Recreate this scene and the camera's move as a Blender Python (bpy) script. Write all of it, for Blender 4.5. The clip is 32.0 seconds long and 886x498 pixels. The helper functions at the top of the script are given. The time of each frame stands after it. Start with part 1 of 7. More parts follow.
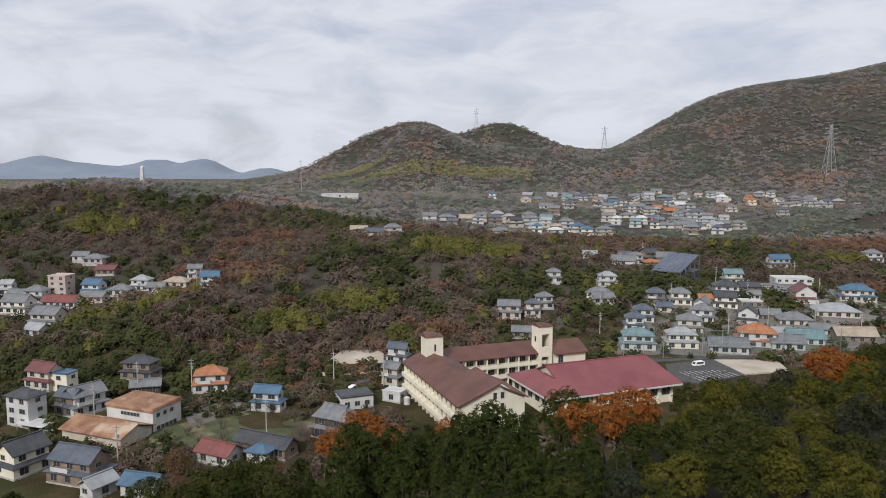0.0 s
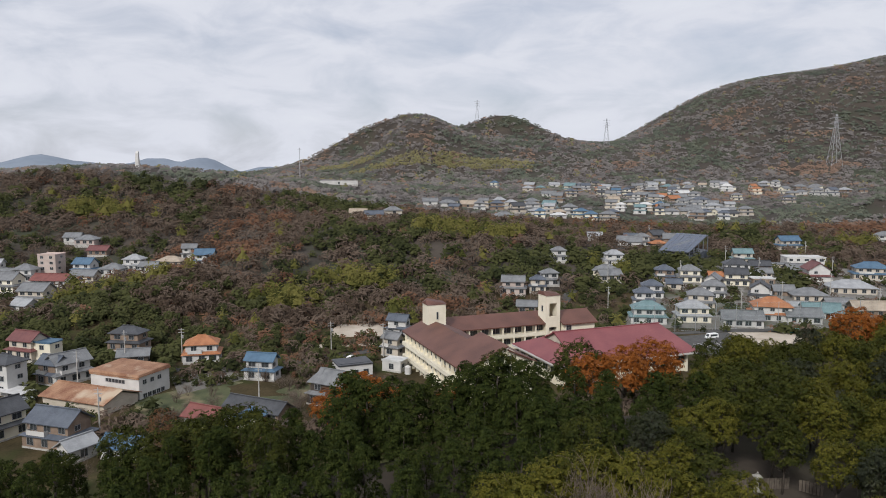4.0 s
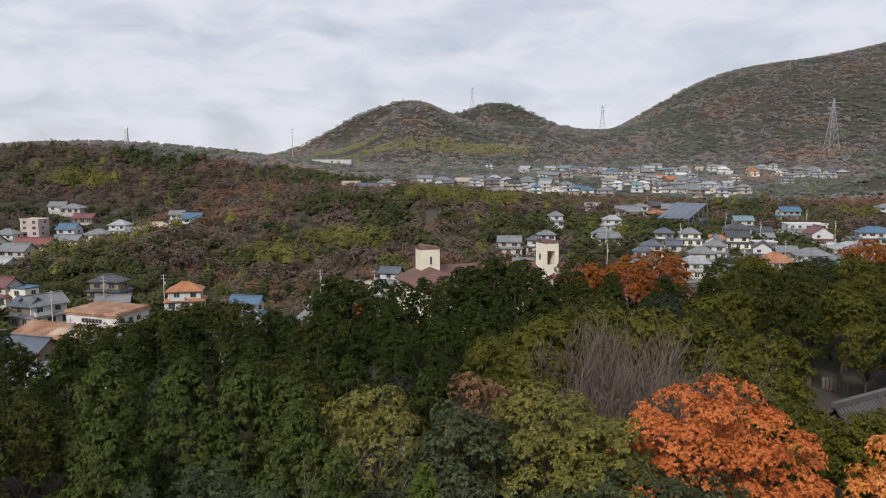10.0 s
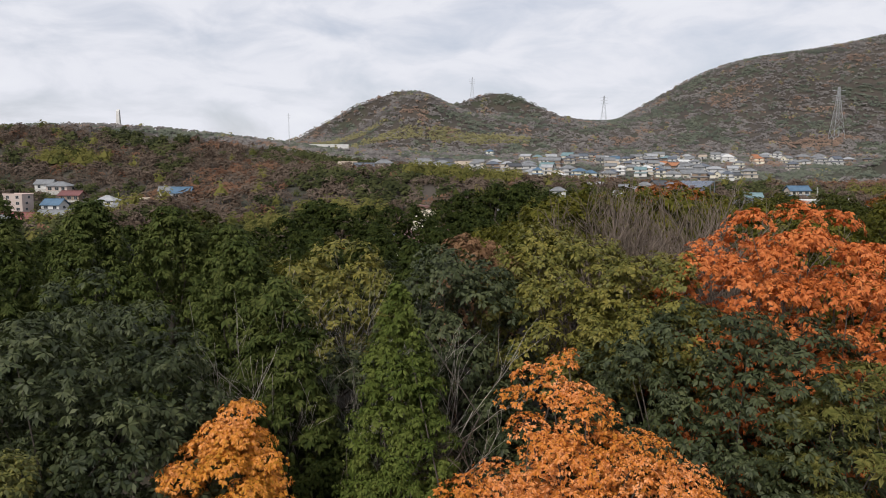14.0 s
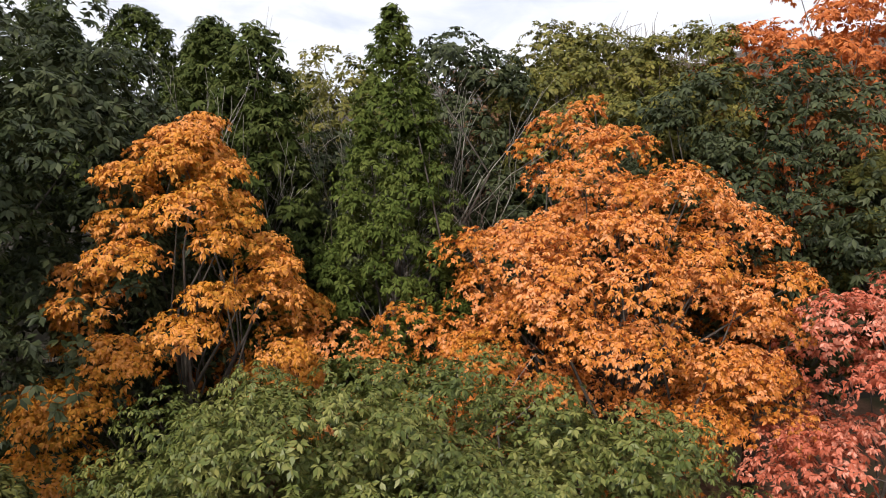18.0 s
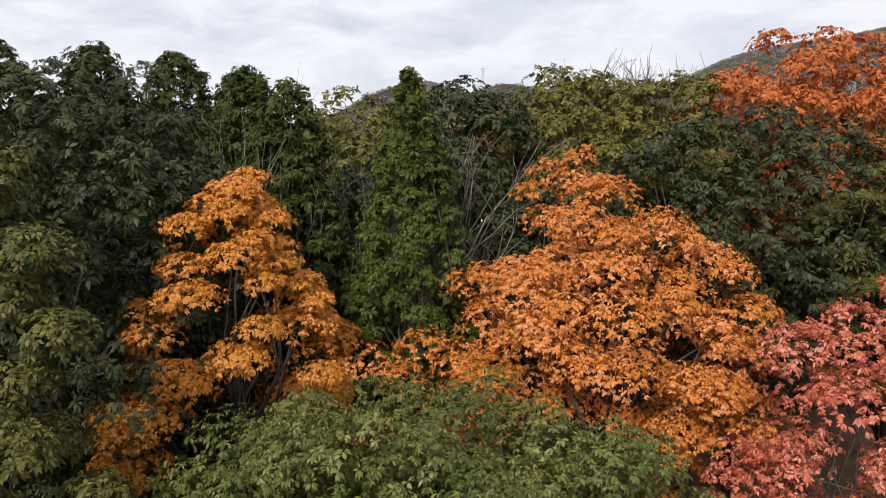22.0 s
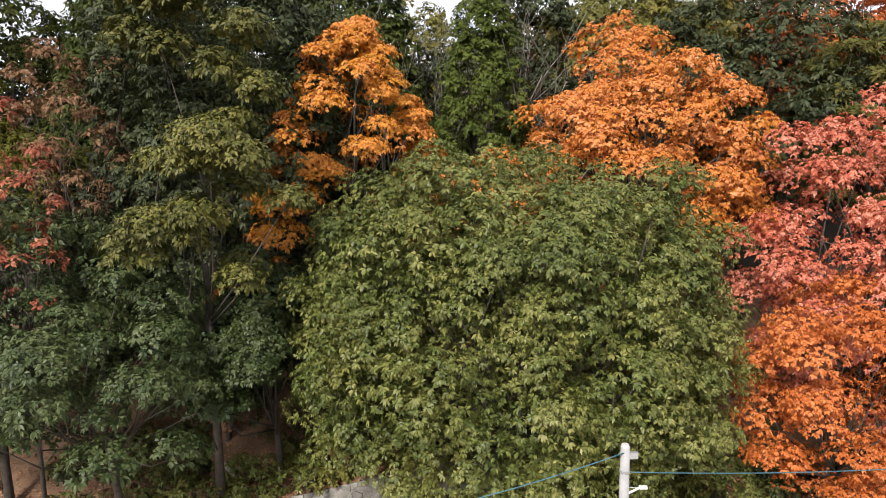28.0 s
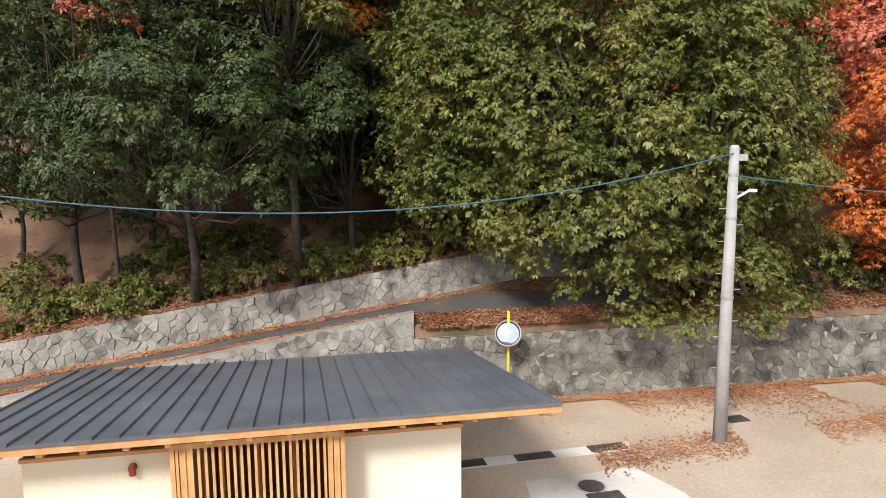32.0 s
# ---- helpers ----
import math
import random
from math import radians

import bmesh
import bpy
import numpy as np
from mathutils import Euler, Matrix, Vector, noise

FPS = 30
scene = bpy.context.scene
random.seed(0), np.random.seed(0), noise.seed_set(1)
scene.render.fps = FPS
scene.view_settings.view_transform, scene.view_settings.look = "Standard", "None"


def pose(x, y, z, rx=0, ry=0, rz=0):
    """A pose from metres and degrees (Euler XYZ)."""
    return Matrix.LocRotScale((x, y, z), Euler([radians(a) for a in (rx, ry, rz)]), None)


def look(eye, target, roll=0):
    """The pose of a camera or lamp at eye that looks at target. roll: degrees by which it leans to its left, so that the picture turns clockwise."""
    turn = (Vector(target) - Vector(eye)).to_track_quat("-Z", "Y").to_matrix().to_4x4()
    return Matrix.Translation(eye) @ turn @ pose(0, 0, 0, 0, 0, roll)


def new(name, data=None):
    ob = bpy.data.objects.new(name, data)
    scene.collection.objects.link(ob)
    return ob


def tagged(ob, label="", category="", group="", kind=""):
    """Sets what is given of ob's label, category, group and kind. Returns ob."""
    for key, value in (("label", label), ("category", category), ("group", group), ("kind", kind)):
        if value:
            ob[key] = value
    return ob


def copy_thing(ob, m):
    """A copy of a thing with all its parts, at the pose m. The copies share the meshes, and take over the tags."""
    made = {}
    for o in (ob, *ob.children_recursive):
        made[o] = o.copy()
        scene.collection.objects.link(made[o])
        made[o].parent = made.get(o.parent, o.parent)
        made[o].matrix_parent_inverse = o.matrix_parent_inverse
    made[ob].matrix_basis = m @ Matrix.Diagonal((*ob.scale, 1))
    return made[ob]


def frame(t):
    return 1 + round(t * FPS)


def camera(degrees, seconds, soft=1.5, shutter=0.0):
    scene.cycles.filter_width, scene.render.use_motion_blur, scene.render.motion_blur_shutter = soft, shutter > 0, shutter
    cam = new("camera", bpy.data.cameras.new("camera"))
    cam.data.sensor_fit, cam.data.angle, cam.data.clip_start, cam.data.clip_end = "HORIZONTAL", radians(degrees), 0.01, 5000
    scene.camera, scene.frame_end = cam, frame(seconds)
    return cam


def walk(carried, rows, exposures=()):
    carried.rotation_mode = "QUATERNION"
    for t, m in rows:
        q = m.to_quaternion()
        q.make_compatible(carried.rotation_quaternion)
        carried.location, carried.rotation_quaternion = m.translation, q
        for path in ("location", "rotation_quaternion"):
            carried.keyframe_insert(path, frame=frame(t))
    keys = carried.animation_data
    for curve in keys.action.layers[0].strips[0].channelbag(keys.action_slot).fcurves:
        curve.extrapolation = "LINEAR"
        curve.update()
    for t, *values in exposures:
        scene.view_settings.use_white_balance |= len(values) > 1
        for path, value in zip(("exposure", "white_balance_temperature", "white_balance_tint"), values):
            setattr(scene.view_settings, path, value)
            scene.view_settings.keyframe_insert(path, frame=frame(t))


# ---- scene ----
cam = camera(62.8, 32.0, 0.95)
METRES, EYE, TILT, LEAN, TURN = 90.0, 72.8, -6.1, 0.0, 0.0
ROWS = [
    (0.0, 0.0, 0.0, 0.0, 0.0, 0.0, -0.0),
    (0.5, -0.0018, 0.0153, -0.0162, 0.0, 0.01, 0.02),
    (1.0, -0.004, 0.0304, -0.0322, -0.02, 0.02, 0.03),
    (1.5, -0.0052, 0.0457, -0.0485, -0.02, 0.04, 0.04),
    (2.0, -0.0064, 0.0615, -0.0645, -0.01, 0.05, 0.05),
    (2.5, -0.0076, 0.0779, -0.0805, 0.02, 0.04, 0.06),
    (3.0, -0.0082, 0.0939, -0.0958, 0.02, 0.04, 0.07),
    (3.5, -0.0084, 0.1106, -0.1124, 0.03, 0.05, 0.07),
    (5.5, -0.0067, 0.1457, -0.1771, -0.16, 0.03, 0.08),
    (6.0, -0.006, 0.1464, -0.1933, -0.24, 0.03, 0.08),
    (6.5, -0.0059, 0.1475, -0.2093, -0.3, 0.01, 0.09),
    (7.0, -0.0074, 0.1525, -0.2242, -0.37, -0.01, 0.1),
    (7.5, -0.0077, 0.1597, -0.2375, -0.35, -0.02, 0.1),
    (8.0, -0.0075, 0.169, -0.2488, -0.36, -0.03, 0.08),
    (8.5, -0.0071, 0.1801, -0.2642, -0.37, -0.06, 0.07),
    (9.0, -0.0069, 0.1918, -0.2806, -0.39, -0.08, 0.06),
    (9.5, -0.0063, 0.2072, -0.2968, -0.39, -0.07, 0.08),
    (10.0, -0.0042, 0.2244, -0.3133, -0.37, -0.08, 0.08),
    (10.5, -0.0021, 0.241, -0.3291, -0.36, -0.09, 0.11),
    (11.0, 0.0002, 0.2573, -0.3434, -0.37, -0.1, 0.1),
    (11.5, 0.001, 0.2747, -0.3569, -0.37, -0.1, 0.12),
    (12.0, 0.0016, 0.2921, -0.372, -0.35, -0.09, 0.14),
    (12.5, 0.0032, 0.3096, -0.3874, -0.36, -0.1, 0.1),
    (13.0, 0.0035, 0.3266, -0.4022, -0.38, -0.12, 0.06),
    (13.5, 0.0042, 0.3451, -0.4171, -0.37, -0.15, 0.1),
    (15.5, 0.0066, 0.4059, -0.4829, -0.3, -0.25, -0.02),
    (16.0, 0.0077, 0.4103, -0.501, -0.23, -0.21, 0.0),
    (16.5, 0.0078, 0.4116, -0.5178, -0.15, -0.35, -0.05),
    (17.0, 0.0071, 0.4118, -0.5315, -0.19, -0.47, -0.05),
    (17.5, 0.0059, 0.413, -0.5357, -0.22, -0.61, -0.06),
    (18.0, 0.0046, 0.4144, -0.5351, -0.22, -0.64, -0.14),
    (18.5, 0.0032, 0.4153, -0.5333, -0.13, -0.66, -0.19),
    (19.0, 0.002, 0.4156, -0.531, -0.03, -0.68, -0.17),
    (19.5, 0.0013, 0.4158, -0.5287, 0.07, -0.66, -0.14),
    (20.0, 0.001, 0.4146, -0.5263, 0.15, -0.62, -0.11),
    (20.5, 0.0014, 0.4092, -0.5243, 0.24, -0.59, -0.07),
    (21.0, 0.0023, 0.3999, -0.5231, 0.31, -0.53, -0.04),
    (21.5, 0.003, 0.3883, -0.5221, 0.37, -0.58, -0.02),
    (22.0, 0.0033, 0.3747, -0.5222, 0.44, -0.52, -0.0),
    (22.5, 0.0034, 0.3587, -0.5224, 0.42, -0.56, -0.04),
    (23.0, 0.0032, 0.3415, -0.5234, 0.37, -0.52, -0.03),
    (23.5, 0.003, 0.3246, -0.5243, 0.37, -0.55, -0.03),
    (24.0, 0.0018, 0.3144, -0.5243, 0.35, -0.54, 0.0),
    (24.5, 0.0003, 0.3079, -0.5249, 0.37, -0.49, 0.02),
    (26.5, -0.0266, 0.2984, -0.5469, 0.65, -0.59, 0.21),
    (27.0, -0.0288, 0.2996, -0.5643, 0.69, -0.71, 0.21),
    (27.5, -0.0291, 0.3003, -0.5818, 0.74, -0.86, 0.21),
    (28.0, -0.029, 0.3006, -0.5992, 0.78, -1.07, 0.18),
    (28.5, -0.0284, 0.3009, -0.6155, 0.78, -1.25, 0.21),
    (29.0, -0.0301, 0.3024, -0.6295, 0.76, -1.44, 0.25),
    (29.5, -0.0348, 0.3034, -0.6419, 0.83, -1.67, 0.29),
    (30.0, -0.0401, 0.3033, -0.6534, 0.93, -1.97, 0.34),
    (30.5, -0.046, 0.3034, -0.663, 1.06, -2.14, 0.33),
    (31.0, -0.0525, 0.3031, -0.672, 1.11, -2.26, 0.32),
    (31.5, -0.0569, 0.3029, -0.6794, 1.18, -2.22, 0.27),
    (32.0, -0.0591, 0.3029, -0.6856, 1.21, -2.29, 0.21),
]
walk(cam, [(t, pose(0, 0, EYE, TILT, LEAN, TURN) @ pose(METRES * x, METRES * y, METRES * z, 90 + pitch, roll, yaw)) for t, x, y, z, yaw, pitch, roll in ROWS],
     [(0, 0.0, 6250, 10), (8, 0.0, 6300, 10), (13.5, 0.15, 6400, 10), (15.5, 0.15, 6500, 10), (17, 0.42, 6500, 10), (18, 0.60, 6500, 10), (20, 0.48, 6500, 10), (22.5, 0.32, 6500, 10), (24.5, 0.29, 6500, 10), (27, 0.55, 6500, 10), (28, 0.97, 6500, 10), (29.3, 1.30, 6500, 10), (30.5, 1.22, 6500, 10), (32, 0.88, 6500, 10)])


# ---- world and light ----
world = bpy.data.worlds.new("sky")
scene.world = world
world.use_nodes = True


def make_sky():
    nt = world.node_tree
    nt.nodes.clear()
    n, l = nt.nodes.new, nt.links.new
    out, bg = n("ShaderNodeOutputWorld"), n("ShaderNodeBackground")
    sky = n("ShaderNodeTexSky")
    sky.sky_type, sky.sun_disc = "NISHITA", False
    sky.sun_elevation, sky.sun_rotation = radians(39), radians(204)
    sky.dust_density = 2.0
    tc, mp = n("ShaderNodeTexCoord"), n("ShaderNodeMapping")
    mp.inputs["Scale"].default_value = (1.0, 1.0, 2.6)
    no = n("ShaderNodeTexNoise")
    no.inputs["Scale"].default_value, no.inputs["Detail"].default_value = 8.0, 9.0
    no.inputs["Roughness"].default_value = 0.55
    no.inputs["Distortion"].default_value = 0.4
    rmp = n("ShaderNodeValToRGB")
    rmp.color_ramp.elements[0].position, rmp.color_ramp.elements[0].color = 0.30, (0.66, 0.66, 0.66, 1)
    rmp.color_ramp.elements[1].position, rmp.color_ramp.elements[1].color = 0.58, (1, 1, 1, 1)
    cl = n("ShaderNodeValToRGB")
    cl.color_ramp.elements[0].position, cl.color_ramp.elements[0].color = 0.30, (7.7, 7.8, 8.6, 1)
    cl.color_ramp.elements[1].position, cl.color_ramp.elements[1].color = 0.75, (8.9, 9.0, 9.5, 1)
    mix = n("ShaderNodeMix")
    mix.data_type = "RGBA"
    l(tc.outputs["Generated"], mp.inputs["Vector"])
    l(mp.outputs["Vector"], no.inputs["Vector"])
    l(no.outputs["Fac"], rmp.inputs["Fac"])
    l(no.outputs["Fac"], cl.inputs["Fac"])
    l(rmp.outputs["Color"], mix.inputs["Factor"])
    l(sky.outputs["Color"], mix.inputs["A"])
    l(cl.outputs["Color"], mix.inputs["B"])
    l(mix.outputs["Result"], bg.inputs["Color"])
    bg.inputs["Strength"].default_value = 0.085
    l(bg.outputs["Background"], out.inputs["Surface"])


make_sky()
sun_data = bpy.data.lights.new("sun", "SUN")
sun_data.energy, sun_data.angle, sun_data.color = 3.0, radians(12), (1.0, 0.95, 0.88)
sun = new("sun", sun_data)
sun.matrix_basis = look((-80, -180, 160), (0, 0, 0))

# ---- materials ----


def mat(name, a, b, scale=2.0, rough=0.8, metal=0.0, bump=0.15, fine=30.0, spots=None, coord="Object", spec=0.5):
    """A surface between the colours a and b: broad stains, fine grain and relief. spots: a third colour in patches."""
    m = bpy.data.materials.new(name)
    m.use_nodes = True
    nt = m.node_tree
    n, l = nt.nodes.new, nt.links.new
    bs = nt.nodes["Principled BSDF"]
    tc = n("ShaderNodeTexCoord")
    n1, n2 = n("ShaderNodeTexNoise"), n("ShaderNodeTexNoise")
    for q, s, d in ((n1, scale, 5.0), (n2, fine, 4.0)):
        q.inputs["Scale"].default_value, q.inputs["Detail"].default_value = s, d
        l(tc.outputs[coord], q.inputs["Vector"])
    mul = n("ShaderNodeMath")
    mul.operation = "MULTIPLY_ADD"
    l(n2.outputs["Fac"], mul.inputs[0])
    mul.inputs[1].default_value = 0.45
    l(n1.outputs["Fac"], mul.inputs[2])
    rp = n("ShaderNodeValToRGB")
    rp.color_ramp.elements[0].position, rp.color_ramp.elements[0].color = 0.50, (*a, 1)
    rp.color_ramp.elements[1].position, rp.color_ramp.elements[1].color = 0.92, (*b, 1)
    l(mul.outputs[0], rp.inputs["Fac"])
    colour = rp.outputs["Color"]
    if spots:
        n3, r3, mx = n("ShaderNodeTexNoise"), n("ShaderNodeValToRGB"), n("ShaderNodeMix")
        n3.inputs["Scale"].default_value, n3.inputs["Detail"].default_value = scale * 0.6, 7.0
        l(tc.outputs[coord], n3.inputs["Vector"])
        r3.color_ramp.elements[0].position, r3.color_ramp.elements[1].position = 0.54, 0.66
        l(n3.outputs["Fac"], r3.inputs["Fac"])
        mx.data_type = "RGBA"
        l(r3.outputs["Color"], mx.inputs["Factor"])
        l(colour, mx.inputs["A"])
        mx.inputs["B"].default_value = (*spots, 1)
        colour = mx.outputs["Result"]
    l(colour, bs.inputs["Base Color"])
    bs.inputs["Roughness"].default_value, bs.inputs["Metallic"].default_value = rough, metal
    bs.inputs["Specular IOR Level"].default_value = spec
    if bump:
        bp = n("ShaderNodeBump")
        bp.inputs["Strength"].default_value, bp.inputs["Distance"].default_value = bump, 0.05
        l(mul.outputs[0], bp.inputs["Height"])
        l(bp.outputs["Normal"], bs.inputs["Normal"])
    return m


def leaf_mat(name, dark, mid, light, gloss=0.5, through_light=0.18, patch=0.5, attr=None):
    """Leaves: each leaf has its own tone, whole sprays lean lighter or darker."""
    m = bpy.data.materials.new(name)
    m.use_nodes = True
    nt = m.node_tree
    n, l = nt.nodes.new, nt.links.new
    bs = nt.nodes["Principled BSDF"]
    tc, no, geo = n("ShaderNodeTexCoord"), n("ShaderNodeTexNoise"), n("ShaderNodeNewGeometry")
    no.inputs["Scale"].default_value, no.inputs["Detail"].default_value = patch, 3.0
    l(tc.outputs["Object"], no.inputs["Vector"])
    add = n("ShaderNodeMath")
    add.operation = "MULTIPLY_ADD"
    if attr:
        at = n("ShaderNodeAttribute")
        at.attribute_name = attr
        l(at.outputs["Fac"], add.inputs[0])
        add.inputs[1].default_value = 0.75
    else:
        l(geo.outputs["Random Per Island"], add.inputs[0])
        add.inputs[1].default_value = 0.42
    l(no.outputs["Fac"], add.inputs[2])
    rp = n("ShaderNodeValToRGB")
    e = rp.color_ramp.elements
    e[0].position, e[0].color = 0.38, (*dark, 1)
    e[1].position, e[1].color = 1.02, (*light, 1)
    k = e.new(0.68)
    k.color = (*mid, 1)
    l(add.outputs[0], rp.inputs["Fac"])
    l(rp.outputs["Color"], bs.inputs["Base Color"])
    bs.inputs["Roughness"].default_value = gloss + 0.1
    bs.inputs["Specular IOR Level"].default_value = 0.32 if gloss < 0.55 else 0.12
    tr, mx, out = n("ShaderNodeBsdfTranslucent"), n("ShaderNodeMixShader"), nt.nodes["Material Output"]
    l(rp.outputs["Color"], tr.inputs["Color"])
    mx.inputs["Fac"].default_value = through_light
    l(bs.outputs["BSDF"], mx.inputs[1])
    l(tr.outputs["BSDF"], mx.inputs[2])
    l(mx.outputs["Shader"], out.inputs["Surface"])
    return m


LEAF = {
    # trees close by
    "dark": leaf_mat("dark green leaves", (0.016, 0.024, 0.008), (0.036, 0.047, 0.015), (0.082, 0.092, 0.036), 0.5),
    "green": leaf_mat("green leaves", (0.042, 0.06, 0.014), (0.104, 0.122, 0.025), (0.23, 0.218, 0.06), 0.38),
    "yellow": leaf_mat("yellow-green leaves", (0.06, 0.066, 0.013), (0.125, 0.12, 0.021), (0.225, 0.188, 0.038), 0.5),
    "conifer": leaf_mat("cypress sprays", (0.024, 0.036, 0.009), (0.05, 0.066, 0.014), (0.094, 0.106, 0.028), 0.6),
    "olive": leaf_mat("olive leaves", (0.032, 0.038, 0.009), (0.078, 0.082, 0.017), (0.165, 0.148, 0.03), 0.5),
    "cypress": leaf_mat("bright cypress sprays", (0.032, 0.05, 0.009), (0.072, 0.096, 0.017), (0.125, 0.145, 0.034), 0.6),
    "pine": leaf_mat("pale pine needles", (0.048, 0.056, 0.015), (0.098, 0.1, 0.024), (0.17, 0.15, 0.044), 0.6),
    "orange": leaf_mat("orange autumn leaves", (0.4200, 0.1700, 0.0140), (0.6000, 0.2000, 0.0300), (0.7400, 0.3400, 0.1500), 0.5),
    "amber": leaf_mat("amber autumn leaves", (0.3400, 0.1700, 0.0120), (0.5800, 0.2200, 0.0200), (0.7000, 0.3000, 0.1000), 0.5),
    "red": leaf_mat("red autumn leaves", (0.3, 0.072, 0.014), (0.49, 0.128, 0.026), (0.59, 0.205, 0.058), 0.5),
    "pink": leaf_mat("rosy autumn leaves", (0.33, 0.072, 0.034), (0.52, 0.13, 0.068), (0.64, 0.29, 0.2), 0.42),
    "deep": leaf_mat("deep green leaves", (0.021, 0.036, 0.01), (0.046, 0.066, 0.019), (0.098, 0.116, 0.04), 0.4),
    "maple": leaf_mat("red maple leaves", (0.19, 0.045, 0.026), (0.32, 0.088, 0.046), (0.42, 0.16, 0.092), 0.5),
    "twig": mat("grey-brown twigs", (0.080, 0.058, 0.043), (0.180, 0.140, 0.110), 3, 0.9),
    "rust": leaf_mat("withered brown leaves", (0.090, 0.050, 0.025), (0.170, 0.095, 0.050), (0.260, 0.150, 0.085), 0.7),
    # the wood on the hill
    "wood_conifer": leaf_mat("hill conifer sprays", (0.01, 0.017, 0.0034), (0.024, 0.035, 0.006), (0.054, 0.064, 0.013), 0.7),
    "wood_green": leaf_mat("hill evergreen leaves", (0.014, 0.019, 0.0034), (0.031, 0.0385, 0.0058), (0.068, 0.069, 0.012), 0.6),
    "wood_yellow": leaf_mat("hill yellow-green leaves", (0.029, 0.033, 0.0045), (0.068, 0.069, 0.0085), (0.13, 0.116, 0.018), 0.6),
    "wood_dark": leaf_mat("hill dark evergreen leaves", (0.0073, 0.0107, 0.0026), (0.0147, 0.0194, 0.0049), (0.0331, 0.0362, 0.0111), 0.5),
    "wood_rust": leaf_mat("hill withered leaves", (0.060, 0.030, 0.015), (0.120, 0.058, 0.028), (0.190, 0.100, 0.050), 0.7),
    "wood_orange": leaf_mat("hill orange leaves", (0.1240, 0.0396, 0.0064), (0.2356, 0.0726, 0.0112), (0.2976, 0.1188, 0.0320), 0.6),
}
BARK = mat("bark", (0.030, 0.024, 0.019), (0.085, 0.068, 0.054), 4, 0.9, bump=0.5)
PALE_BARK = mat("pale bark", (0.16, 0.14, 0.115), (0.32, 0.29, 0.25), 4, 0.9, bump=0.4)
FAR = {
    "brown": leaf_mat("wintry woods", (0.04, 0.028, 0.02), (0.074, 0.053, 0.039), (0.13, 0.098, 0.076), 0.9, 0.1, 0.05, "tint"),
    "green": leaf_mat("evergreen woods", (0.013, 0.017, 0.007), (0.029, 0.034, 0.012), (0.058, 0.062, 0.023), 0.8, 0.1, 0.05, "tint"),
    "bamboo": leaf_mat("bamboo groves", (0.040, 0.045, 0.012), (0.076, 0.078, 0.020), (0.130, 0.120, 0.034), 0.8, 0.1, 0.05, "tint"),
    # distant_ entries: aerial haze mixed into the leaf colours, paler and greyer
    "distant_brown": leaf_mat("hazed wintry woods", (0.086, 0.078, 0.077), (0.128, 0.117, 0.113), (0.178, 0.162, 0.154), 0.9, 0.1, 0.012, "tint"),
    "distant_green": leaf_mat("hazed evergreen woods", (0.056, 0.066, 0.055), (0.084, 0.096, 0.076), (0.118, 0.128, 0.096), 0.9, 0.1, 0.012, "tint"),
    "distant_bamboo": leaf_mat("hazed bamboo groves", (0.105, 0.102, 0.050), (0.150, 0.140, 0.068), (0.200, 0.180, 0.090), 0.9, 0.1, 0.012, "tint"),
    "rust": leaf_mat("rusty woods", (0.068, 0.036, 0.024), (0.110, 0.058, 0.036), (0.155, 0.086, 0.054), 0.9, 0.1, 0.05, "tint"),
    "distant_rust": leaf_mat("hazed rusty woods", (0.125, 0.084, 0.066), (0.170, 0.115, 0.088), (0.215, 0.150, 0.112), 0.9, 0.1, 0.012, "tint"),
}
GROUND = mat("woodland and valley ground", (0.026, 0.022, 0.010), (0.075, 0.056, 0.028), 0.10, 0.97, bump=0.4, fine=1.6, spots=(0.034, 0.042, 0.012), spec=0.15)
WOOD_FLOOR = mat("brown woodland floor", (0.024, 0.019, 0.014), (0.058, 0.045, 0.033), 0.03, 0.95, bump=0.3, fine=0.6, spots=(0.0300, 0.0345, 0.0165))
# the blue-grey of this range is distance haze put into its base colour
HAZY_RANGE = mat("hazy blue-grey far mountain range", (0.15, 0.185, 0.235), (0.20, 0.235, 0.285), 0.004, 0.95, bump=0.0, fine=0.02)
LITTER = mat("hillside leaf litter", (0.085, 0.048, 0.028), (0.235, 0.138, 0.082), 0.5, 0.95, bump=0.5, fine=12, spots=(0.0558, 0.0558, 0.0217))
YARD = mat("sandy concrete yard", (0.27, 0.205, 0.145), (0.47, 0.385, 0.30), 0.18, 0.9, bump=0.15, fine=9, spots=(0.42, 0.28, 0.19))
OLD_ASPHALT = mat("old bleached asphalt", (0.048, 0.044, 0.041), (0.088, 0.081, 0.074), 0.9, 0.95, fine=40, spots=(0.1020, 0.0680, 0.0476))
ASPHALT = mat("asphalt", (0.045, 0.044, 0.043), (0.085, 0.083, 0.080), 0.8, 0.9, fine=60)
STONE = mat("wall stone", (0.1290, 0.1204, 0.1075), (0.3440, 0.3225, 0.2838), 1.2, 0.9, bump=0.4, fine=14, spots=(0.0602, 0.0568, 0.0516))
CONCRETE = mat("concrete", (0.30, 0.29, 0.27), (0.47, 0.45, 0.42), 1.0, 0.85, fine=25, spots=(0.24, 0.23, 0.21))
CREAM = mat("cream painted wall", (0.62, 0.57, 0.45), (0.74, 0.69, 0.56), 0.25, 0.8, bump=0.05)
WHITE = mat("white painted wall", (0.44, 0.43, 0.41), (0.57, 0.56, 0.54), 0.3, 0.7, bump=0.05)
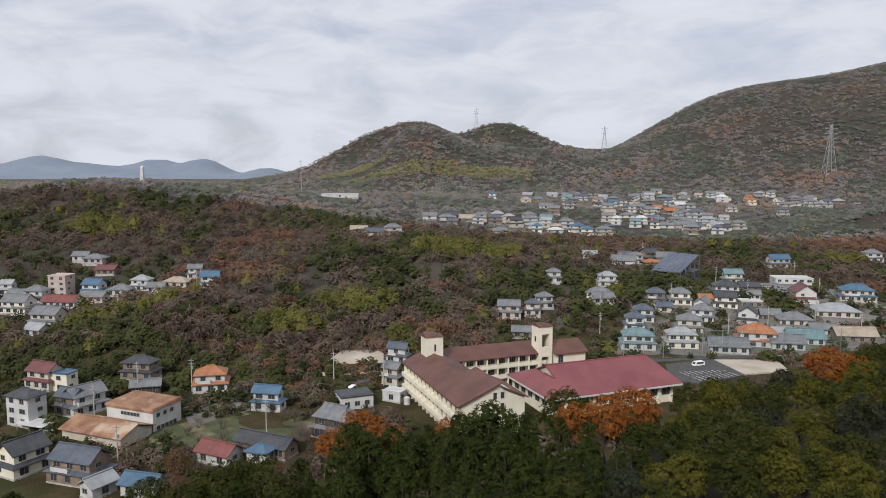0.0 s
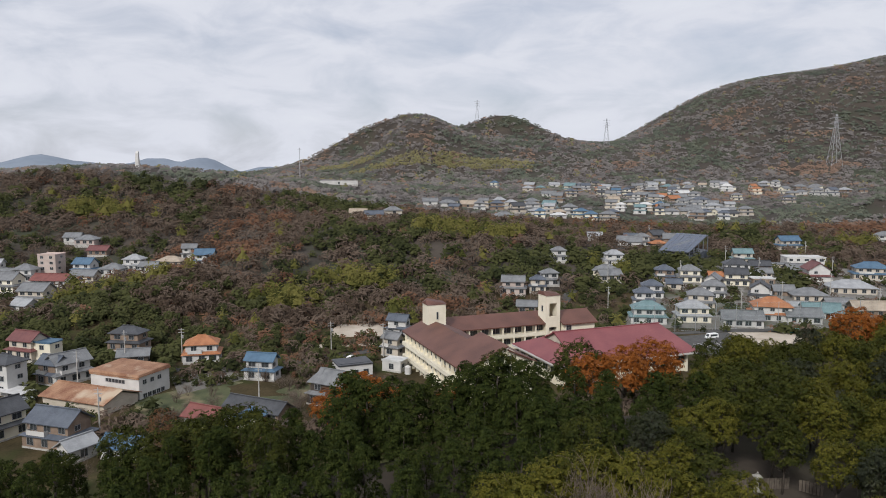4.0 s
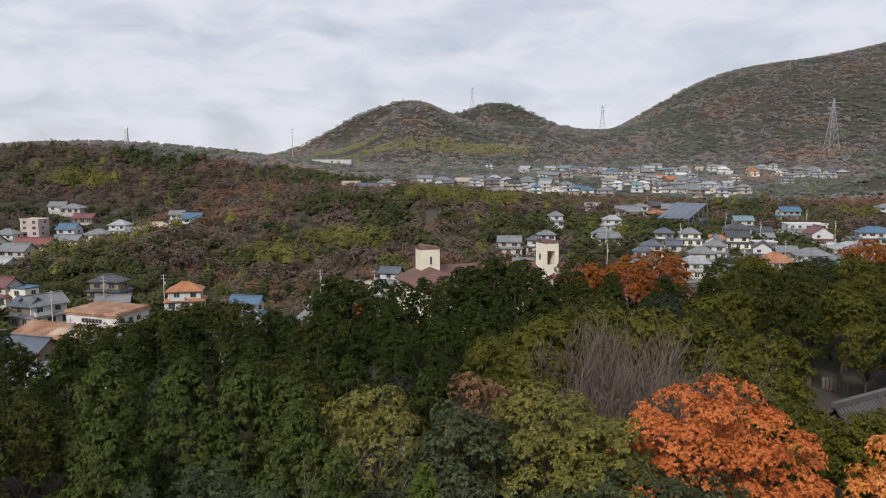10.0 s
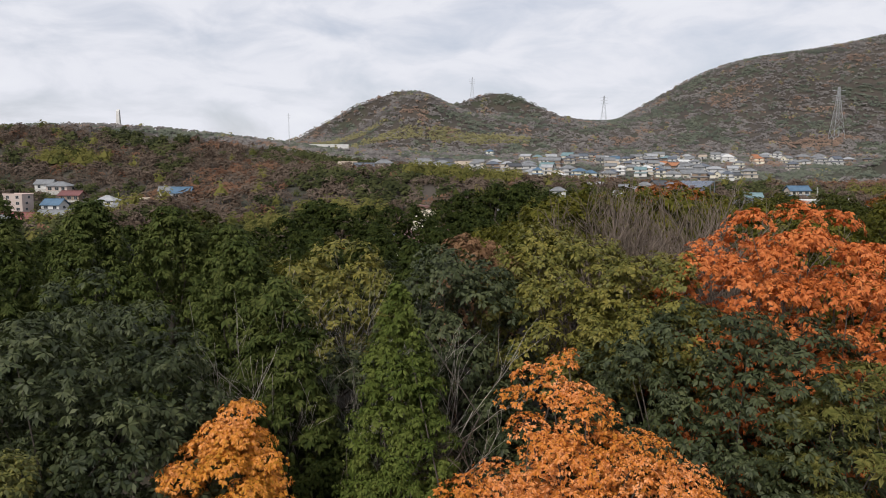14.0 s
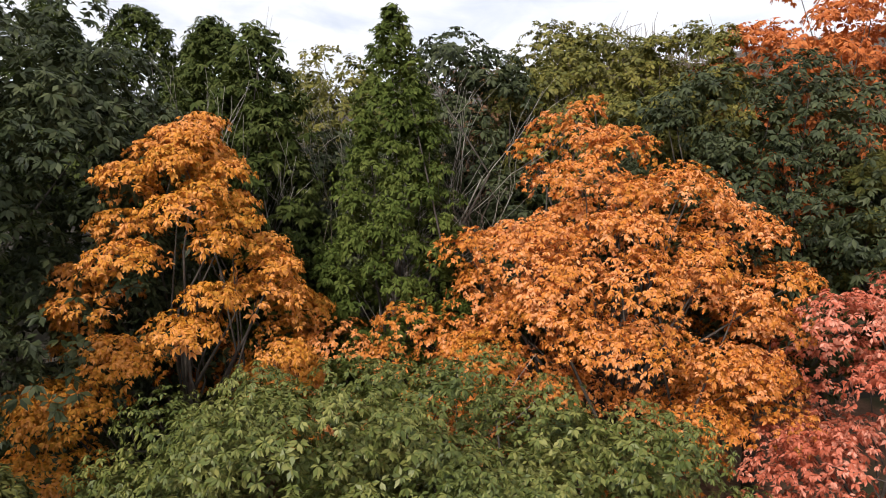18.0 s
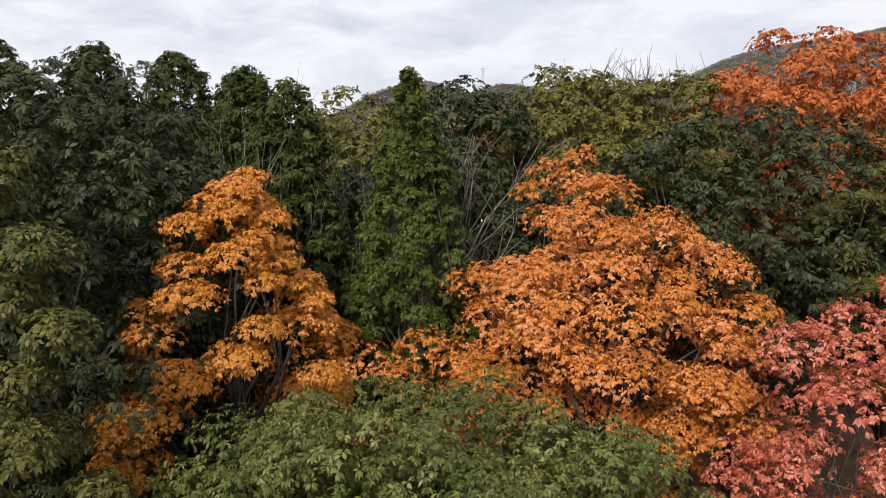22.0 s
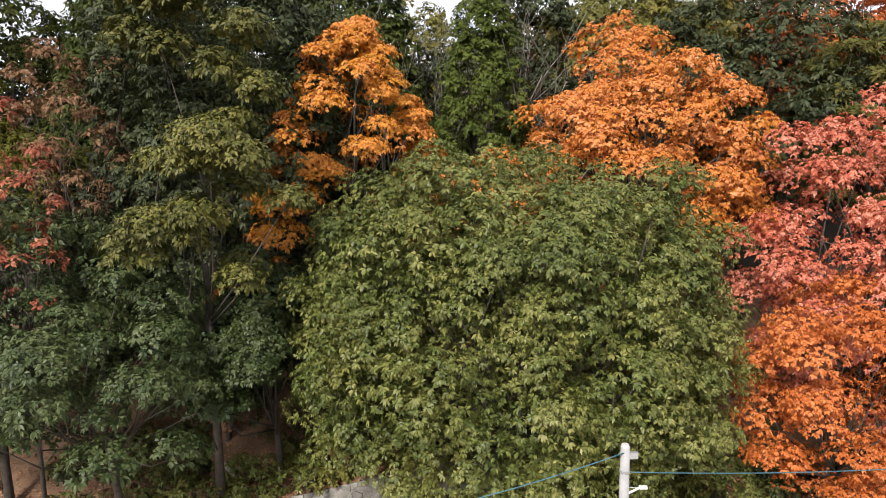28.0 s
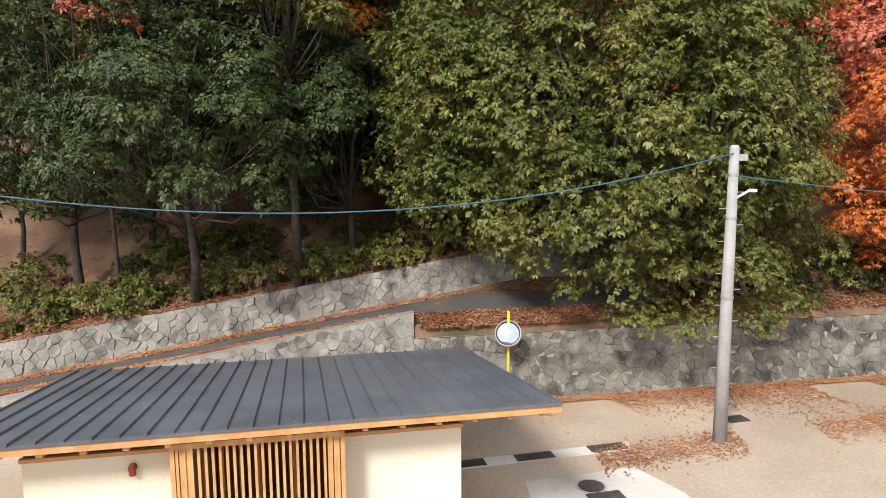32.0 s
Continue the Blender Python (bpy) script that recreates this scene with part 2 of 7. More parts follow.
RUST_ROOF = mat("rust-brown metal roof", (0.080, 0.034, 0.025), (0.140, 0.062, 0.045), 0.15, 0.6, bump=0.1, fine=3)
RED_ROOF = mat("faded crimson metal roof", (0.155, 0.040, 0.047), (0.225, 0.070, 0.072), 0.12, 0.5, bump=0.1, fine=2)
GLASS = mat("dark window glass", (0.03, 0.035, 0.04), (0.06, 0.065, 0.07), 2, 0.12, bump=0)
TIMBER = mat("honey-coloured timber", (0.40, 0.20, 0.075), (0.58, 0.33, 0.14), 3, 0.6, bump=0.1)
DARK_METAL = mat("charcoal sheet metal", (0.0742, 0.0825, 0.0957), (0.1237, 0.1320, 0.1485), 0.6, 0.42, bump=0.03, fine=5)
STEEL = mat("galvanised steel", (0.32, 0.33, 0.34), (0.45, 0.46, 0.47), 3, 0.5, 0.6, bump=0.05)

ROOFS = {
    k: mat(k + " roof", a, b, 0.5, r, bump=0.25, fine=4)
    for k, a, b, r in (
        ("grey", (0.11, 0.115, 0.12), (0.19, 0.195, 0.20), 0.5), ("navy", (0.055, 0.065, 0.085), (0.10, 0.115, 0.14), 0.5), ("black", (0.030, 0.032, 0.036), (0.065, 0.068, 0.075), 0.5),
        ("orange", (0.25, 0.095, 0.040), (0.38, 0.165, 0.075), 0.7), ("blue", (0.046, 0.092, 0.150), (0.080, 0.145, 0.215), 0.6), ("red", (0.125, 0.040, 0.034), (0.205, 0.072, 0.062), 0.7),
        ("maroon", (0.10, 0.035, 0.035), (0.16, 0.06, 0.055), 0.6), ("teal", (0.09, 0.15, 0.16), (0.16, 0.24, 0.25), 0.6), ("lightgrey", (0.22, 0.225, 0.235), (0.33, 0.34, 0.35), 0.6),
        ("tan", (0.26, 0.21, 0.16), (0.38, 0.32, 0.25), 0.8), ("white", (0.42, 0.42, 0.41), (0.56, 0.56, 0.55), 0.6), ("pink", (0.42, 0.32, 0.28), (0.52, 0.41, 0.37), 0.8))
}
WALLS = {
    "white": WHITE, "cream": CREAM,
    "brown": mat("brown wall", (0.15, 0.105, 0.075), (0.27, 0.20, 0.15), 0.4, 0.85), "beige": mat("beige wall", (0.40, 0.35, 0.28), (0.54, 0.48, 0.40), 0.4, 0.85),
    "pink": mat("faded pink wall", (0.38, 0.31, 0.27), (0.48, 0.40, 0.36), 0.3, 0.85), "wood": mat("dark timber wall", (0.035, 0.028, 0.022), (0.09, 0.07, 0.055), 0.8, 0.8),
}
RUSTED = mat("rusted sheet roof", (0.16, 0.065, 0.035), (0.34, 0.20, 0.12), 0.25, 0.85, bump=0.2, fine=3, spots=(0.42, 0.33, 0.24))
LEAF_FALL = leaf_mat("fallen leaves", (0.22, 0.095, 0.045), (0.42, 0.20, 0.105), (0.58, 0.34, 0.20), 0.8)
YELLOW = mat("yellow painted steel", (0.62, 0.42, 0.02), (0.74, 0.52, 0.05), 4, 0.5, bump=0.03)
MIRROR = mat("mirror", (0.58, 0.61, 0.65), (0.66, 0.69, 0.73), 4, 0.06, 1.0, bump=0)
IRON = mat("cast iron", (0.05, 0.045, 0.04), (0.10, 0.09, 0.08), 6, 0.7, 0.3)
CABLE = mat("teal cable sheath", (0.025, 0.095, 0.13), (0.05, 0.15, 0.19), 4, 0.6, bump=0)
BLACK = mat("black rubber", (0.015, 0.015, 0.015), (0.03, 0.03, 0.03), 4, 0.7, bump=0)
LAMP_RED = mat("red lamp glass", (0.22, 0.02, 0.015), (0.32, 0.04, 0.03), 5, 0.2, bump=0)
PV = mat("solar panel", (0.035, 0.05, 0.085), (0.06, 0.08, 0.12), 0.5, 0.25, bump=0)
SAND = mat("bare sand", (0.33, 0.28, 0.22), (0.48, 0.42, 0.35), 0.15, 0.95, fine=3)
GRASS = mat("winter grass", (0.036, 0.048, 0.018), (0.090, 0.095, 0.040), 0.2, 0.95, fine=3, spots=(0.18, 0.15, 0.085))
GARDEN = mat("village lanes and yards", (0.1054, 0.0992, 0.0868), (0.1984, 0.1860, 0.1674), 0.08, 0.95, fine=1, spots=(0.05, 0.056, 0.022))


def net_mat():
    m = bpy.data.materials.new("green netting")
    m.use_nodes = True
    nt = m.node_tree
    n, l = nt.nodes.new, nt.links.new
    mx, tr = n("ShaderNodeMixShader"), n("ShaderNodeBsdfTransparent")
    bs = nt.nodes["Principled BSDF"]
    bs.inputs["Base Color"].default_value, bs.inputs["Roughness"].default_value = (0.09, 0.16, 0.14, 1), 0.9
    mx.inputs["Fac"].default_value = 0.10
    l(tr.outputs["BSDF"], mx.inputs[1])
    l(bs.outputs["BSDF"], mx.inputs[2])
    l(mx.outputs["Shader"], nt.nodes["Material Output"].inputs["Surface"])
    return m


NET = net_mat()

# ---- mesh helpers ----


class Geo:
    """Vertices and faces of one part, in the making."""

    def __init__(self):
        self.v, self.f = [], []

    def add(self, verts, faces):
        k = len(self.v)
        self.v += [tuple(p) for p in verts]
        self.f += [[k + i for i in q] for q in faces]
        return self

    def box(self, x, y, z, sx, sy, sz, turn=0.0):
        """A box centred on x, y, with its foot at z."""
        c, s = math.cos(turn), math.sin(turn)
        p = []
        for dz in (0, sz):
            for dx, dy in ((-sx / 2, -sy / 2), (sx / 2, -sy / 2), (sx / 2, sy / 2), (-sx / 2, sy / 2)):
                p.append((x + c * dx - s * dy, y + s * dx + c * dy, z + dz))
        return self.add(p, [(3, 2, 1, 0), (4, 5, 6, 7), (0, 1, 5, 4), (1, 2, 6, 5), (2, 3, 7, 6), (3, 0, 4, 7)])

    def prism(self, low, high):
        """Joins two outlines with as many corners; the ends are closed."""
        n = len(low)
        return self.add(list(low) + list(high), [tuple(range(n - 1, -1, -1)), tuple(range(n, 2 * n))] + [(i, (i + 1) % n, n + (i + 1) % n, n + i) for i in range(n)])

    def tube(self, path, radii, n=6):
        path = [Vector(p) for p in path]
        rings = []
        for i, p in enumerate(path):
            d = (path[min(i + 1, len(path) - 1)] - path[max(i - 1, 0)]).normalized()
            a = d.cross(Vector((0.3, 0.9, 0.2)) if abs(d.y) < 0.9 else Vector((1, 0, 0))).normalized()
            b = d.cross(a)
            r = radii[i] if isinstance(radii, (list, tuple)) else radii
            rings.append([p + r * (math.cos(6.28318 * k / n) * a + math.sin(6.28318 * k / n) * b) for k in range(n)])
        verts = [q for ring in rings for q in ring]
        faces = [(i * n + k, i * n + (k + 1) % n, (i + 1) * n + (k + 1) % n, (i + 1) * n + k) for i in range(len(path) - 1) for k in range(n)]
        faces += [tuple(range(n - 1, -1, -1)), tuple(range((len(path) - 1) * n, len(path) * n))]
        return self.add(verts, faces)

    def mesh(self, name, material, smooth=False):
        me = bpy.data.meshes.new(name)
        me.from_pydata(self.v, [], self.f)
        me.materials.append(material)
        if smooth:
            me.shade_smooth()
        return me


def part(name, geo, material, parent=None, label="", smooth=False):
    """Links a Geo as one mesh object under a thing or a part."""
    ob = new(name, geo.mesh(name, material, smooth) if isinstance(geo, Geo) else geo)
    if parent:
        ob.parent = parent
    return tagged(ob, label) if label else ob


def thing(name, label, category, group="", at=None, kind=""):
    ob = new(name)
    ob.empty_display_size = 0.3
    if at is not None:
        ob.matrix_basis = at
    return tagged(ob, label, category, group, kind)


def quads(name, v, material, tint=None):
    """A mesh of loose four-cornered leaves: v has the shape (n, 4, 3)."""
    n = len(v)
    me = bpy.data.meshes.new(name)
    me.vertices.add(4 * n)
    me.vertices.foreach_set("co", np.ascontiguousarray(v, dtype=np.float32).ravel())
    me.loops.add(4 * n)
    me.loops.foreach_set("vertex_index", np.arange(4 * n, dtype=np.int32))
    me.polygons.add(n)
    me.polygons.foreach_set("loop_start", np.arange(0, 4 * n, 4, dtype=np.int32))
    if tint is not None:
        me.attributes.new("tint", "FLOAT", "FACE").data.foreach_set("value", np.ascontiguousarray(tint, dtype=np.float32))
    me.materials.append(material)
    me.update()
    me.validate()
    return me


# ---- the lie of the land ----
HILLS = [
    # x, y, height, half-widths along and across, turn
    (-294, 602, 44, 240, 150, 0),
    (-47, 772, 14, 220, 122, 0),
    (47, 1204, 62, 268, 180, 0),
    (-37, 1130, 44, 60, 110, 0),
    (102, 1250, 44, 86, 40, 0),
    (-119, 1206, 39, 90, 34, 0),
    (947, 1341, 237, 440, 356, 0),
    (509, 1430, 78, 186, 240, 0),
    (418, 619, 26, 80, 38, 0),
    (-20, 425, 13, 130, 85, 0),
    (-112, 318, 9, 85, 30, 68),
    (-190, 390, -5, 90, 70, 0),
    (-2560, 4000, 88, 210, 300, 0),
    (-2215, 4000, 105, 150, 300, 0),
    (-1950, 4050, 74, 190, 300, 0),
    (-1640, 4200, 100, 140, 300, 0),
    (-1370, 4200, 104, 140, 300, 0),
    (-1010, 4200, 54, 130, 300, 0),
]


def step(k):
    k = np.clip(k, 0, 1)
    return k * k * (3 - 2 * k)


def wall_low(x):
    return 44.2 + 0.2 * (x + 1.7)


def wall_high(x):
    return 47.3 + 0.2 * (x + 4.5)


def road_z(x):
    return np.clip(3.2 + 0.158 * (x + 4.5), 0.0, 4.6)


def edge(x):
    """The far foot of the near hill."""
    return 138 + 0.55 * np.clip(x, -42, 140)


def ground(x, y):
    x, y = np.asarray(x, float), np.asarray(y, float)
    z = np.interp(y, [-300, 170, 300, 420, 640, 900, 1150, 1500, 4000], [0, 0, 2, 9, 22, 36, 48, 50, 40])
    for hx, hy, h, a, b, turn in HILLS:
        c, s = math.cos(radians(turn)), math.sin(radians(turn))
        u, w = (x - hx) * c + (y - hy) * s, -(x - hx) * s + (y - hy) * c
        z = z + h * np.exp(-((u / a) ** 2) - (w / b) ** 2)
    top = 14.5 - 0.02 * np.clip(x, -20, 90) + 1.0 * np.sin(x * 0.07) * np.sin(y * 0.06 + 1)
    foot = road_z(x) + 1.15
    up = foot + (top - foot) * step((y - wall_high(x)) / 27)
    near = np.where(y < wall_low(x) + 0.55, 0.0, np.where(y < wall_high(x) + 0.35, np.minimum(road_z(x), 2.2 + 0.35 * (y - wall_low(x))), up))
    fall = step((y - edge(x) + 14) / 30)
    return np.where(y < edge(x) + 20, near * (1 - fall) + z * fall, z)


def gz(x, y):
    return float(ground(x, y))

# ---- ground: one sheet to the horizon ----


def make_ground():
    xs = np.concatenate([-np.geomspace(60, 4500, 110)[::-1], np.arange(-58, -26, 2.0), np.arange(-26, 26, 0.5), np.arange(26, 60, 2.0), np.geomspace(60, 4500, 110)])
    ys = np.concatenate([-np.geomspace(4, 3000, 24)[::-1], np.arange(0, 36, 4.0), np.arange(36, 66, 0.3), np.arange(66, 180, 3.0), np.geomspace(180, 600, 70), np.arange(606, 1540, 7.5), np.geomspace(1560, 4700, 44)])
    X, Y = np.meshgrid(xs, ys)
    Y = Y + 0.2 * np.clip(X, -40, 40) * step((Y - 14) / 22) * step((110 - Y) / 45)
    Z = ground(X, Y)
    rough = np.array([noise.noise((a * 0.03, b * 0.03, 0)) + 0.5 * noise.noise((a * 0.11, b * 0.11, 4)) for a, b in zip(X.ravel(), Y.ravel())]).reshape(X.shape)
    Z = Z + rough * np.clip((Y - 48) / 30, 0, 1) * np.where(Y > 150, 1.2, 0.7) * np.where((Y > 160) & (Y < 300), 0.15, 1)
    ny, nx = X.shape
    v = np.stack([X, Y, Z], -1).reshape(-1, 3)
    i = (np.arange(ny - 1)[:, None] * nx + np.arange(nx - 1)[None]).ravel()
    f = np.stack([i, i + 1, i + nx + 1, i + nx], -1)
    me = bpy.data.meshes.new("ground")
    me.from_pydata(v.tolist(), [], f.tolist())
    for m in (GROUND, LITTER, YARD, WOOD_FLOOR, HAZY_RANGE):
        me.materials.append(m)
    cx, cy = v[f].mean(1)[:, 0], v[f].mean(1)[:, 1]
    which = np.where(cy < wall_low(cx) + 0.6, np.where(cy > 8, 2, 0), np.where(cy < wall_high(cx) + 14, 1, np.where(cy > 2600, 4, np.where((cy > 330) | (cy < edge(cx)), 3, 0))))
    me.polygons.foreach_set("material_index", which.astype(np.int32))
    me.shade_smooth()
    return tagged(new("ground", me), "hilly ground with leaf litter and a sandy yard", "ground", kind="structure")


make_ground()

# ---- trees ----


def unit(a):
    return a / np.maximum(np.linalg.norm(a, axis=-1, keepdims=True), 1e-6)


def leaf_quads(rng, p, out, size, aspect=0.42, up=0.22, jitter=0.45, droop=0.9):
    """Folded leaves at p that face away along out and hang down a little."""
    n = len(p)
    nor = unit(1.0 * out + np.array([0, 0, up]) + jitter * rng.normal(size=(n, 3)))
    a = unit(np.cross(nor, rng.normal(size=(n, 3))) + droop * (out - np.array([0, 0, 1.0])))
    b = unit(np.cross(nor, a))
    s = (size * (0.65 + 0.7 * rng.random(n)))[:, None]
    fold = nor * s * 0.1
    return np.stack([p - a * s * 0.5, p + b * s * aspect * 0.5 + fold, p + a * s * 0.5, p - b * s * aspect * 0.5 + fold], 1)


def spray(rng, clumps, count, size, flat=0.8, lift=0.3, per=11, hang=0.45, aspect=0.42, jitter=0.3, under=-0.3, reach=0.35):
    """count leaves in drooping rosettes over the upper and outer sides of the clumps (x, y, z, r)."""
    c = np.asarray(clumps, float)
    w = c[:, 3] ** 2
    mid = (c[:, :3] * w[:, None]).sum(0) / w.sum()
    m = max(1, count // per)
    k = rng.choice(len(c), m, p=w / w.sum())
    z = np.array([0, 0, 1.0])
    d = unit(rng.normal(size=(m, 3)) + 0.6 * unit(c[k, :3] - mid) + lift * z)
    d[:, 2] = np.where(d[:, 2] < under, -d[:, 2], d[:, 2])
    tip = c[k, :3] + d * (c[k, 3:4] * (0.98 - reach / 2 + reach * rng.random((m, 1)))) * np.array([1, 1, flat])
    axis = np.repeat(unit(d + 0.35 * z), per, 0)
    tip = np.repeat(tip, per, 0)
    n = m * per
    e = rng.normal(size=(n, 3))
    e = unit(e - axis * (e * axis).sum(1, keepdims=True))
    a = unit(e * (0.6 + 0.6 * rng.random((n, 1))) + axis * 0.7 * rng.random((n, 1)) - hang * z)
    nor = unit(axis + 0.45 * e + jitter * rng.normal(size=(n, 3)))
    b = unit(np.cross(nor, a))
    s = (size * (0.7 + 0.6 * rng.random(n)))[:, None]
    wide = b * s * aspect * 0.5
    return np.stack([tip + a * s * 0.12, tip + a * s * 0.6 + wide, tip + a * s * 1.1 - z * s * 0.14, tip + a * s * 0.6 - wide], 1)


def core(rng, clumps, k=0.7, n=3, low=-2.0):
    """Closed lumps of leaf mass inside the clumps, in small facets."""
    c = np.asarray(clumps, float)
    g = np.linspace(-1, 1, n + 1)
    u, v = np.meshgrid(g[:-1], g[:-1])
    d = 2 / n
    sq = np.stack([np.stack([u + a, v + b, np.ones_like(u)], -1).reshape(-1, 3) for a, b in ((0, 0), (d, 0), (d, d), (0, d))], 1)
    faces = []
    for ax in range(3):
        for s in (1, -1):
            faces.append(np.roll(sq, ax, -1)[:, ::s] * s)
    f = unit(np.concatenate(faces))
    f = f[f[:, :, 2].mean(1) > low]
    bump = 1 + 0.16 * np.sin(f * 5.1 + 1.7).sum(-1, keepdims=True) / 1.7
    f = f * bump
    turn = rng.uniform(0, 6.28, len(c))
    cs, sn = np.cos(turn)[:, None, None], np.sin(turn)[:, None, None]
    x, y = f[None, :, :, 0] * cs - f[None, :, :, 1] * sn, f[None, :, :, 0] * sn + f[None, :, :, 1] * cs
    z = np.broadcast_to(f[None, :, :, 2], x.shape) * 0.75
    p = np.stack([x, y, z], -1) * (c[:, 3] * k)[:, None, None, None] + c[:, None, None, :3]
    return p.reshape(-1, 4, 3)


def round_clumps(rng, n, rx, ry, rz, r, low=-0.75, inner=0.25, box=2.0):
    """Clumps over an ellipsoid about the origin, from the relative height low upwards."""
    out = []
    for i in range(n):
        z = low + (1 - low) * (i + 0.5) / n
        ph = i * 2.39996 + rng.normal() * 0.2
        h = max(0.0, 1 - abs(z) ** box) ** (1 / box)
        k = 0.80 + 0.22 * rng.random()
        if rng.random() < inner:
            k *= 0.7
        out.append((rx * k * h * math.cos(ph), ry * k * h * math.sin(ph), rz * k * z, r * (0.7 + 0.6 * rng.random())))
    return out


def cone_clumps(rng, n, height, radius, r, power=0.8, tip=0.15):
    """Clumps round a cone with its foot at the origin."""
    out = []
    for i in range(n):
        k = ((i + 0.5) / n) ** 0.85
        h = radius * (1 - k) ** power * (0.75 + 0.4 * rng.random())
        ph = i * 2.39996 + rng.normal() * 0.3
        out.append((h * math.cos(ph), h * math.sin(ph), k * height, r * (tip + (1 - tip) * (1 - k) ** 0.6) * (0.75 + 0.5 * rng.random())))
    return out


def limbs(rng, geo, base, fork, clumps, r0, share=1.0, n=5):
    """Trunk from base to fork and limbs on to the clumps."""
    base, fork = Vector(base), Vector(fork)
    bend = Vector((rng.normal() * 0.25, rng.normal() * 0.25, 0))
    geo.tube([base - Vector((0, 0, 0.4)), base.lerp(fork, 0.35) + bend, base.lerp(fork, 0.7) + bend * 0.6, fork], [r0 * 1.35, r0, r0 * 0.8, r0 * 0.55], n + 2)
    for c in clumps:
        if rng.random() > share:
            continue
        tip = Vector(c[:3])
        k = min(1.0, max(0.25, 0.5 + 0.5 * (tip.z - fork.z) / max(1.0, abs(tip.z - base.z))))
        start = base.lerp(fork, 0.55 + 0.45 * k * rng.random())
        side = Vector(rng.normal(size=3).tolist()) * 0.12 * (tip - start).length
        mid = start.lerp(tip, 0.5) + side + Vector((0, 0, -0.06 * (tip - start).length))
        geo.tube([start, mid, tip], [r0 * 0.32, r0 * 0.2, r0 * 0.07], n - 1)
    return geo


def bare_branches(rng, geo, start, way, length, r, depth, spread=0.5):
    start, way = Vector(start), Vector(way).normalized()
    pts, p, d = [start], start, way
    for i in range(3):
        d = (d + Vector((rng.normal() * 0.24, rng.normal() * 0.24, 0.06 + rng.normal() * 0.10))).normalized()
        p = p + d * length / 3
        pts.append(p)
    geo.tube(pts, [r, r * 0.85, r * 0.7, r * 0.5], 4 if depth > 1 else 3)
    if depth == 0:
        return
    kids = 4 if depth > 1 else 5
    for i in range(kids):
        k = 0.35 + 0.65 * (i + rng.random()) / kids
        q = pts[min(2, int(k * 3))].lerp(pts[min(3, int(k * 3) + 1)], k * 3 - int(k * 3)) if k < 1 else pts[3]
        w = (d + spread * Vector((rng.normal(), rng.normal(), rng.normal() * 0.4 + 0.25))).normalized()
        bare_branches(rng, geo, q, w, length * (0.55 + 0.2 * rng.random()), r * 0.5, depth - 1, spread)


def tree_at(x, y, label, group="", z=None, name="tree"):
    return thing(name, label, "tree", group, pose(x, y, gz(x, y) if z is None else z))


def finish(t, trunk, crown, bark, leaf, clumps_label=""):
    part("trunk", trunk, bark, t, smooth=True)
    if crown is not None:
        part("crown", quads("crown", crown, leaf), leaf, t, clumps_label)
    return t


def beside_evergreen(cl, x, y, g):
    """Leaves out the clumps that would grow into the round evergreen above the wall."""
    return [c for c in cl if abs((c[0] + x + 0.3) / 8.9) ** 2.6 + abs((c[1] + y - 46.8) / 6.7) ** 2.6 + abs((c[2] + g - 9.2) / 8.2) ** 2.6 > 1]


def big_tree(seed, x, y, top, label, leaf, rx, ry, rz, n, r, count, size, low=-0.75, trunk_r=0.22, share=0.6, bark=None, lean=(0, 0), extra=(), box=2.0, fill=0.3, backing=False, **kw):
    """A broad-crowned tree whose crown ends at the height top; lean moves the crown sideways off its foot."""
    rng = np.random.default_rng(seed)
    g = gz(x, y)
    t = tree_at(x, y, label)
    cz = top + 0.5 - g - rz
    cl = [(a + lean[0], b + lean[1], c + cz, q) for a, b, c, q in round_clumps(rng, n, rx - r * 0.6, ry - r * 0.6, rz - r * 0.6, r, low, 0.25, box)]
    cl += [(a - x, b - y, c - g, q) for a, b, c, q in extra]
    if seed == 1:
        cl = [c for c in cl if c[2] + g > 2.5 - 0.5 * (c[0] + x)]
    else:
        cl = beside_evergreen(cl, x, y, g)
    inner = [(a * 0.97, b * 0.97, c - q * 0.1, q * 0.74) for a, b, c, q in cl]
    crown = np.concatenate([spray(rng, cl, count, size, **kw), spray(rng, inner, int(count * fill), size * 1.5, hang=0.6, reach=0.2)])
    if backing:
        deep = [(a + lean[0], b + lean[1], c + cz, q) for a, b, c, q in round_clumps(rng, n // 3, rx * 0.80, ry * 0.80, rz * 0.80, r * 1.9, low, 0.1, box)]
        deep = [c for c in deep if c[2] + g > 3.5 - 0.5 * (c[0] + x)] if seed == 1 else deep
        crown = np.concatenate([crown, spray(rng, deep, int(count * 0.4), size * 1.5, hang=0.6, under=-0.6)])
    trunk = limbs(rng, Geo(), (0, 0, 0), (lean[0] * 0.7, lean[1] * 0.7, max(1.5, cz - rz * 0.35)), cl, trunk_r, share)
    return finish(t, trunk, crown, bark or BARK, LEAF[leaf])


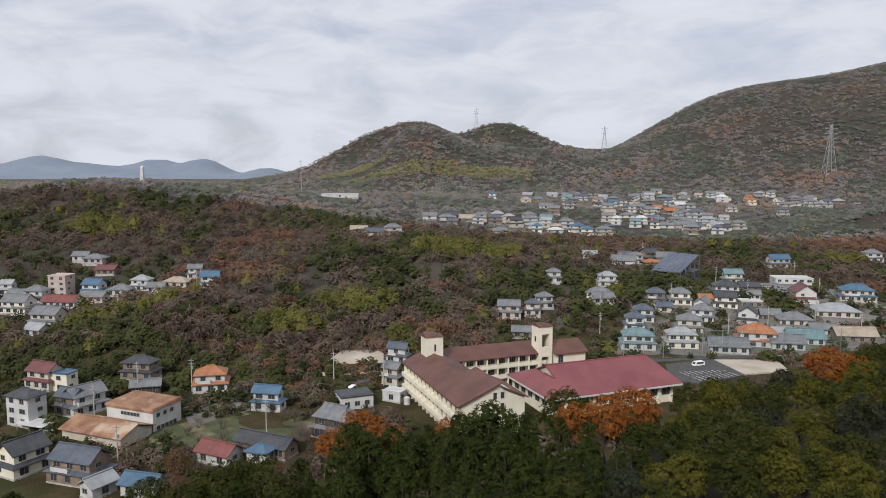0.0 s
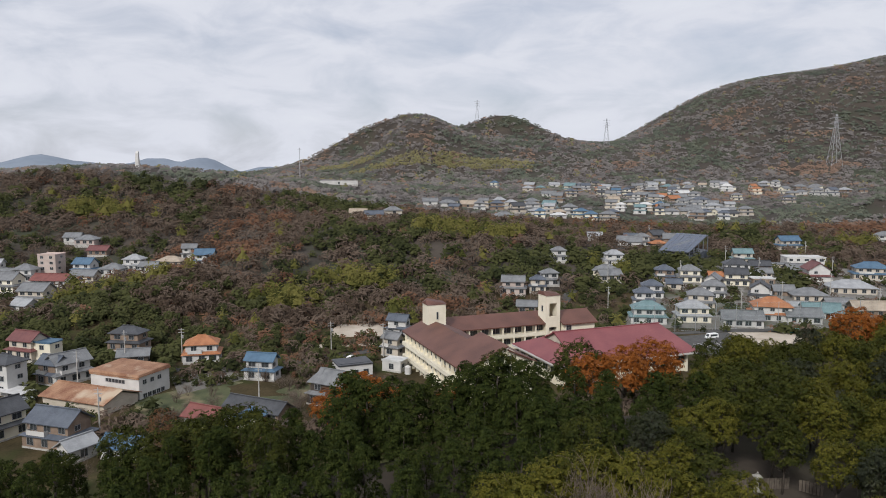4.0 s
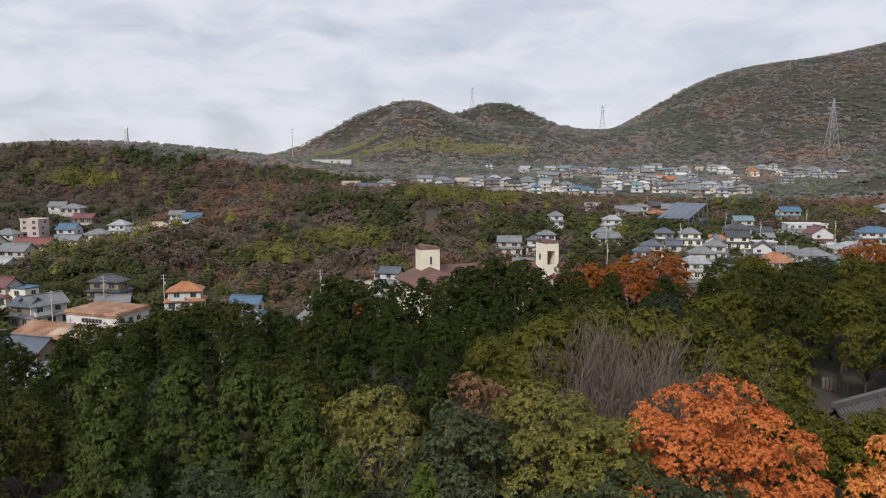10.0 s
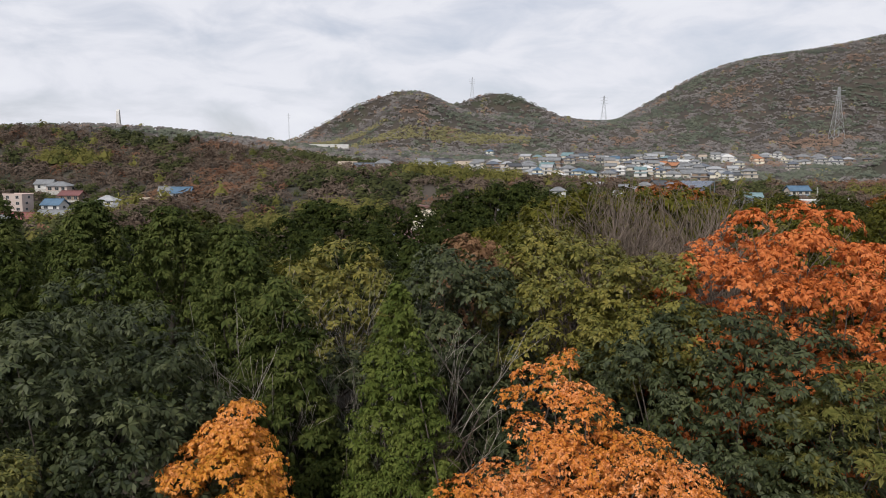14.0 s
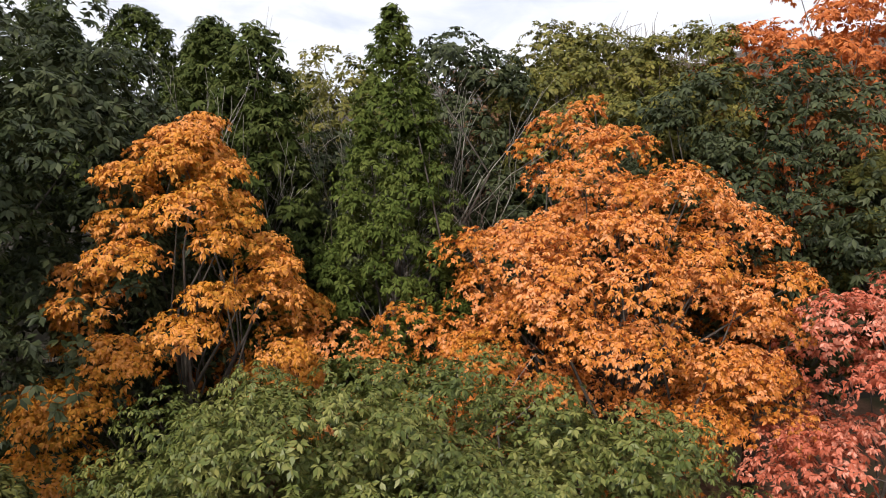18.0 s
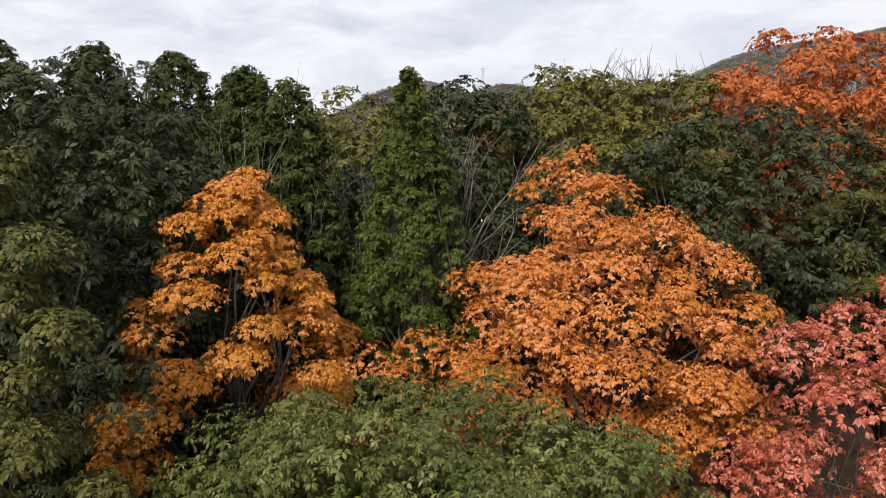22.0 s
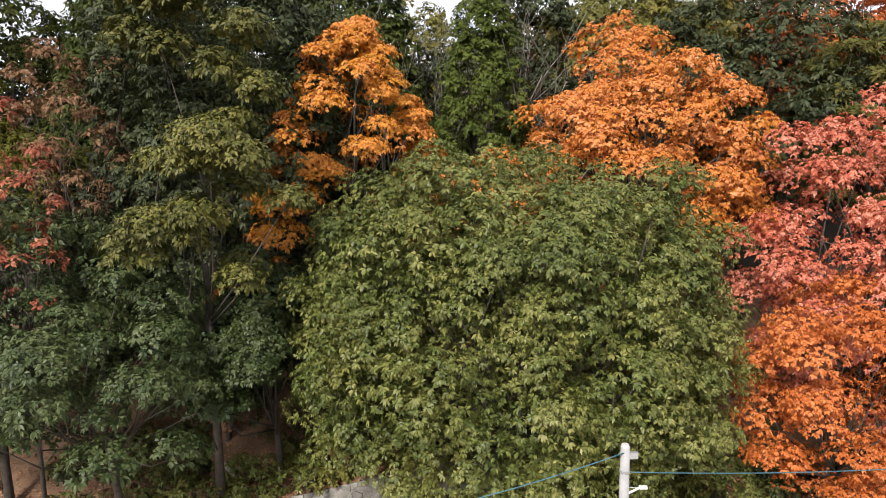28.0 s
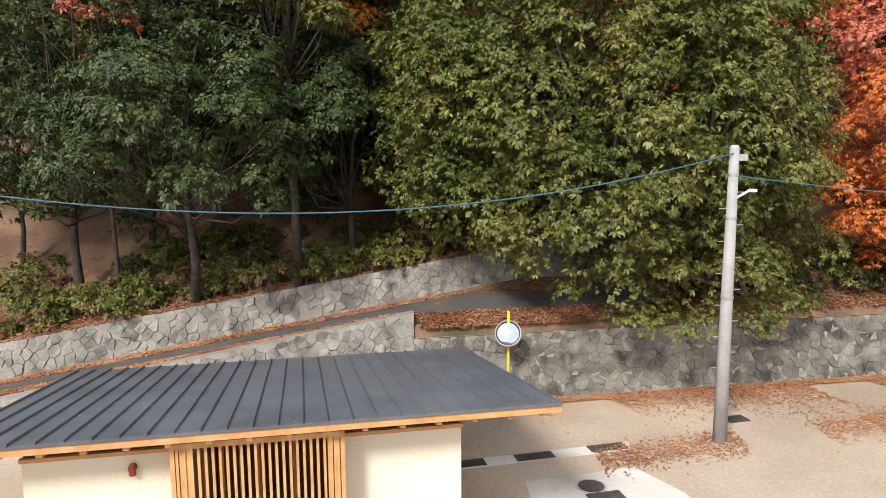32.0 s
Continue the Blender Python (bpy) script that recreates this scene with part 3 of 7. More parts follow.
def cone_tree(seed, x, y, top, label, leaf, radius, bottom, n, r, count, size, power=0.8, trunk_r=0.2, share=0.5, bark=None, extra=(), lean=(0, 0), tip=0.15, fill=0.3, **kw):
    rng = np.random.default_rng(seed)
    g = gz(x, y)
    t = tree_at(x, y, label)
    h = top - g - bottom
    cl = [(a + lean[0] * c / h, b + lean[1] * c / h, c + bottom, q) for a, b, c, q in cone_clumps(rng, n, h, radius, r, power, tip)]
    cl += [(a - x, b - y, c - g, q) for a, b, c, q in extra]
    cl = beside_evergreen(cl, x, y, g)
    inner = [(a * 0.97, b * 0.97, c - q * 0.1, q * 0.74) for a, b, c, q in cl]
    crown = np.concatenate([spray(rng, cl, count, size, **kw), spray(rng, inner, int(count * fill), size * 1.5, hang=0.6, reach=0.2)])
    trunk = limbs(rng, Geo(), (0, 0, 0), (0, 0, bottom + h * 0.5), cl, trunk_r, share)
    return finish(t, trunk, crown, bark or BARK, LEAF[leaf])


def bare_tree(seed, x, y, top, label, stems=3, depth=3, spread=0.42, bark=None, r=0.13):
    rng = np.random.default_rng(seed)
    g = gz(x, y)
    t = tree_at(x, y, label)
    h = (top - g) * 0.47
    for i in range(stems):
        geo = Geo()
        a = 6.283 * (i + rng.random()) / stems
        bare_branches(rng, geo, (0.25 * math.cos(a), 0.25 * math.sin(a), -0.3), (0.22 * math.cos(a), 0.22 * math.sin(a), 1), h, r, depth, spread)
        part("stem", geo, bark or LEAF["twig"], t, smooth=True)
    return t


# trees that the camera comes near
big_tree(1, -0.3, 46.8, 16.5, "broad round evergreen tree with glossy green leaves above the stone wall", "green", 8.3, 6.1, 7.5, 480, 0.86, 280000, 0.115, backing=True, flat=0.8, lift=0.6, per=12, hang=0.75, aspect=0.33, jitter=0.18, reach=0.3, under=-0.15, extra=[(5.6, 44.9, 3.0, 1.2), (4.2, 44.0, 2.6, 1.1), (2.9, 43.6, 2.5, 1.1), (6.8, 45.6, 4.6, 1.3), (1.5, 43.3, 2.6, 1.1), (0.2, 43.2, 2.8, 1.0), (6.2, 45.2, 2.8, 1.0), (3.6, 43.2, 4.4, 1.3), (-3.0, 43.4, 7.2, 1.1), (-1.6, 43.2, 6.2, 1.1)], low=-0.98, trunk_r=0.3, share=0.12, box=2.5)
cone_tree(2, -6.9, 52.4, 21.6, "tall orange autumn tree with foliage in tiers", "amber", 4.5, 5.0, 62, 1.15, 92000, 0.128, power=0.55, aspect=0.40, hang=0.8, trunk_r=0.2, share=0.5, flat=0.62, lift=0.5, under=-0.15, tip=0.6, fill=0.12, extra=[(-6.6, 53.6, 21.9, 0.8), (-6.3, 53.2, 20.9, 0.9), (-7.2, 53.2, 20.7, 0.9)] + [(-10.9 + 1.6 * i, 49.2 + 0.8 * (i % 2), 11.0 + 1.1 * (i * 3 % 4), 1.2) for i in range(6)] + [(-9.9 + 2.1 * i, 50.6, 14.6 + 1.0 * (i % 2), 1.1) for i in range(4)])
big_tree(3, 5.8, 54.6, 21.2, "large spreading orange autumn tree", "orange", 5.9, 4.6, 6.4, 135, 1.1, 165000, 0.122, aspect=0.42, hang=0.75, low=-0.95, trunk_r=0.26, share=0.35, flat=0.74, lift=0.45, under=-0.2, fill=0.12, extra=[(5.4, 57.2, 22.5, 0.8), (4.2, 57.4, 22.1, 0.8), (5.0, 56.6, 21.6, 1.0), (3.6, 57.0, 21.2, 0.9), (6.0, 56.6, 21.5, 0.9), (5.7, 57.4, 23.0, 0.5)] + [(-3.9 + 1.15 * i, 53.7 + 0.4 * (i % 3), 14.0 + 0.36 * i + 0.9 * (i % 2), 1.15) for i in range(8)] + [(-2.6 + 1.5 * i, 53.7 + 0.4 * (i % 2), 13.0 + 0.8 * (i * 5 % 3), 1.1) for i in range(9)] + [(9.8, 52.8, 18.6, 0.9), (10.4, 52.6, 17.4, 1.0), (8.8, 51.6, 15.0, 1.2), (10.0, 51.8, 13.4, 1.2)])
big_tree(4, 15.0, 50.4, 18.9, "tall rosy red autumn tree", "pink", 6.2, 5.4, 8.4, 125, 1.1, 118000, 0.138, low=-0.88, trunk_r=0.24, share=0.5, flat=0.74, hang=0.8, under=-0.2, lift=0.45, fill=0.12)
big_tree(17, 12.0, 48.0, 12.0, "orange-red autumn tree behind the stone wall", "red", 3.8, 3.4, 5.2, 46, 1.05, 46000, 0.128, low=-0.92, trunk_r=0.14, share=0.8, flat=0.74, hang=0.8, under=-0.2, fill=0.12, lean=(-0.5, -1.2))
big_tree(5, -13.0, 54.2, 26.6, "tall dark evergreen tree with glossy leaves", "dark", 6.1, 5.6, 10.3, 260, 0.95, 72000, 0.20, backing=True, share=0.1, under=-0.05, lift=0.6, flat=0.75, hang=0.7, aspect=0.32, low=-0.95, trunk_r=0.25, box=2.5)
big_tree(6, -11.2, 46.6, 19.0, "tall slender evergreen tree with yellow-green leaf clumps", "olive", 2.2, 2.0, 5.0, 7, 0.9, 30000, 0.17, flat=0.7, hang=0.5, lift=0.5, low=-0.6, trunk_r=0.15, share=0.6, lean=(0.2, -1.4), extra=[(-9.5, 45.4, 20.3, 1.1), (-10.4, 45.7, 19.2, 1.0), (-8.9, 45.2, 18.5, 0.9), (-9.7, 45.0, 17.4, 0.8), (-12.2, 47.0, 21.6, 1.3), (-11.3, 46.9, 22.3, 1.1), (-13.4, 47.4, 22.0, 1.3), (-12.7, 47.0, 20.1, 1.1), (-13.9, 47.4, 20.6, 1.0), (-10.1, 43.7, 16.8, 1.15), (-9.2, 43.6, 16.3, 0.9), (-11.0, 43.8, 16.2, 0.9), (-10.7, 43.6, 14.5, 0.8), (-7.9, 44.4, 14.9, 0.8), (-11.9, 43.5, 14.2, 1.0), (-12.6, 43.8, 13.4, 1.1), (-9.4, 43.9, 12.4, 0.8)])
big_tree(18, -15.0, 46.4, 12.4, "open evergreen tree with deep green leaf clumps", "deep", 4.6, 4.0, 4.2, 34, 1.1, 26000, 0.16, flat=0.6, lift=0.45, under=-0.1, low=-0.62, trunk_r=0.15, share=0.7, lean=(0.6, -2.2))
big_tree(19, -9.4, 48.2, 13.0, "dark evergreen tree in the shade of the slope", "deep", 3.2, 3.0, 4.6, 40, 1.0, 24000, 0.16, flat=0.7, low=-0.5, trunk_r=0.13, lean=(0, -1.0))
big_tree(28, -6.6, 50.6, 12.4, "dark evergreen tree in the gap above the wall", "dark", 2.8, 2.4, 4.2, 34, 1.1, 14000, 0.20, low=-0.5, trunk_r=0.12)
for seed, tx, ty, tz in ((29, -12.4, 51.0, 12.6), (30, -16.6, 50.6, 14.4), (31, -23.5, 50.0, 13.4)):
    big_tree(seed, tx, ty, tz, "dark evergreen in the understorey of the slope", "deep", 3.1, 2.4, 4.4, 32, 1.1, 13000, 0.18, low=-0.95, trunk_r=0.1)
big_tree(7, -20.0, 48.0, 15.4, "dark evergreen tree behind the stone wall", "deep", 5.0, 4.5, 6.0, 64, 1.2, 32000, 0.17, low=-0.85, trunk_r=0.16)
big_tree(20, -18.6, 51.5, 21.0, "sparse withered red-brown tree", "rust", 3.4, 3.2, 5.0, 34, 0.7, 7000, 0.17, low=-0.8, trunk_r=0.12, share=1.0, hang=0.8)
big_tree(21, -17.9, 46.8, 18.0, "thin red-leaved maple in the slope wood", "maple", 1.5, 1.5, 4.2, 16, 0.5, 2600, 0.14, low=-0.9, trunk_r=0.08, share=1.0, lean=(0.2, -0.6))
cone_tree(8, -1.2, 56.8, 26.0, "tall conical green cypress", "cypress", 3.5, 1.0, 210, 0.85, 70000, 0.17, power=0.72, share=0.05, aspect=0.30, hang=0.75, flat=0.8, tip=0.3)
bare_tree(9, -3.9, 60.6, 26.0, "bare grey-brown tree with many fine twigs", 6, 3, 0.24, PALE_BARK, 0.09)
bare_tree(10, 2.8, 59.5, 24.5, "bare grey-brown tree with crooked branches", 3, 3, 0.6, r=0.09)
bare_tree(22, -1.9, 53.8, 21.0, "leafless pale tree leaning over the cypress", 2, 2, 0.45, PALE_BARK, 0.07)
bare_tree(32, -5.0, 67.0, 25.4, "bare grey tree in front of the yellow-green crowns", 5, 3, 0.32, PALE_BARK, 0.09)
big_tree(11, 12.8, 59.6, 24.4, "dense dark evergreen tree", "dark", 7.2, 5.7, 6.7, 220, 0.95, 56000, 0.19, backing=True, share=0.1, under=-0.05, lift=0.6, flat=0.75, hang=0.7, aspect=0.32, low=-0.85, box=2.5)
big_tree(12, 7.2, 66.6, 27.3, "yellow-green tree with an open crown", "yellow", 5.2, 4.6, 5.4, 60, 1.15, 26000, 0.21, low=-0.8, share=0.8, hang=0.5)
big_tree(35, 10.8, 63.0, 26.4, "yellow-green tree between the dark and the red crowns", "yellow", 3.8, 3.4, 5.0, 50, 1.05, 20000, 0.20, low=-0.7, share=0.6, hang=0.5)
big_tree(13, 18.0, 63.6, 28.6, "large red-orange autumn tree", "red", 7.8, 6.4, 8.6, 190, 1.15, 76000, 0.21, low=-0.8, share=0.7, flat=0.75, hang=0.75, under=-0.15, fill=0.1)
big_tree(14, 31.0, 63.0, 25.0, "bright orange autumn tree", "orange", 5.0, 5.0, 6.0, 45, 1.2, 16000, 0.26, low=-0.7, hang=0.7)
big_tree(15, 17.2, 56.2, 22.9, "pale yellow-green pine with layered sprays", "pine", 3.6, 3.4, 5.6, 40, 1.05, 24000, 0.22, low=-0.9, share=1.0, flat=0.4, aspect=0.16, hang=-0.15, under=0.0)
big_tree(16, -5.5, 70.0, 26.4, "dense green broadleaved evergreen tree", "yellow", 4.5, 4.5, 5.5, 45, 1.25, 14000, 0.26)
big_tree(25, 1.2, 65.4, 26.4, "dark evergreen tree behind the cypress", "dark", 4.4, 4.2, 6.4, 52, 1.25, 17000, 0.26, hang=0.7)
big_tree(33, -4.4, 62.2, 22.0, "dark evergreen in the gap behind the bare tree", "dark", 3.2, 2.6, 5.6, 40, 1.2, 12000, 0.24)
big_tree(34, 3.4, 60.6, 20.5, "dark evergreen under the crooked bare tree", "dark", 3.0, 2.6, 5.0, 36, 1.2, 11000, 0.24)
big_tree(27, 3.0, 73.5, 26.4, "withered russet tree on the hilltop", "rust", 3.0, 3.0, 5.0, 40, 0.9, 9000, 0.24, share=1.0)
for k, (tx, ty, tz, tr) in enumerate(((-9.6, 64.7, 26.9, 3.0), (-6.3, 59.4, 25.6, 2.7), (-14.6, 69.0, 28.3, 3.3), (-19.0, 69.0, 28.6, 3.2), (-24.7, 69.0, 29.0, 3.4), (-11.6, 70.0, 27.2, 3.0), (-21.6, 62.0, 26.5, 3.2))):
    cone_tree(40 + k, tx, ty, tz, "tall green hill conifer with drooping sprays", "conifer", tr, 2.0, 120, 0.95, 24000, 0.24, power=0.5, aspect=0.30, hang=0.8, tip=0.55, share=0.1)

# woodland on the near hill: a few kinds, each built once and then set out
def wood_kind(seed, kind):
    rng = np.random.default_rng(100 + seed)
    if kind == "conifer":
        t = thing("tree", "dark green conifer in the hill wood", "tree", "trees of the hill wood", pose(0, 0, 0))
        cl = [(a, b, c + 2.5, q) for a, b, c, q in cone_clumps(rng, 60, 10.2, 2.7, 1.1, 0.42, 0.6)]
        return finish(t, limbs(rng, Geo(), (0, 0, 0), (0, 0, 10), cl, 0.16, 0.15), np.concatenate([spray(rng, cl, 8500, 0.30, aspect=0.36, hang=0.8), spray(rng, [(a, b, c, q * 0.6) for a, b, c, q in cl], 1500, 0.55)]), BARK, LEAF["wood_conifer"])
    if kind == "bare":
        t = thing("tree", "bare brown tree in the hill wood", "tree", "trees of the hill wood", pose(0, 0, 0))
        for i in range(6):
            geo = Geo()
            a = 1.05 * i + 0.6 * rng.random()
            bare_branches(rng, geo, (0, 0, 0), (0.4 * math.cos(a), 0.4 * math.sin(a), 1), 5.2, 0.15, 3, 0.5)
            part("stem", geo, LEAF["twig"], t, smooth=True)
        return t
    words = {"green": "evergreen tree", "yellow": "yellow-green tree", "dark": "dark evergreen tree", "rust": "withered brown tree", "orange": "orange autumn tree"}[kind]
    t = thing("tree", words + " in the hill wood", "tree", "trees of the hill wood", pose(0, 0, 0))
    cl = [(a, b, c + 8.3, q) for a, b, c, q in round_clumps(rng, 44, 3.1, 3.1, 3.8, 1.15, -0.7)]
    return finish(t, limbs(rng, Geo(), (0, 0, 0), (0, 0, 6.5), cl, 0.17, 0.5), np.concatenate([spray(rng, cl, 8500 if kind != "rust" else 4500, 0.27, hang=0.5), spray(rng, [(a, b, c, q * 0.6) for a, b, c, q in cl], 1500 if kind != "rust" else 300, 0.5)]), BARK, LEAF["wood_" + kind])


def crest(x):
    """Height of the treetops along the far side of the hill."""
    return float(np.interp(x, [-70, -50, -41, -30, -17, -10, -2, 4.7, 10, 16, 20, 31, 39, 46, 54, 90], [19, 21, 24, 25.6, 26.8, 26.0, 26.0, 28.2, 29.4, 29.5, 28.2, 27.9, 27.9, 27.9, 27.9, 27.9]))


def plant_wood():
    rng = np.random.default_rng(7)
    near = [(o.matrix_basis.translation.x, o.matrix_basis.translation.y, 4.6) for o in scene.objects if o.name.startswith("tree") and o.parent is None and o.matrix_basis.translation.y > 40]
    near += [(6, 53.5, 7.5), (15, 50, 6.5), (0.2, 46.6, 7), (12.5, 60, 6), (18.6, 63.4, 6.8)]
    kinds = {k: [wood_kind(10 * i + j, k) for j in range(3 if k in ("conifer", "green", "yellow") else 2)] for i, k in enumerate(("conifer", "green", "yellow", "dark", "bare", "rust", "orange"))}
    used = {id(o): 0 for v in kinds.values() for o in v}
    taken = []
    for i, (x, y, s) in enumerate(((33, 142, 1.15), (26.5, 141, 1.05), (39, 145, 1.05), (-26, 166, 0.95), (-19.5, 169, 1.1), (-13, 172, 0.85), (103, 190, 1.15), (113, 196, 1.0), (1, 184, 0.6), (22, 74, 0.8))):
        ob = kinds["orange"][i % 2]
        m = Matrix.LocRotScale((x, y, gz(x, y) - 0.2), Euler((0, 0, i)), (s * 1.1, s * 1.1, s))
        if used[id(ob)] == 0:
            ob.matrix_basis = m
        else:
            copy_thing(ob, m)
        used[id(ob)] += 1
        taken.append((x, y))
    orchard = np.random.default_rng(15)
    for i in range(26):
        x, y = orchard.uniform(-72, -34), orchard.uniform(166, 214)
        s = orchard.uniform(0.32, 0.55)
        ob = copy_thing(kinds["bare"][i % 2], Matrix.LocRotScale((x, y, gz(x, y)), Euler((0, 0, i)), (s * 1.3, s * 1.3, s)))
        tagged(ob, "small bare orchard tree on winter grass", "tree", "orchard trees")
    for i in range(16):
        x, y = orchard.uniform(-70, -22), orchard.uniform(134, 160)
        s = orchard.uniform(0.5, 0.85)
        ob = copy_thing(kinds["bare" if i % 3 else "rust"][i % 2], Matrix.LocRotScale((x, y, gz(x, y)), Euler((0, 0, i)), (s, s, s)))
        tagged(ob, "bare brown tree at the foot of the hill", "tree", "trees at the hill's foot")
    # the round grove: bare trees in front, a ring of yellow-green crowns behind
    for i, (x, y, s) in enumerate(((10.5, 76.5, 1.44), (13.5, 75.0, 1.44), (16.5, 74.4, 1.46), (19.6, 75.2, 1.44), (12.4, 79.6, 1.51), (15.6, 78.8, 1.56), (18.8, 79.4, 1.54), (22.2, 77.8, 1.44), (14.2, 82.6, 1.56), (18.0, 83.0, 1.56))):
        ob = copy_thing(kinds["bare"][i % 2], Matrix.LocRotScale((x, y, gz(x, y)), Euler((0, 0, i)), (s * 0.78, s * 0.78, s)))
        tagged(ob, "bare brown tree in the hill wood", "tree", "trees of the hill wood")
        taken.append((x, y))
    for i, (x, y, top) in enumerate(((7.8, 80.0, 28.2), (9.0, 84.0, 29.6), (12.4, 87.0, 30.3), (16.2, 88.4, 30.6), (20.0, 87.6, 30.3), (23.6, 85.0, 29.8), (25.8, 81.0, 28.6), (27.6, 77.0, 26.4), (26.4, 73.4, 24.6), (31.0, 76.0, 23.6), (34.0, 74.5, 23.4), (37.4, 75.6, 23.6), (40.6, 76.0, 23.4), (44.2, 78.4, 23.4), (33.0, 69.5, 21.0), (37.0, 71.0, 21.0))):
        s = (top - gz(x, y)) / 13.3
        copy_thing(kinds["yellow"][i % 3], Matrix.LocRotScale((x, y, gz(x, y)), Euler((0, 0, 2.1 * i)), (s, s, s)))
        taken.append((x, y))
    for i, (x, y, s) in enumerate(((41, 117, 1.0), (44, 121, 1.0), (48, 128, 1.1), (36, 114, 0.95), (53, 138, 1.1), (50, 118, 1.0), (57, 118, 1.1), (33, 107, 0.9), (57, 127, 1.1), (68, 118, 1.1), (74, 127, 1.1), (68, 152, 1.0), (62, 110, 1.0), (57, 103, 0.95), (60, 92, 0.95))):
        copy_thing(kinds["green" if i % 3 else "yellow"][i % 3], Matrix.LocRotScale((x, y, gz(x, y) - 0.2), Euler((0, 0, x)), (s, s, s)))
        taken.append((x, y))
    for i, (x, y) in enumerate(((-13.5, 127), (-9.6, 131), (-6.0, 127), (-2.6, 131), (0.8, 127.5), (-17, 131), (4.6, 129), (8.6, 132), (12.5, 128))):
        s = (crest(x) - gz(x, y)) / 13.3
        copy_thing(kinds["conifer"][i % 3], Matrix.LocRotScale((x, y, gz(x, y) - 0.2), Euler((0, 0, 1.7 * i)), (s * 1.1, s * 1.1, s)))
        taken.append((x, y))
    for _ in range(9000):
        x, y = rng.uniform(-85, 150), rng.uniform(50, 215)
        if y > edge(x) + (4 if x < -15 else -2) or y < wall_high(x) + 4 or (y < 60 and abs(x) > 40) or abs(x) > 22 + 0.62 * y:
            continue
        gap = 4.3 if y < 110 else 4.8
        if any((x - a) ** 2 + (y - b) ** 2 < max(r, gap) ** 2 for a, b, r in near) or any((x - a) ** 2 + (y - b) ** 2 < gap * gap for a, b in taken):
            continue
        if len(taken) >= 300:
            break
        dome = (x - 17) ** 2 / 150 + (y - 80) ** 2 / 110
        if dome < 1 or (x - 43) ** 2 / 90 + (y - 99) ** 2 / 190 < 1 or (x - 39.5) ** 2 / 60 + (y - 82.5) ** 2 / 40 < 1:
            continue
        taken.append((x, y))
        v = noise.noise((x * 0.045, y * 0.045, 3.0)) + 0.35 * rng.normal()
        back = edge(x) - y
        if back < 45 and x < 45:
            kind = "conifer" if v < 0.45 else "green"
        elif dome < 2.0:
            kind = "yellow" if rng.random() < 0.8 else "rust"
        elif x > 28 and y < 80:
            kind = "yellow"
        elif x > 40:
            kind = "green" if v < -0.15 else ("yellow" if v < 0.42 else "dark")
        else:
            kind = "yellow" if v > 0.12 else ("green" if v > -0.15 else ("conifer" if v > -0.4 else "dark"))
        ob = kinds[kind][int(rng.integers(len(kinds[kind])))]
        s = rng.uniform(0.78, 0.94) if x < 28 else rng.uniform(0.78, 1.08) * (1.05 if x > 45 else 1.0)
        far_side = np.clip((y - 95) / 20, 0, 1) if x < 28 else 0.0
        s = s * (1 - far_side) + far_side * rng.uniform(0.93, 1.04) * (crest(x) - gz(x, y)) / 13.3
        m = Matrix.LocRotScale((x, y, gz(x, y) - 0.2), Euler((0, 0, rng.uniform(0, 6.28))), (s, s, s * rng.uniform(0.92, 1.1)))
        if used[id(ob)] == 0:
            ob.matrix_basis = m
        else:
            copy_thing(ob, m)
        used[id(ob)] += 1


plant_wood()


# ---- the small shrine on the hill ----
SHRINE_TILE = mat("weathered grey shrine tiles", (0.050, 0.048, 0.046), (0.105, 0.100, 0.095), 0.6, 0.75, bump=0.4, fine=9, spots=(0.075, 0.066, 0.052))
OLD_WOOD = mat("grey weathered timber", (0.075, 0.060, 0.048), (0.150, 0.125, 0.100), 1.2, 0.85, bump=0.3, fine=14)
GRANITE = mat("lichen-spotted granite", (0.20, 0.195, 0.18), (0.36, 0.35, 0.32), 2.5, 0.9, bump=0.4, fine=20, spots=(0.14, 0.145, 0.11))


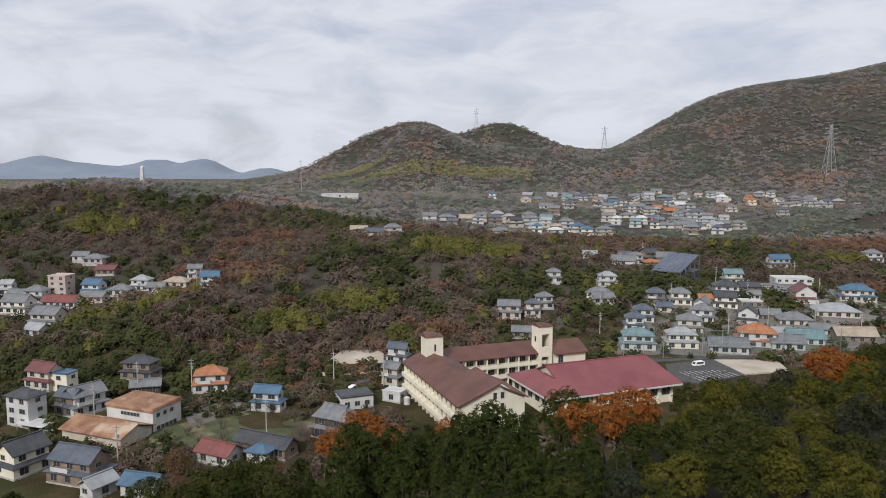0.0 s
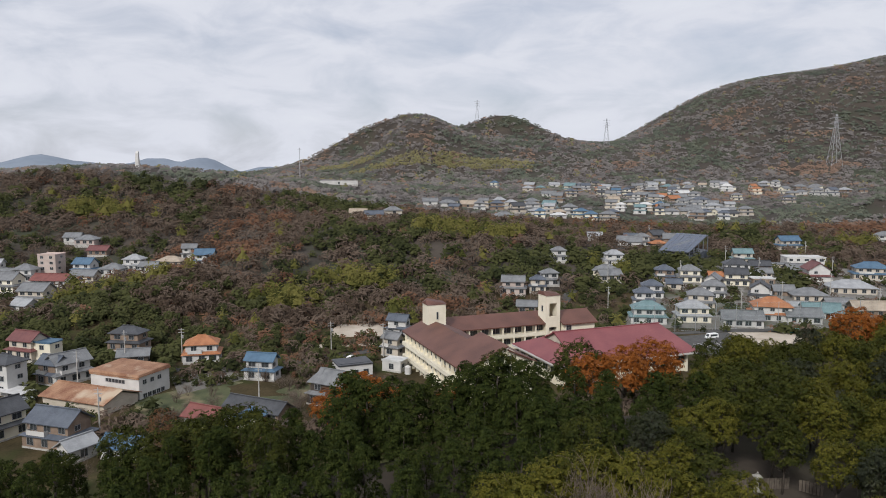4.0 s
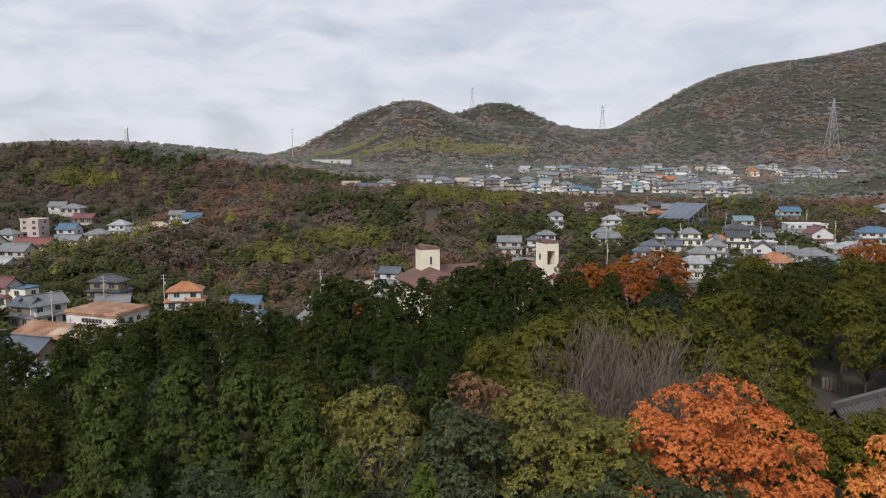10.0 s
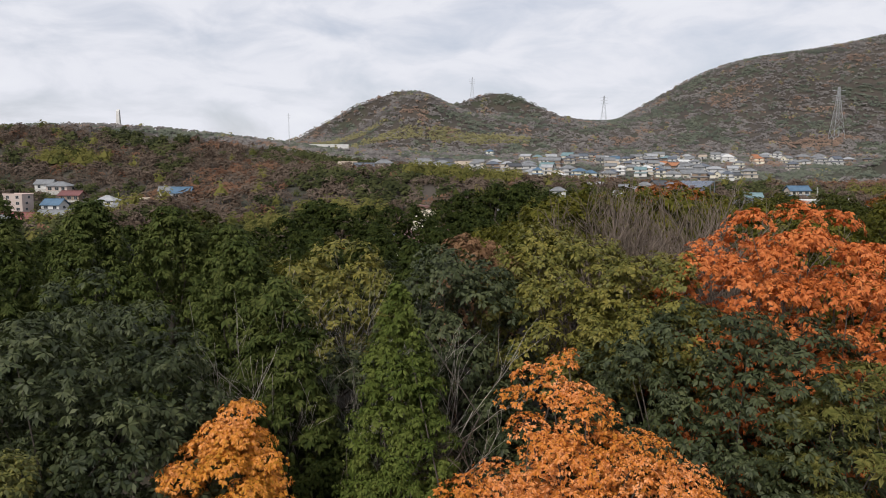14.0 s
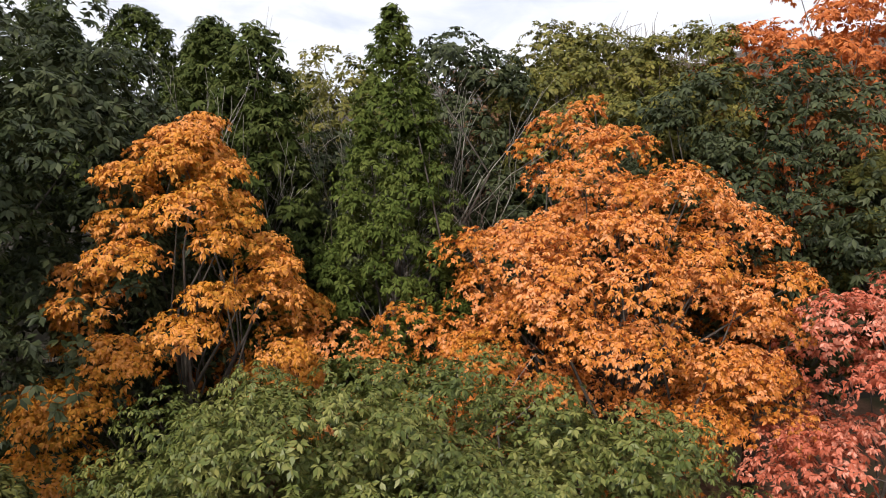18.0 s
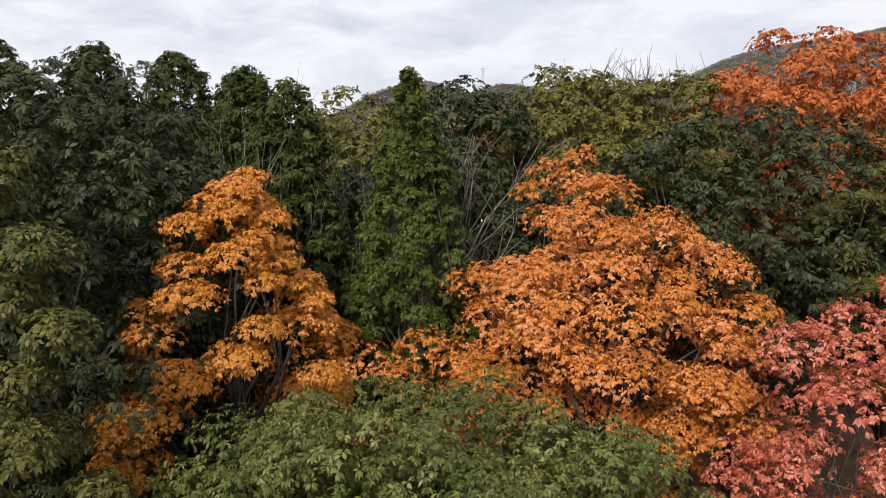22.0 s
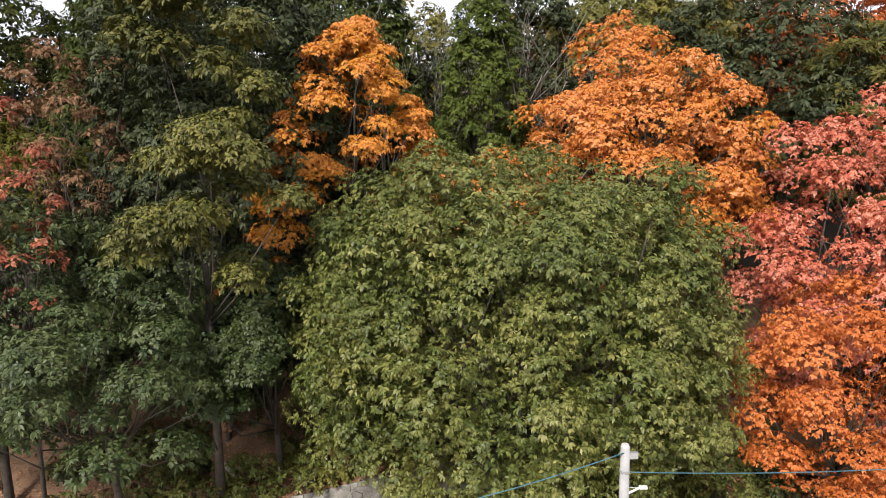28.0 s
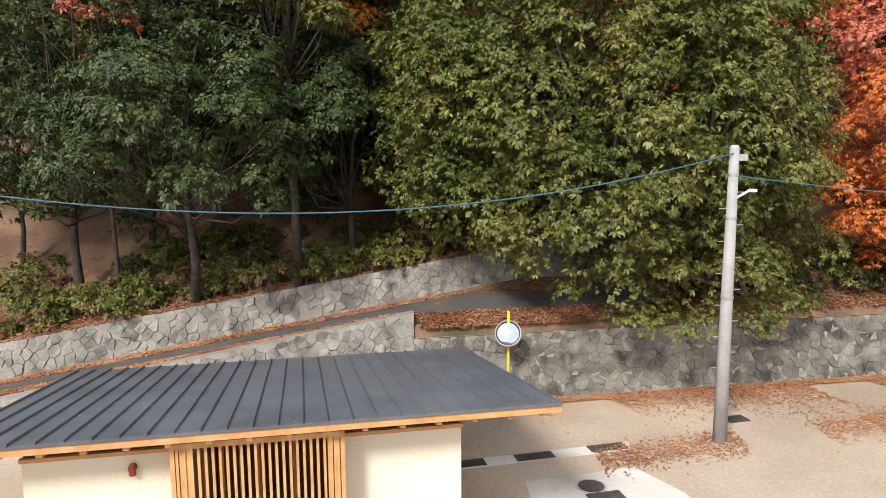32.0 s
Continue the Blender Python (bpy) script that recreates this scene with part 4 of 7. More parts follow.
def make_shrine():
    g = gz(39.5, 82.5)
    t = thing("shrine_hall", "weathered timber shrine hall under a grey tiled roof in the wood", "shrine", at=pose(39.5, 82.5, g, 0, 0, 30))
    part("stone_base", Geo().box(0, 0, -0.6, 10.4, 7.2, 1.1), GRANITE, t)
    part("wall", Geo().box(0, 0, 0.5, 9, 5.6, 4.2), OLD_WOOD, t)
    part("gable_wall", Geo().prism([(-4.4, -2.8, 4.7), (-4.4, 2.8, 4.7), (-4.4, 0, 7.4)], [(4.4, -2.8, 4.7), (4.4, 2.8, 4.7), (4.4, 0, 7.4)]), OLD_WOOD, t)
    for s in (-1, 1):
        roof = part("roof_slope", Geo().prism([(-5.6, s * 4.4, 4.0), (5.6, s * 4.4, 4.0), (5.2, s * 2.2, 5.4), (5.0, 0, 7.7), (-5.0, 0, 7.7), (-5.2, s * 2.2, 5.4)], [(-5.6, s * 4.4, 4.25), (5.6, s * 4.4, 4.25), (5.2, s * 2.2, 5.65), (5.0, 0, 7.95), (-5.0, 0, 7.95), (-5.2, s * 2.2, 5.65)]), SHRINE_TILE, t)
        for i in range(23):
            x = -5.0 + 10 * i / 22
            part("tile_rib", Geo().tube([(x * 1.08, s * 4.4, 4.27), (x * 1.03, s * 2.2, 5.67), (x, s * 0.1, 7.95)], 0.07, 5), SHRINE_TILE, roof)
    part("ridge", Geo().box(0, 0, 7.85, 10.4, 0.5, 0.5), SHRINE_TILE, t, "pale-edged tiled ridge")
    for x in (-4.5, -1.5, 1.5, 4.5):
        for y in (-2.85, 2.85):
            part("pillar", Geo().tube([(x, y, 0.4), (x, y, 4.6)], 0.16, 8), OLD_WOOD, t)
    n = thing("stone_lantern", "tall grey stone lantern beside the timber fence", "lantern", at=pose(45.2, 112.0, gz(45.2, 112)))
    part("base", Geo().box(0, 0, -0.3, 1.1, 1.1, 0.6), GRANITE, n)
    part("shaft", Geo().tube([(0, 0, 0.3), (0, 0, 1.5)], [0.24, 0.19], 10), GRANITE, n)
    part("light_box", Geo().box(0, 0, 1.5, 0.75, 0.75, 0.2).box(-0.24, -0.24, 1.7, 0.1, 0.1, 0.45).box(0.24, -0.24, 1.7, 0.1, 0.1, 0.45).box(0.24, 0.24, 1.7, 0.1, 0.1, 0.45).box(-0.24, 0.24, 1.7, 0.1, 0.1, 0.45).box(0, 0, 1.75, 0.36, 0.36, 0.36), GRANITE, n)
    part("cap", Geo().prism([(-0.65, -0.65, 2.15), (0.65, -0.65, 2.15), (0.65, 0.65, 2.15), (-0.65, 0.65, 2.15)], [(-0.14, -0.14, 2.55), (0.14, -0.14, 2.55), (0.14, 0.14, 2.55), (-0.14, 0.14, 2.55)]), GRANITE, n)
    part("finial", Geo().tube([(0, 0, 2.5), (0, 0, 2.72), (0, 0, 2.95)], [0.1, 0.16, 0.02], 8), GRANITE, n)
    f = thing("timber_fence", "grey weathered board fence round the shrine ground", "fence", at=pose(0, 0, 0))
    for ax, ay, bx, by in ((37.5, 110.5, 44.2, 112.6), (46.2, 112.8, 51, 114.2), (52.2, 113.8, 55, 112.0)):
        k = int(math.hypot(bx - ax, by - ay) / 0.42)
        for i in range(k):
            x, y = ax + (bx - ax) * (i + 0.5) / k, ay + (by - ay) * (i + 0.5) / k
            part("board", Geo().box(x, y, gz(x, y) - 0.2, 0.36, 0.05, 1.7 + 0.06 * (i % 3), math.atan2(by - ay, bx - ax)), OLD_WOOD, f)
        part("rail", Geo().tube([(ax, ay + 0.08, gz(ax, ay) + 1.1), (bx, by + 0.08, gz(bx, by) + 1.1)], 0.05, 5), OLD_WOOD, f)


make_shrine()

# ---- windows, shared by all buildings ----
PANES = {}


def window(parent, m, w, h, cross=True, wide=False):
    """A framed window in the local xz plane of m, facing -y: window > pane."""
    key = (round(w, 2), round(h, 2), cross)
    if key not in PANES:
        f = Geo()
        b = 0.07
        for x, z, sx, sz in ((0, -h / 2 - b, w + 2 * b, b), (0, h / 2, w + 2 * b, b), (-w / 2 - b / 2, -h / 2, b, h), (w / 2 + b / 2, -h / 2, b, h)) + (((0, -h / 2, b, h),) if cross else ()):
            f.box(x, -0.03, z, sx, 0.12, sz)
        PANES[key] = (f.mesh("window", STEEL), Geo().box(0, 0.0, -h / 2, w, 0.04, h).mesh("pane", GLASS))
    fr = new("window", PANES[key][0])
    fr.parent, fr.matrix_basis = parent, m
    pn = new("pane", PANES[key][1])
    pn.parent = fr
    return fr


# ---- school ----
SCHOOL = pose(-12.8, 232.25, 0, 0, 0, 20.7)


def slab_roof(x0, x1, ya, za, yb, zb, t=0.35):
    """A sloping slab from the line (ya, za) to the line (yb, zb), along x."""
    return Geo().prism([(x0, ya, za - t), (x1, ya, za - t), (x1, yb, zb - t), (x0, yb, zb - t)], [(x0, ya, za), (x1, ya, za), (x1, yb, zb), (x0, yb, zb)])


def side_slab(y0, y1, xa, za, xb, zb, t=0.35):
    return Geo().prism([(xa, y0, za - t), (xa, y1, za - t), (xb, y1, zb - t), (xb, y0, zb - t)], [(xa, y0, za), (xa, y1, za), (xb, y1, zb), (xb, y0, zb)])


def make_school():
    t = thing("school_building", "cream three-storey school with rust-brown roofs and two square towers", "school", at=SCHOOL)
    # west wing with its broad south end
    w = Geo().prism([(0.6, -47.8, -1), (16, -47.8, -1), (16, 0, -1), (0.6, 0, -1)], [(0.6, -47.8, 11), (16, -47.8, 11), (16, 0, 11), (0.6, 0, 11)])
    wing = part("west_wing_wall", w, CREAM, t)
    part("gable_wall", Geo().prism([(0.6, -48, -1), (19.6, -48, -1), (19.6, -48, 11.4), (12.4, -48, 15.2), (0.6, -48, 10.9)], [(0.6, -31, -1), (19.6, -31, -1), (19.6, -31, 11.4), (12.4, -31, 15.2), (0.6, -31, 10.9)]), CREAM, t)
    part("west_roof", side_slab(-48.8, 0.8, -0.6, 10.8, 8.1, 14.4), RUST_ROOF, t)
    part("west_roof", side_slab(-31.2, 0.8, 8.1, 14.4, 16.6, 10.9), RUST_ROOF, t)
    part("south_roof", side_slab(-48.8, -31.2, 8.1, 14.4, 12.2, 16.1), RUST_ROOF, t)
    part("south_roof", side_slab(-48.8, -31.2, 12.4, 15.0, 20.4, 11.4), RUST_ROOF, t)
    for z in (3.5, 7.5):
        part("balcony", Geo().box(-0.1, -24, z - 0.9, 1.5, 47.6, 1.15), CREAM, t, "cream balcony parapet")
    for z in (1.8, 5.6, 9.4):
        for i in range(13):
            window(t, pose(0.58, -2.6 - 3.55 * i, z, 0, 0, -90), 2.2, 1.6)
    for i in range(14):
        part("pillar", Geo().box(0.25, -0.8 - 3.56 * i, -0.5, 0.7, 0.4, 11.2), CREAM, t)
    for x in (10.6, 12.8):
        for z in (9.3, 12.4):
            window(t, pose(x, -48.02, z), 1.0, 1.7, False)
    # north wing
    part("north_wing_wall", Geo().box(32, 2.0, -1, 33, 12, 12), CREAM, t)
    part("north_roof", slab_roof(13, 51, -6.2, 10.9, 2.2, 13.7), RUST_ROOF, t)
    part("north_roof", slab_roof(13, 51, 2.2, 13.7, 10, 10.9), RUST_ROOF, t)
    for z in (3.6, 7.2):
        part("balcony", Geo().box(32, -4.9, z - 0.2, 35, 1.9, 0.3), CREAM, t)
        part("parapet", Geo().box(32, -5.8, z, 35, 0.14, 1.05), CREAM, t)
    for i in range(9):
        x = 17.5 + 3.9 * i
        part("pillar", Geo().box(x - 1.9, -5.6, -0.5, 0.45, 0.45, 11.3), CREAM, t)
        for z in (1.6, 5.4, 9.2):
            window(t, pose(x, -4.02, z), 2.9, 1.7)
    # east block
    part("east_block_wall", Geo().prism([(52.4, -7.4, -1), (64, -7.4, -1), (64, 6, -1), (52.4, 6, -1)], [(52.4, -7.4, 10.6), (64, -7.4, 10.6), (64, 6, 10.6), (52.4, 6, 10.6)]), CREAM, t)
    part("east_roof", slab_roof(51.6, 64.8, -8.2, 10.6, -0.8, 13.9), RUST_ROOF, t)
    part("east_roof", slab_roof(51.6, 64.8, -0.8, 13.9, 6.8, 10.6), RUST_ROOF, t)
    window(t, pose(54.2, -7.42, 8.6), 1.8, 2.6)
    # towers
    tower = part("tower", Geo().prism([(5.6, -6.2, 10), (11.4, -6.2, 10), (11.4, -1, 10), (5.6, -1, 10)], [(5.6, -6.2, 19.6), (11.4, -6.2, 19.6), (11.4, -1, 19.6), (5.6, -1, 19.6)]), CREAM, t, "cream stair tower")
    part("tower_roof", Geo().prism([(5.3, -6.4, 19.6), (11.7, -6.4, 19.6), (11.7, -0.8, 19.6), (5.3, -0.8, 19.6)], [(5.5, -4.0, 20.9), (9.8, -5.9, 20.2), (11.5, -3.4, 20.2), (7.0, -1.0, 20.9)]), RUST_ROOF, tower)
    window(tower, pose(8.6, -6.22, 16.2), 0.5, 2.2, False)
    tower = part("tower", Geo().box(46.9, -3.6, -1, 1.2, 5.4, 21), CREAM, t, "cream open-sided tower")
    part("tower_pier", Geo().box(50.9, -3.6, -1, 1.2, 5.4, 21), CREAM, tower)
    part("tower_back", Geo().box(48.9, -1.2, -1, 2.9, 0.5, 18), CREAM, tower)
    part("tower_beam", Geo().box(48.9, -3.6, 17.4, 2.9, 5.4, 2.6), CREAM, tower)
    part("tower_sill", Geo().box(48.9, -6.1, 9.5, 2.9, 0.4, 3.6), CREAM, tower)
    part("tower_roof", Geo().prism([(46.1, -6.6, 20), (51.7, -6.6, 20), (51.7, -0.7, 20), (46.1, -0.7, 20)], [(46.3, -3.6, 21.3), (51.4, -6.3, 20.2), (51.5, -3.2, 20.6), (46.5, -0.9, 20.9)]), RUST_ROOF, tower)
    window(tower, pose(46.28, -3.8, 15.5, 0, 0, -90), 0.9, 1.8, False)


def make_gym():
    t = thing("gymnasium", "low cream gymnasium under a large crimson metal roof", "gymnasium", at=SCHOOL)
    part("wall", Geo().box(54, -26.6, -1, 43, 25, 7.6), CREAM, t)
    part("front_roof", Geo().prism([(31, -41.2, 6.6), (78.5, -41.2, 6.6), (74.5, -27, 12.7), (37.5, -27, 12.7), (37.5, -33.5, 9.9)], [(31, -41.2, 7.0), (78.5, -41.2, 7.0), (74.5, -27, 13.1), (37.5, -27, 13.1), (37.5, -33.5, 10.3)]), RED_ROOF, t)
    part("back_roof", Geo().prism([(78.5, -12.6, 6.6), (31, -12.6, 6.6), (37.5, -20.5, 9.9), (37.5, -27, 12.7), (74.5, -27, 12.7)], [(78.5, -12.6, 7.0), (31, -12.6, 7.0), (37.5, -20.5, 10.3), (37.5, -27, 13.1), (74.5, -27, 13.1)]), RED_ROOF, t)
    part("hip_roof", Geo().prism([(31, -12.6, 6.62), (31, -41.2, 6.62), (37.5, -33.5, 9.92), (37.5, -20.5, 9.92)], [(31, -12.6, 7.02), (31, -41.2, 7.02), (37.5, -33.5, 10.32), (37.5, -20.5, 10.32)]), RED_ROOF, t)
    part("hip_roof", Geo().prism([(78.5, -41.2, 6.62), (78.5, -12.6, 6.62), (74.5, -27, 12.7)], [(78.5, -41.2, 7.02), (78.5, -12.6, 7.02), (74.5, -27, 13.08)]), RED_ROOF, t)
    part("gable", Geo().prism([(38.2, -33, 10.1), (38.2, -21, 10.1), (38.2, -27, 12.7)], [(38.6, -33, 10.1), (38.6, -21, 10.1), (38.6, -27, 12.7)]), WALLS["beige"], t)
    part("ridge_cap", Geo().box(56, -27, 13.0, 38, 0.5, 0.25), RED_ROOF, t)
    part("gutter", Geo().box(54.7, -41.3, 6.35, 47, 0.25, 0.5), WHITE, t, "white eaves gutter")
    part("gutter", Geo().box(30.9, -26.9, 6.35, 0.25, 28, 0.5), WHITE, t, "white eaves gutter")
    for i in range(10):
        part("pillar", Geo().box(33.2 + 4.7 * i, -39.4, -1, 0.8, 0.8, 7.6), CREAM, t)
        window(t, pose(35.5 + 4.25 * i, -39.15, 4.4), 3.2, 2.2)
    for i in range(5):
        window(t, pose(32.45, -36 + 4.6 * i, 4.4, 0, 0, -90), 2.6, 1.6)


make_school()
make_gym()

# ---- houses ----
PLOTS = []


def roof_mesh(kind, w, d, rise, over, t=0.22):
    a, b = w / 2 + over, d / 2 + over
    g = Geo()
    if kind == "flat":
        g.box(0, 0, 0, w + 0.3, d + 0.3, 0.35)
        g.box(0, -d / 2 - 0.05, 0.35, w + 0.3, 0.2, 0.25).box(0, d / 2 + 0.05, 0.35, w + 0.3, 0.2, 0.25)
        return g
    if kind == "gable":
        for s in (-1, 1):
            g.prism([(-a, s * b, -0.28), (a, s * b, -0.28), (a, 0, rise), (-a, 0, rise)], [(-a, s * b, t - 0.28), (a, s * b, t - 0.28), (a, 0, rise + t), (-a, 0, rise + t)])
        g.box(0, 0, rise + t - 0.05, 2 * a, 0.4, 0.25)
        return g
    r = max(0.3, a - b) if kind == "hip" else a * 0.62
    low = [(-a, -b, -0.15), (a, -b, -0.15), (a, b, -0.15), (-a, b, -0.15)]
    g.prism(low, [(x, y, 0.05) for x, y, z in low])
    ridge = [(-r, 0, rise), (r, 0, rise)]
    v = [(x, y, 0.05) for x, y, z in low] + ridge
    g.add(v, [(0, 1, 5, 4), (2, 3, 4, 5), (1, 2, 5), (3, 0, 4)])
    g.box(0, 0, rise - 0.1, 2 * r, 0.4, 0.3)
    if kind == "irimoya":
        for s in (-1, 1):
            g.prism([(s * r * 1.12, -b * 0.4, rise * 0.62), (s * r * 1.12, b * 0.4, rise * 0.62), (s * r * 1.12, 0, rise + 0.25)], [(s * r * 0.7, -b * 0.4, rise * 0.62), (s * r * 0.7, b * 0.4, rise * 0.62), (s * r * 0.7, 0, rise + 0.25)])
    return g


def house(x, y, turn, w, d, storeys, roof, rc, wc, label, far=False):
    """A house on its plot: walls, roofs, windows and a balcony; the front faces -y before the turn."""
    label = label.replace("a orange", "an orange")
    rng = np.random.default_rng(int(abs(x * 13 + y * 7)))
    PLOTS.append((x, y, 0.6 * w + 1.5))
    t = thing("house", label + " in the valley", "house", "houses in the valley", pose(x, y, gz(x, y), 0, 0, turn))
    h = 2.8
    wall, tile = WALLS[wc], ROOFS[rc]
    rise = {"flat": 0.3, "gable": 0.24 * d + 0.5, "hip": 0.22 * d + 0.6, "irimoya": 0.3 * d + 0.8}[roof]
    part("foundation", Geo().box(0, 0, -1.5, w + 0.2, d + 0.2, 1.9), CONCRETE, t)
    setback = storeys == 2 and roof != "flat"
    if setback:
        part("wall", Geo().box(0, 0, 0.3, w, d, h), wall, t)
        uw, ud = w * 0.86, d * 0.82
        g = Geo()
        a, b = w / 2 + 0.6, d / 2 + 0.6
        for q in ([(-a, -b), (a, -b), (uw / 2, -ud / 2), (-uw / 2, -ud / 2)], [(a, -b), (a, b), (uw / 2, ud / 2), (uw / 2, -ud / 2)], [(a, b), (-a, b), (-uw / 2, ud / 2), (uw / 2, ud / 2)], [(-a, b), (-a, -b), (-uw / 2, -ud / 2), (-uw / 2, ud / 2)]):
            zz = (h + 0.2, h + 0.2, h + 0.85, h + 0.85)
            g.prism([(p[0], p[1], k - 0.14) for p, k in zip(q, zz)], [(p[0], p[1], k) for p, k in zip(q, zz)])
        part("skirt_roof", g, tile, t)
        part("upper_wall", Geo().box(0, 0, h + 0.3, uw, ud, h), wall, t)
    else:
        uw, ud = w, d
        part("wall", Geo().box(0, 0, 0.3, w, d, h * storeys), wall, t)
    top = h * storeys + 0.3
    rf = part("roof", roof_mesh(roof, uw, ud, rise, 0.7), tile, t)
    rf.location.z = top
    if roof == "gable":
        part("gable_wall", Geo().prism([(-uw / 2 + 0.05, -ud / 2, top - 0.1), (-uw / 2 + 0.05, ud / 2, top - 0.1), (-uw / 2 + 0.05, 0, top + rise - 0.05)], [(uw / 2 - 0.05, -ud / 2, top - 0.1), (uw / 2 - 0.05, ud / 2, top - 0.1), (uw / 2 - 0.05, 0, top + rise - 0.05)]), wall, t)
    for s in range(storeys):
        ww, dd = (uw, ud) if (s or not setback) else (w, d)
        zc = 0.3 + h * s + 1.6
        n = max(1, int(ww / 3.4)) if not far else 1
        for i in range(n):
            window(t, pose(ww * ((i + 0.5) / n - 0.5) + rng.uniform(-0.25, 0.25), -dd / 2 - 0.01, zc - (0.2 if s == 0 else 0)), float(rng.choice([1.5, 1.7, 2.1])), 1.3 if s else 1.6)
        for side in (-1, 1):
            if not far or side * x < 0:
                window(t, pose(side * (ww / 2 + 0.01), rng.uniform(-0.2, 0.2) * dd, zc, 0, 0, 90 * side), 1.5, 1.1)
    if storeys == 2 and not far and rng.random() < 0.45 and roof != "irimoya":
        bw = uw * 0.45
        g = Geo().box(0, 0, 0, bw, 1.2, 0.15).box(0, -0.55, 0.15, bw, 0.08, 0.9)
        g.box(-bw / 2 + 0.04, 0, 0.15, 0.08, 1.2, 0.9).box(bw / 2 - 0.04, 0, 0.15, 0.08, 1.2, 0.9)
        ob = part("balcony", g, WHITE if wc != "wood" else wall, t)
        ob.location = (-uw * 0.2, -ud / 2 - 0.6, h + 0.45)
    return t


house(86.2, 382.0, 15, 7.6, 6.1, 2, "hip", "grey", "white", "two-storey white house with a grey tiled roof")
house(77.8, 351.3, 10, 10.2, 7.1, 1, "gable", "grey", "beige", "single-storey beige house with a grey tiled roof")
house(104.8, 353.8, -12, 9.6, 7.7, 2, "hip", "navy", "brown", "two-storey brown house with a dark blue-grey roof")
house(117.2, 355.0, -12, 10.6, 8.5, 2, "hip", "grey", "cream", "two-storey cream house with a grey tiled roof")
house(146.9, 373.2, -8, 13.5, 10.1, 2, "hip", "black", "white", "two-storey white house with a black tiled roof")
house(130.8, 356.6, -8, 6.9, 5.5, 1, "gable", "orange", "brown", "single-storey brown house with a orange tiled roof")
house(137.7, 350.2, -15, 11.2, 7.8, 2, "gable", "black", "cream", "two-storey cream house with a black tiled roof")
house(122.4, 338.0, 60, 10.2, 7.2, 2, "gable", "grey", "white", "two-storey white house with a grey tiled roof")
house(90.6, 324.5, -10, 9.4, 7.5, 2, "hip", "navy", "white", "two-storey white house with a dark blue-grey roof")
house(83.6, 312.0, -10, 8.6, 6.9, 2, "hip", "navy", "white", "two-storey white house with a dark blue-grey roof")
house(118.1, 326.1, -20, 10.2, 8.1, 2, "hip", "grey", "white", "two-storey white house with a grey tiled roof")
house(106.7, 309.9, -15, 11.1, 8.9, 2, "hip", "grey", "beige", "two-storey beige house with a grey tiled roof")
house(77.9, 285.4, -8, 13.2, 9.2, 2, "hip", "teal", "white", "two-storey white house with a teal-grey roof")
house(95.8, 287.3, -5, 12.3, 8.6, 2, "hip", "lightgrey", "cream", "two-storey cream house with a pale grey roof")
house(137.7, 323.3, 65, 11.0, 8.8, 2, "gable", "black", "white", "two-storey white house with a black tiled roof")
house(128.1, 291.2, -15, 15.6, 11.7, 2, "hip", "orange", "white", "two-storey white house with a orange tiled roof")
house(112.3, 281.0, -10, 14.3, 8.6, 1, "gable", "grey", "white", "single-storey white house with a grey tiled roof")
house(192.5, 397.1, -6, 19.7, 9.8, 2, "flat", "white", "white", "two-storey white house with a white flat roof")
house(183.2, 365.4, 80, 14.7, 11.7, 2, "gable", "maroon", "white", "two-storey white house with a maroon roof")
house(180.0, 377.5, -5, 11.1, 8.9, 1, "gable", "grey", "beige", "single-storey beige house with a grey tiled roof")
house(213.2, 370.3, -15, 17.2, 10.3, 2, "hip", "blue", "beige", "two-storey beige house with a blue roof")
house(185.7, 339.0, -10, 19.1, 11.4, 1, "hip", "lightgrey", "beige", "single-storey beige house with a pale grey roof")
house(158.5, 323.4, -8, 14.1, 9.9, 1, "hip", "grey", "beige", "single-storey beige house with a grey tiled roof")
house(172.1, 299.0, -8, 15.5, 9.3, 1, "gable", "tan", "brown", "single-storey brown house with a tan roof")
house(212.9, 458.1, 5, 14.3, 8.6, 2, "gable", "blue", "beige", "two-storey beige house with a blue roof")
house(163.0, 405.2, -5, 11.2, 6.7, 2, "gable", "teal", "beige", "two-storey beige house with a teal-grey roof")
house(164.1, 385.9, -5, 10.1, 7.1, 1, "gable", "black", "brown", "single-storey brown house with a black tiled roof")
house(137.9, 286.3, -10, 12.3, 8.6, 1, "gable", "grey", "white", "single-storey white house with a grey tiled roof")
house(149.2, 294.5, -10, 13.6, 9.5, 1, "gable", "teal", "white", "single-storey white house with a teal-grey roof")
house(176.7, 389.6, -5, 11.6, 6.9, 1, "flat", "grey", "beige", "single-storey beige house with a grey tiled roof")
house(151.6, 353.3, -8, 10.2, 6.1, 1, "flat", "white", "brown", "single-storey brown house with a white flat roof")
house(150.9, 330.4, -10, 8.3, 6.6, 1, "gable", "grey", "brown", "single-storey brown house with a grey tiled roof")
house(286.8, 482.1, -8, 11.5, 9.2, 2, "hip", "grey", "white", "two-storey white house with a grey tiled roof")
house(105.0, 339.8, -10, 6.3, 5.1, 1, "gable", "navy", "beige", "single-storey beige house with a dark blue-grey roof")
house(158.4, 367.7, -10, 7.1, 5.7, 1, "gable", "grey", "beige", "single-storey beige house with a grey tiled roof")
house(142.6, 300.6, -10, 7.6, 6.1, 1, "gable", "lightgrey", "beige", "single-storey beige house with a pale grey roof")
house(163.2, 307.3, -10, 10.0, 6.0, 1, "gable", "grey", "white", "single-storey white house with a grey tiled roof")
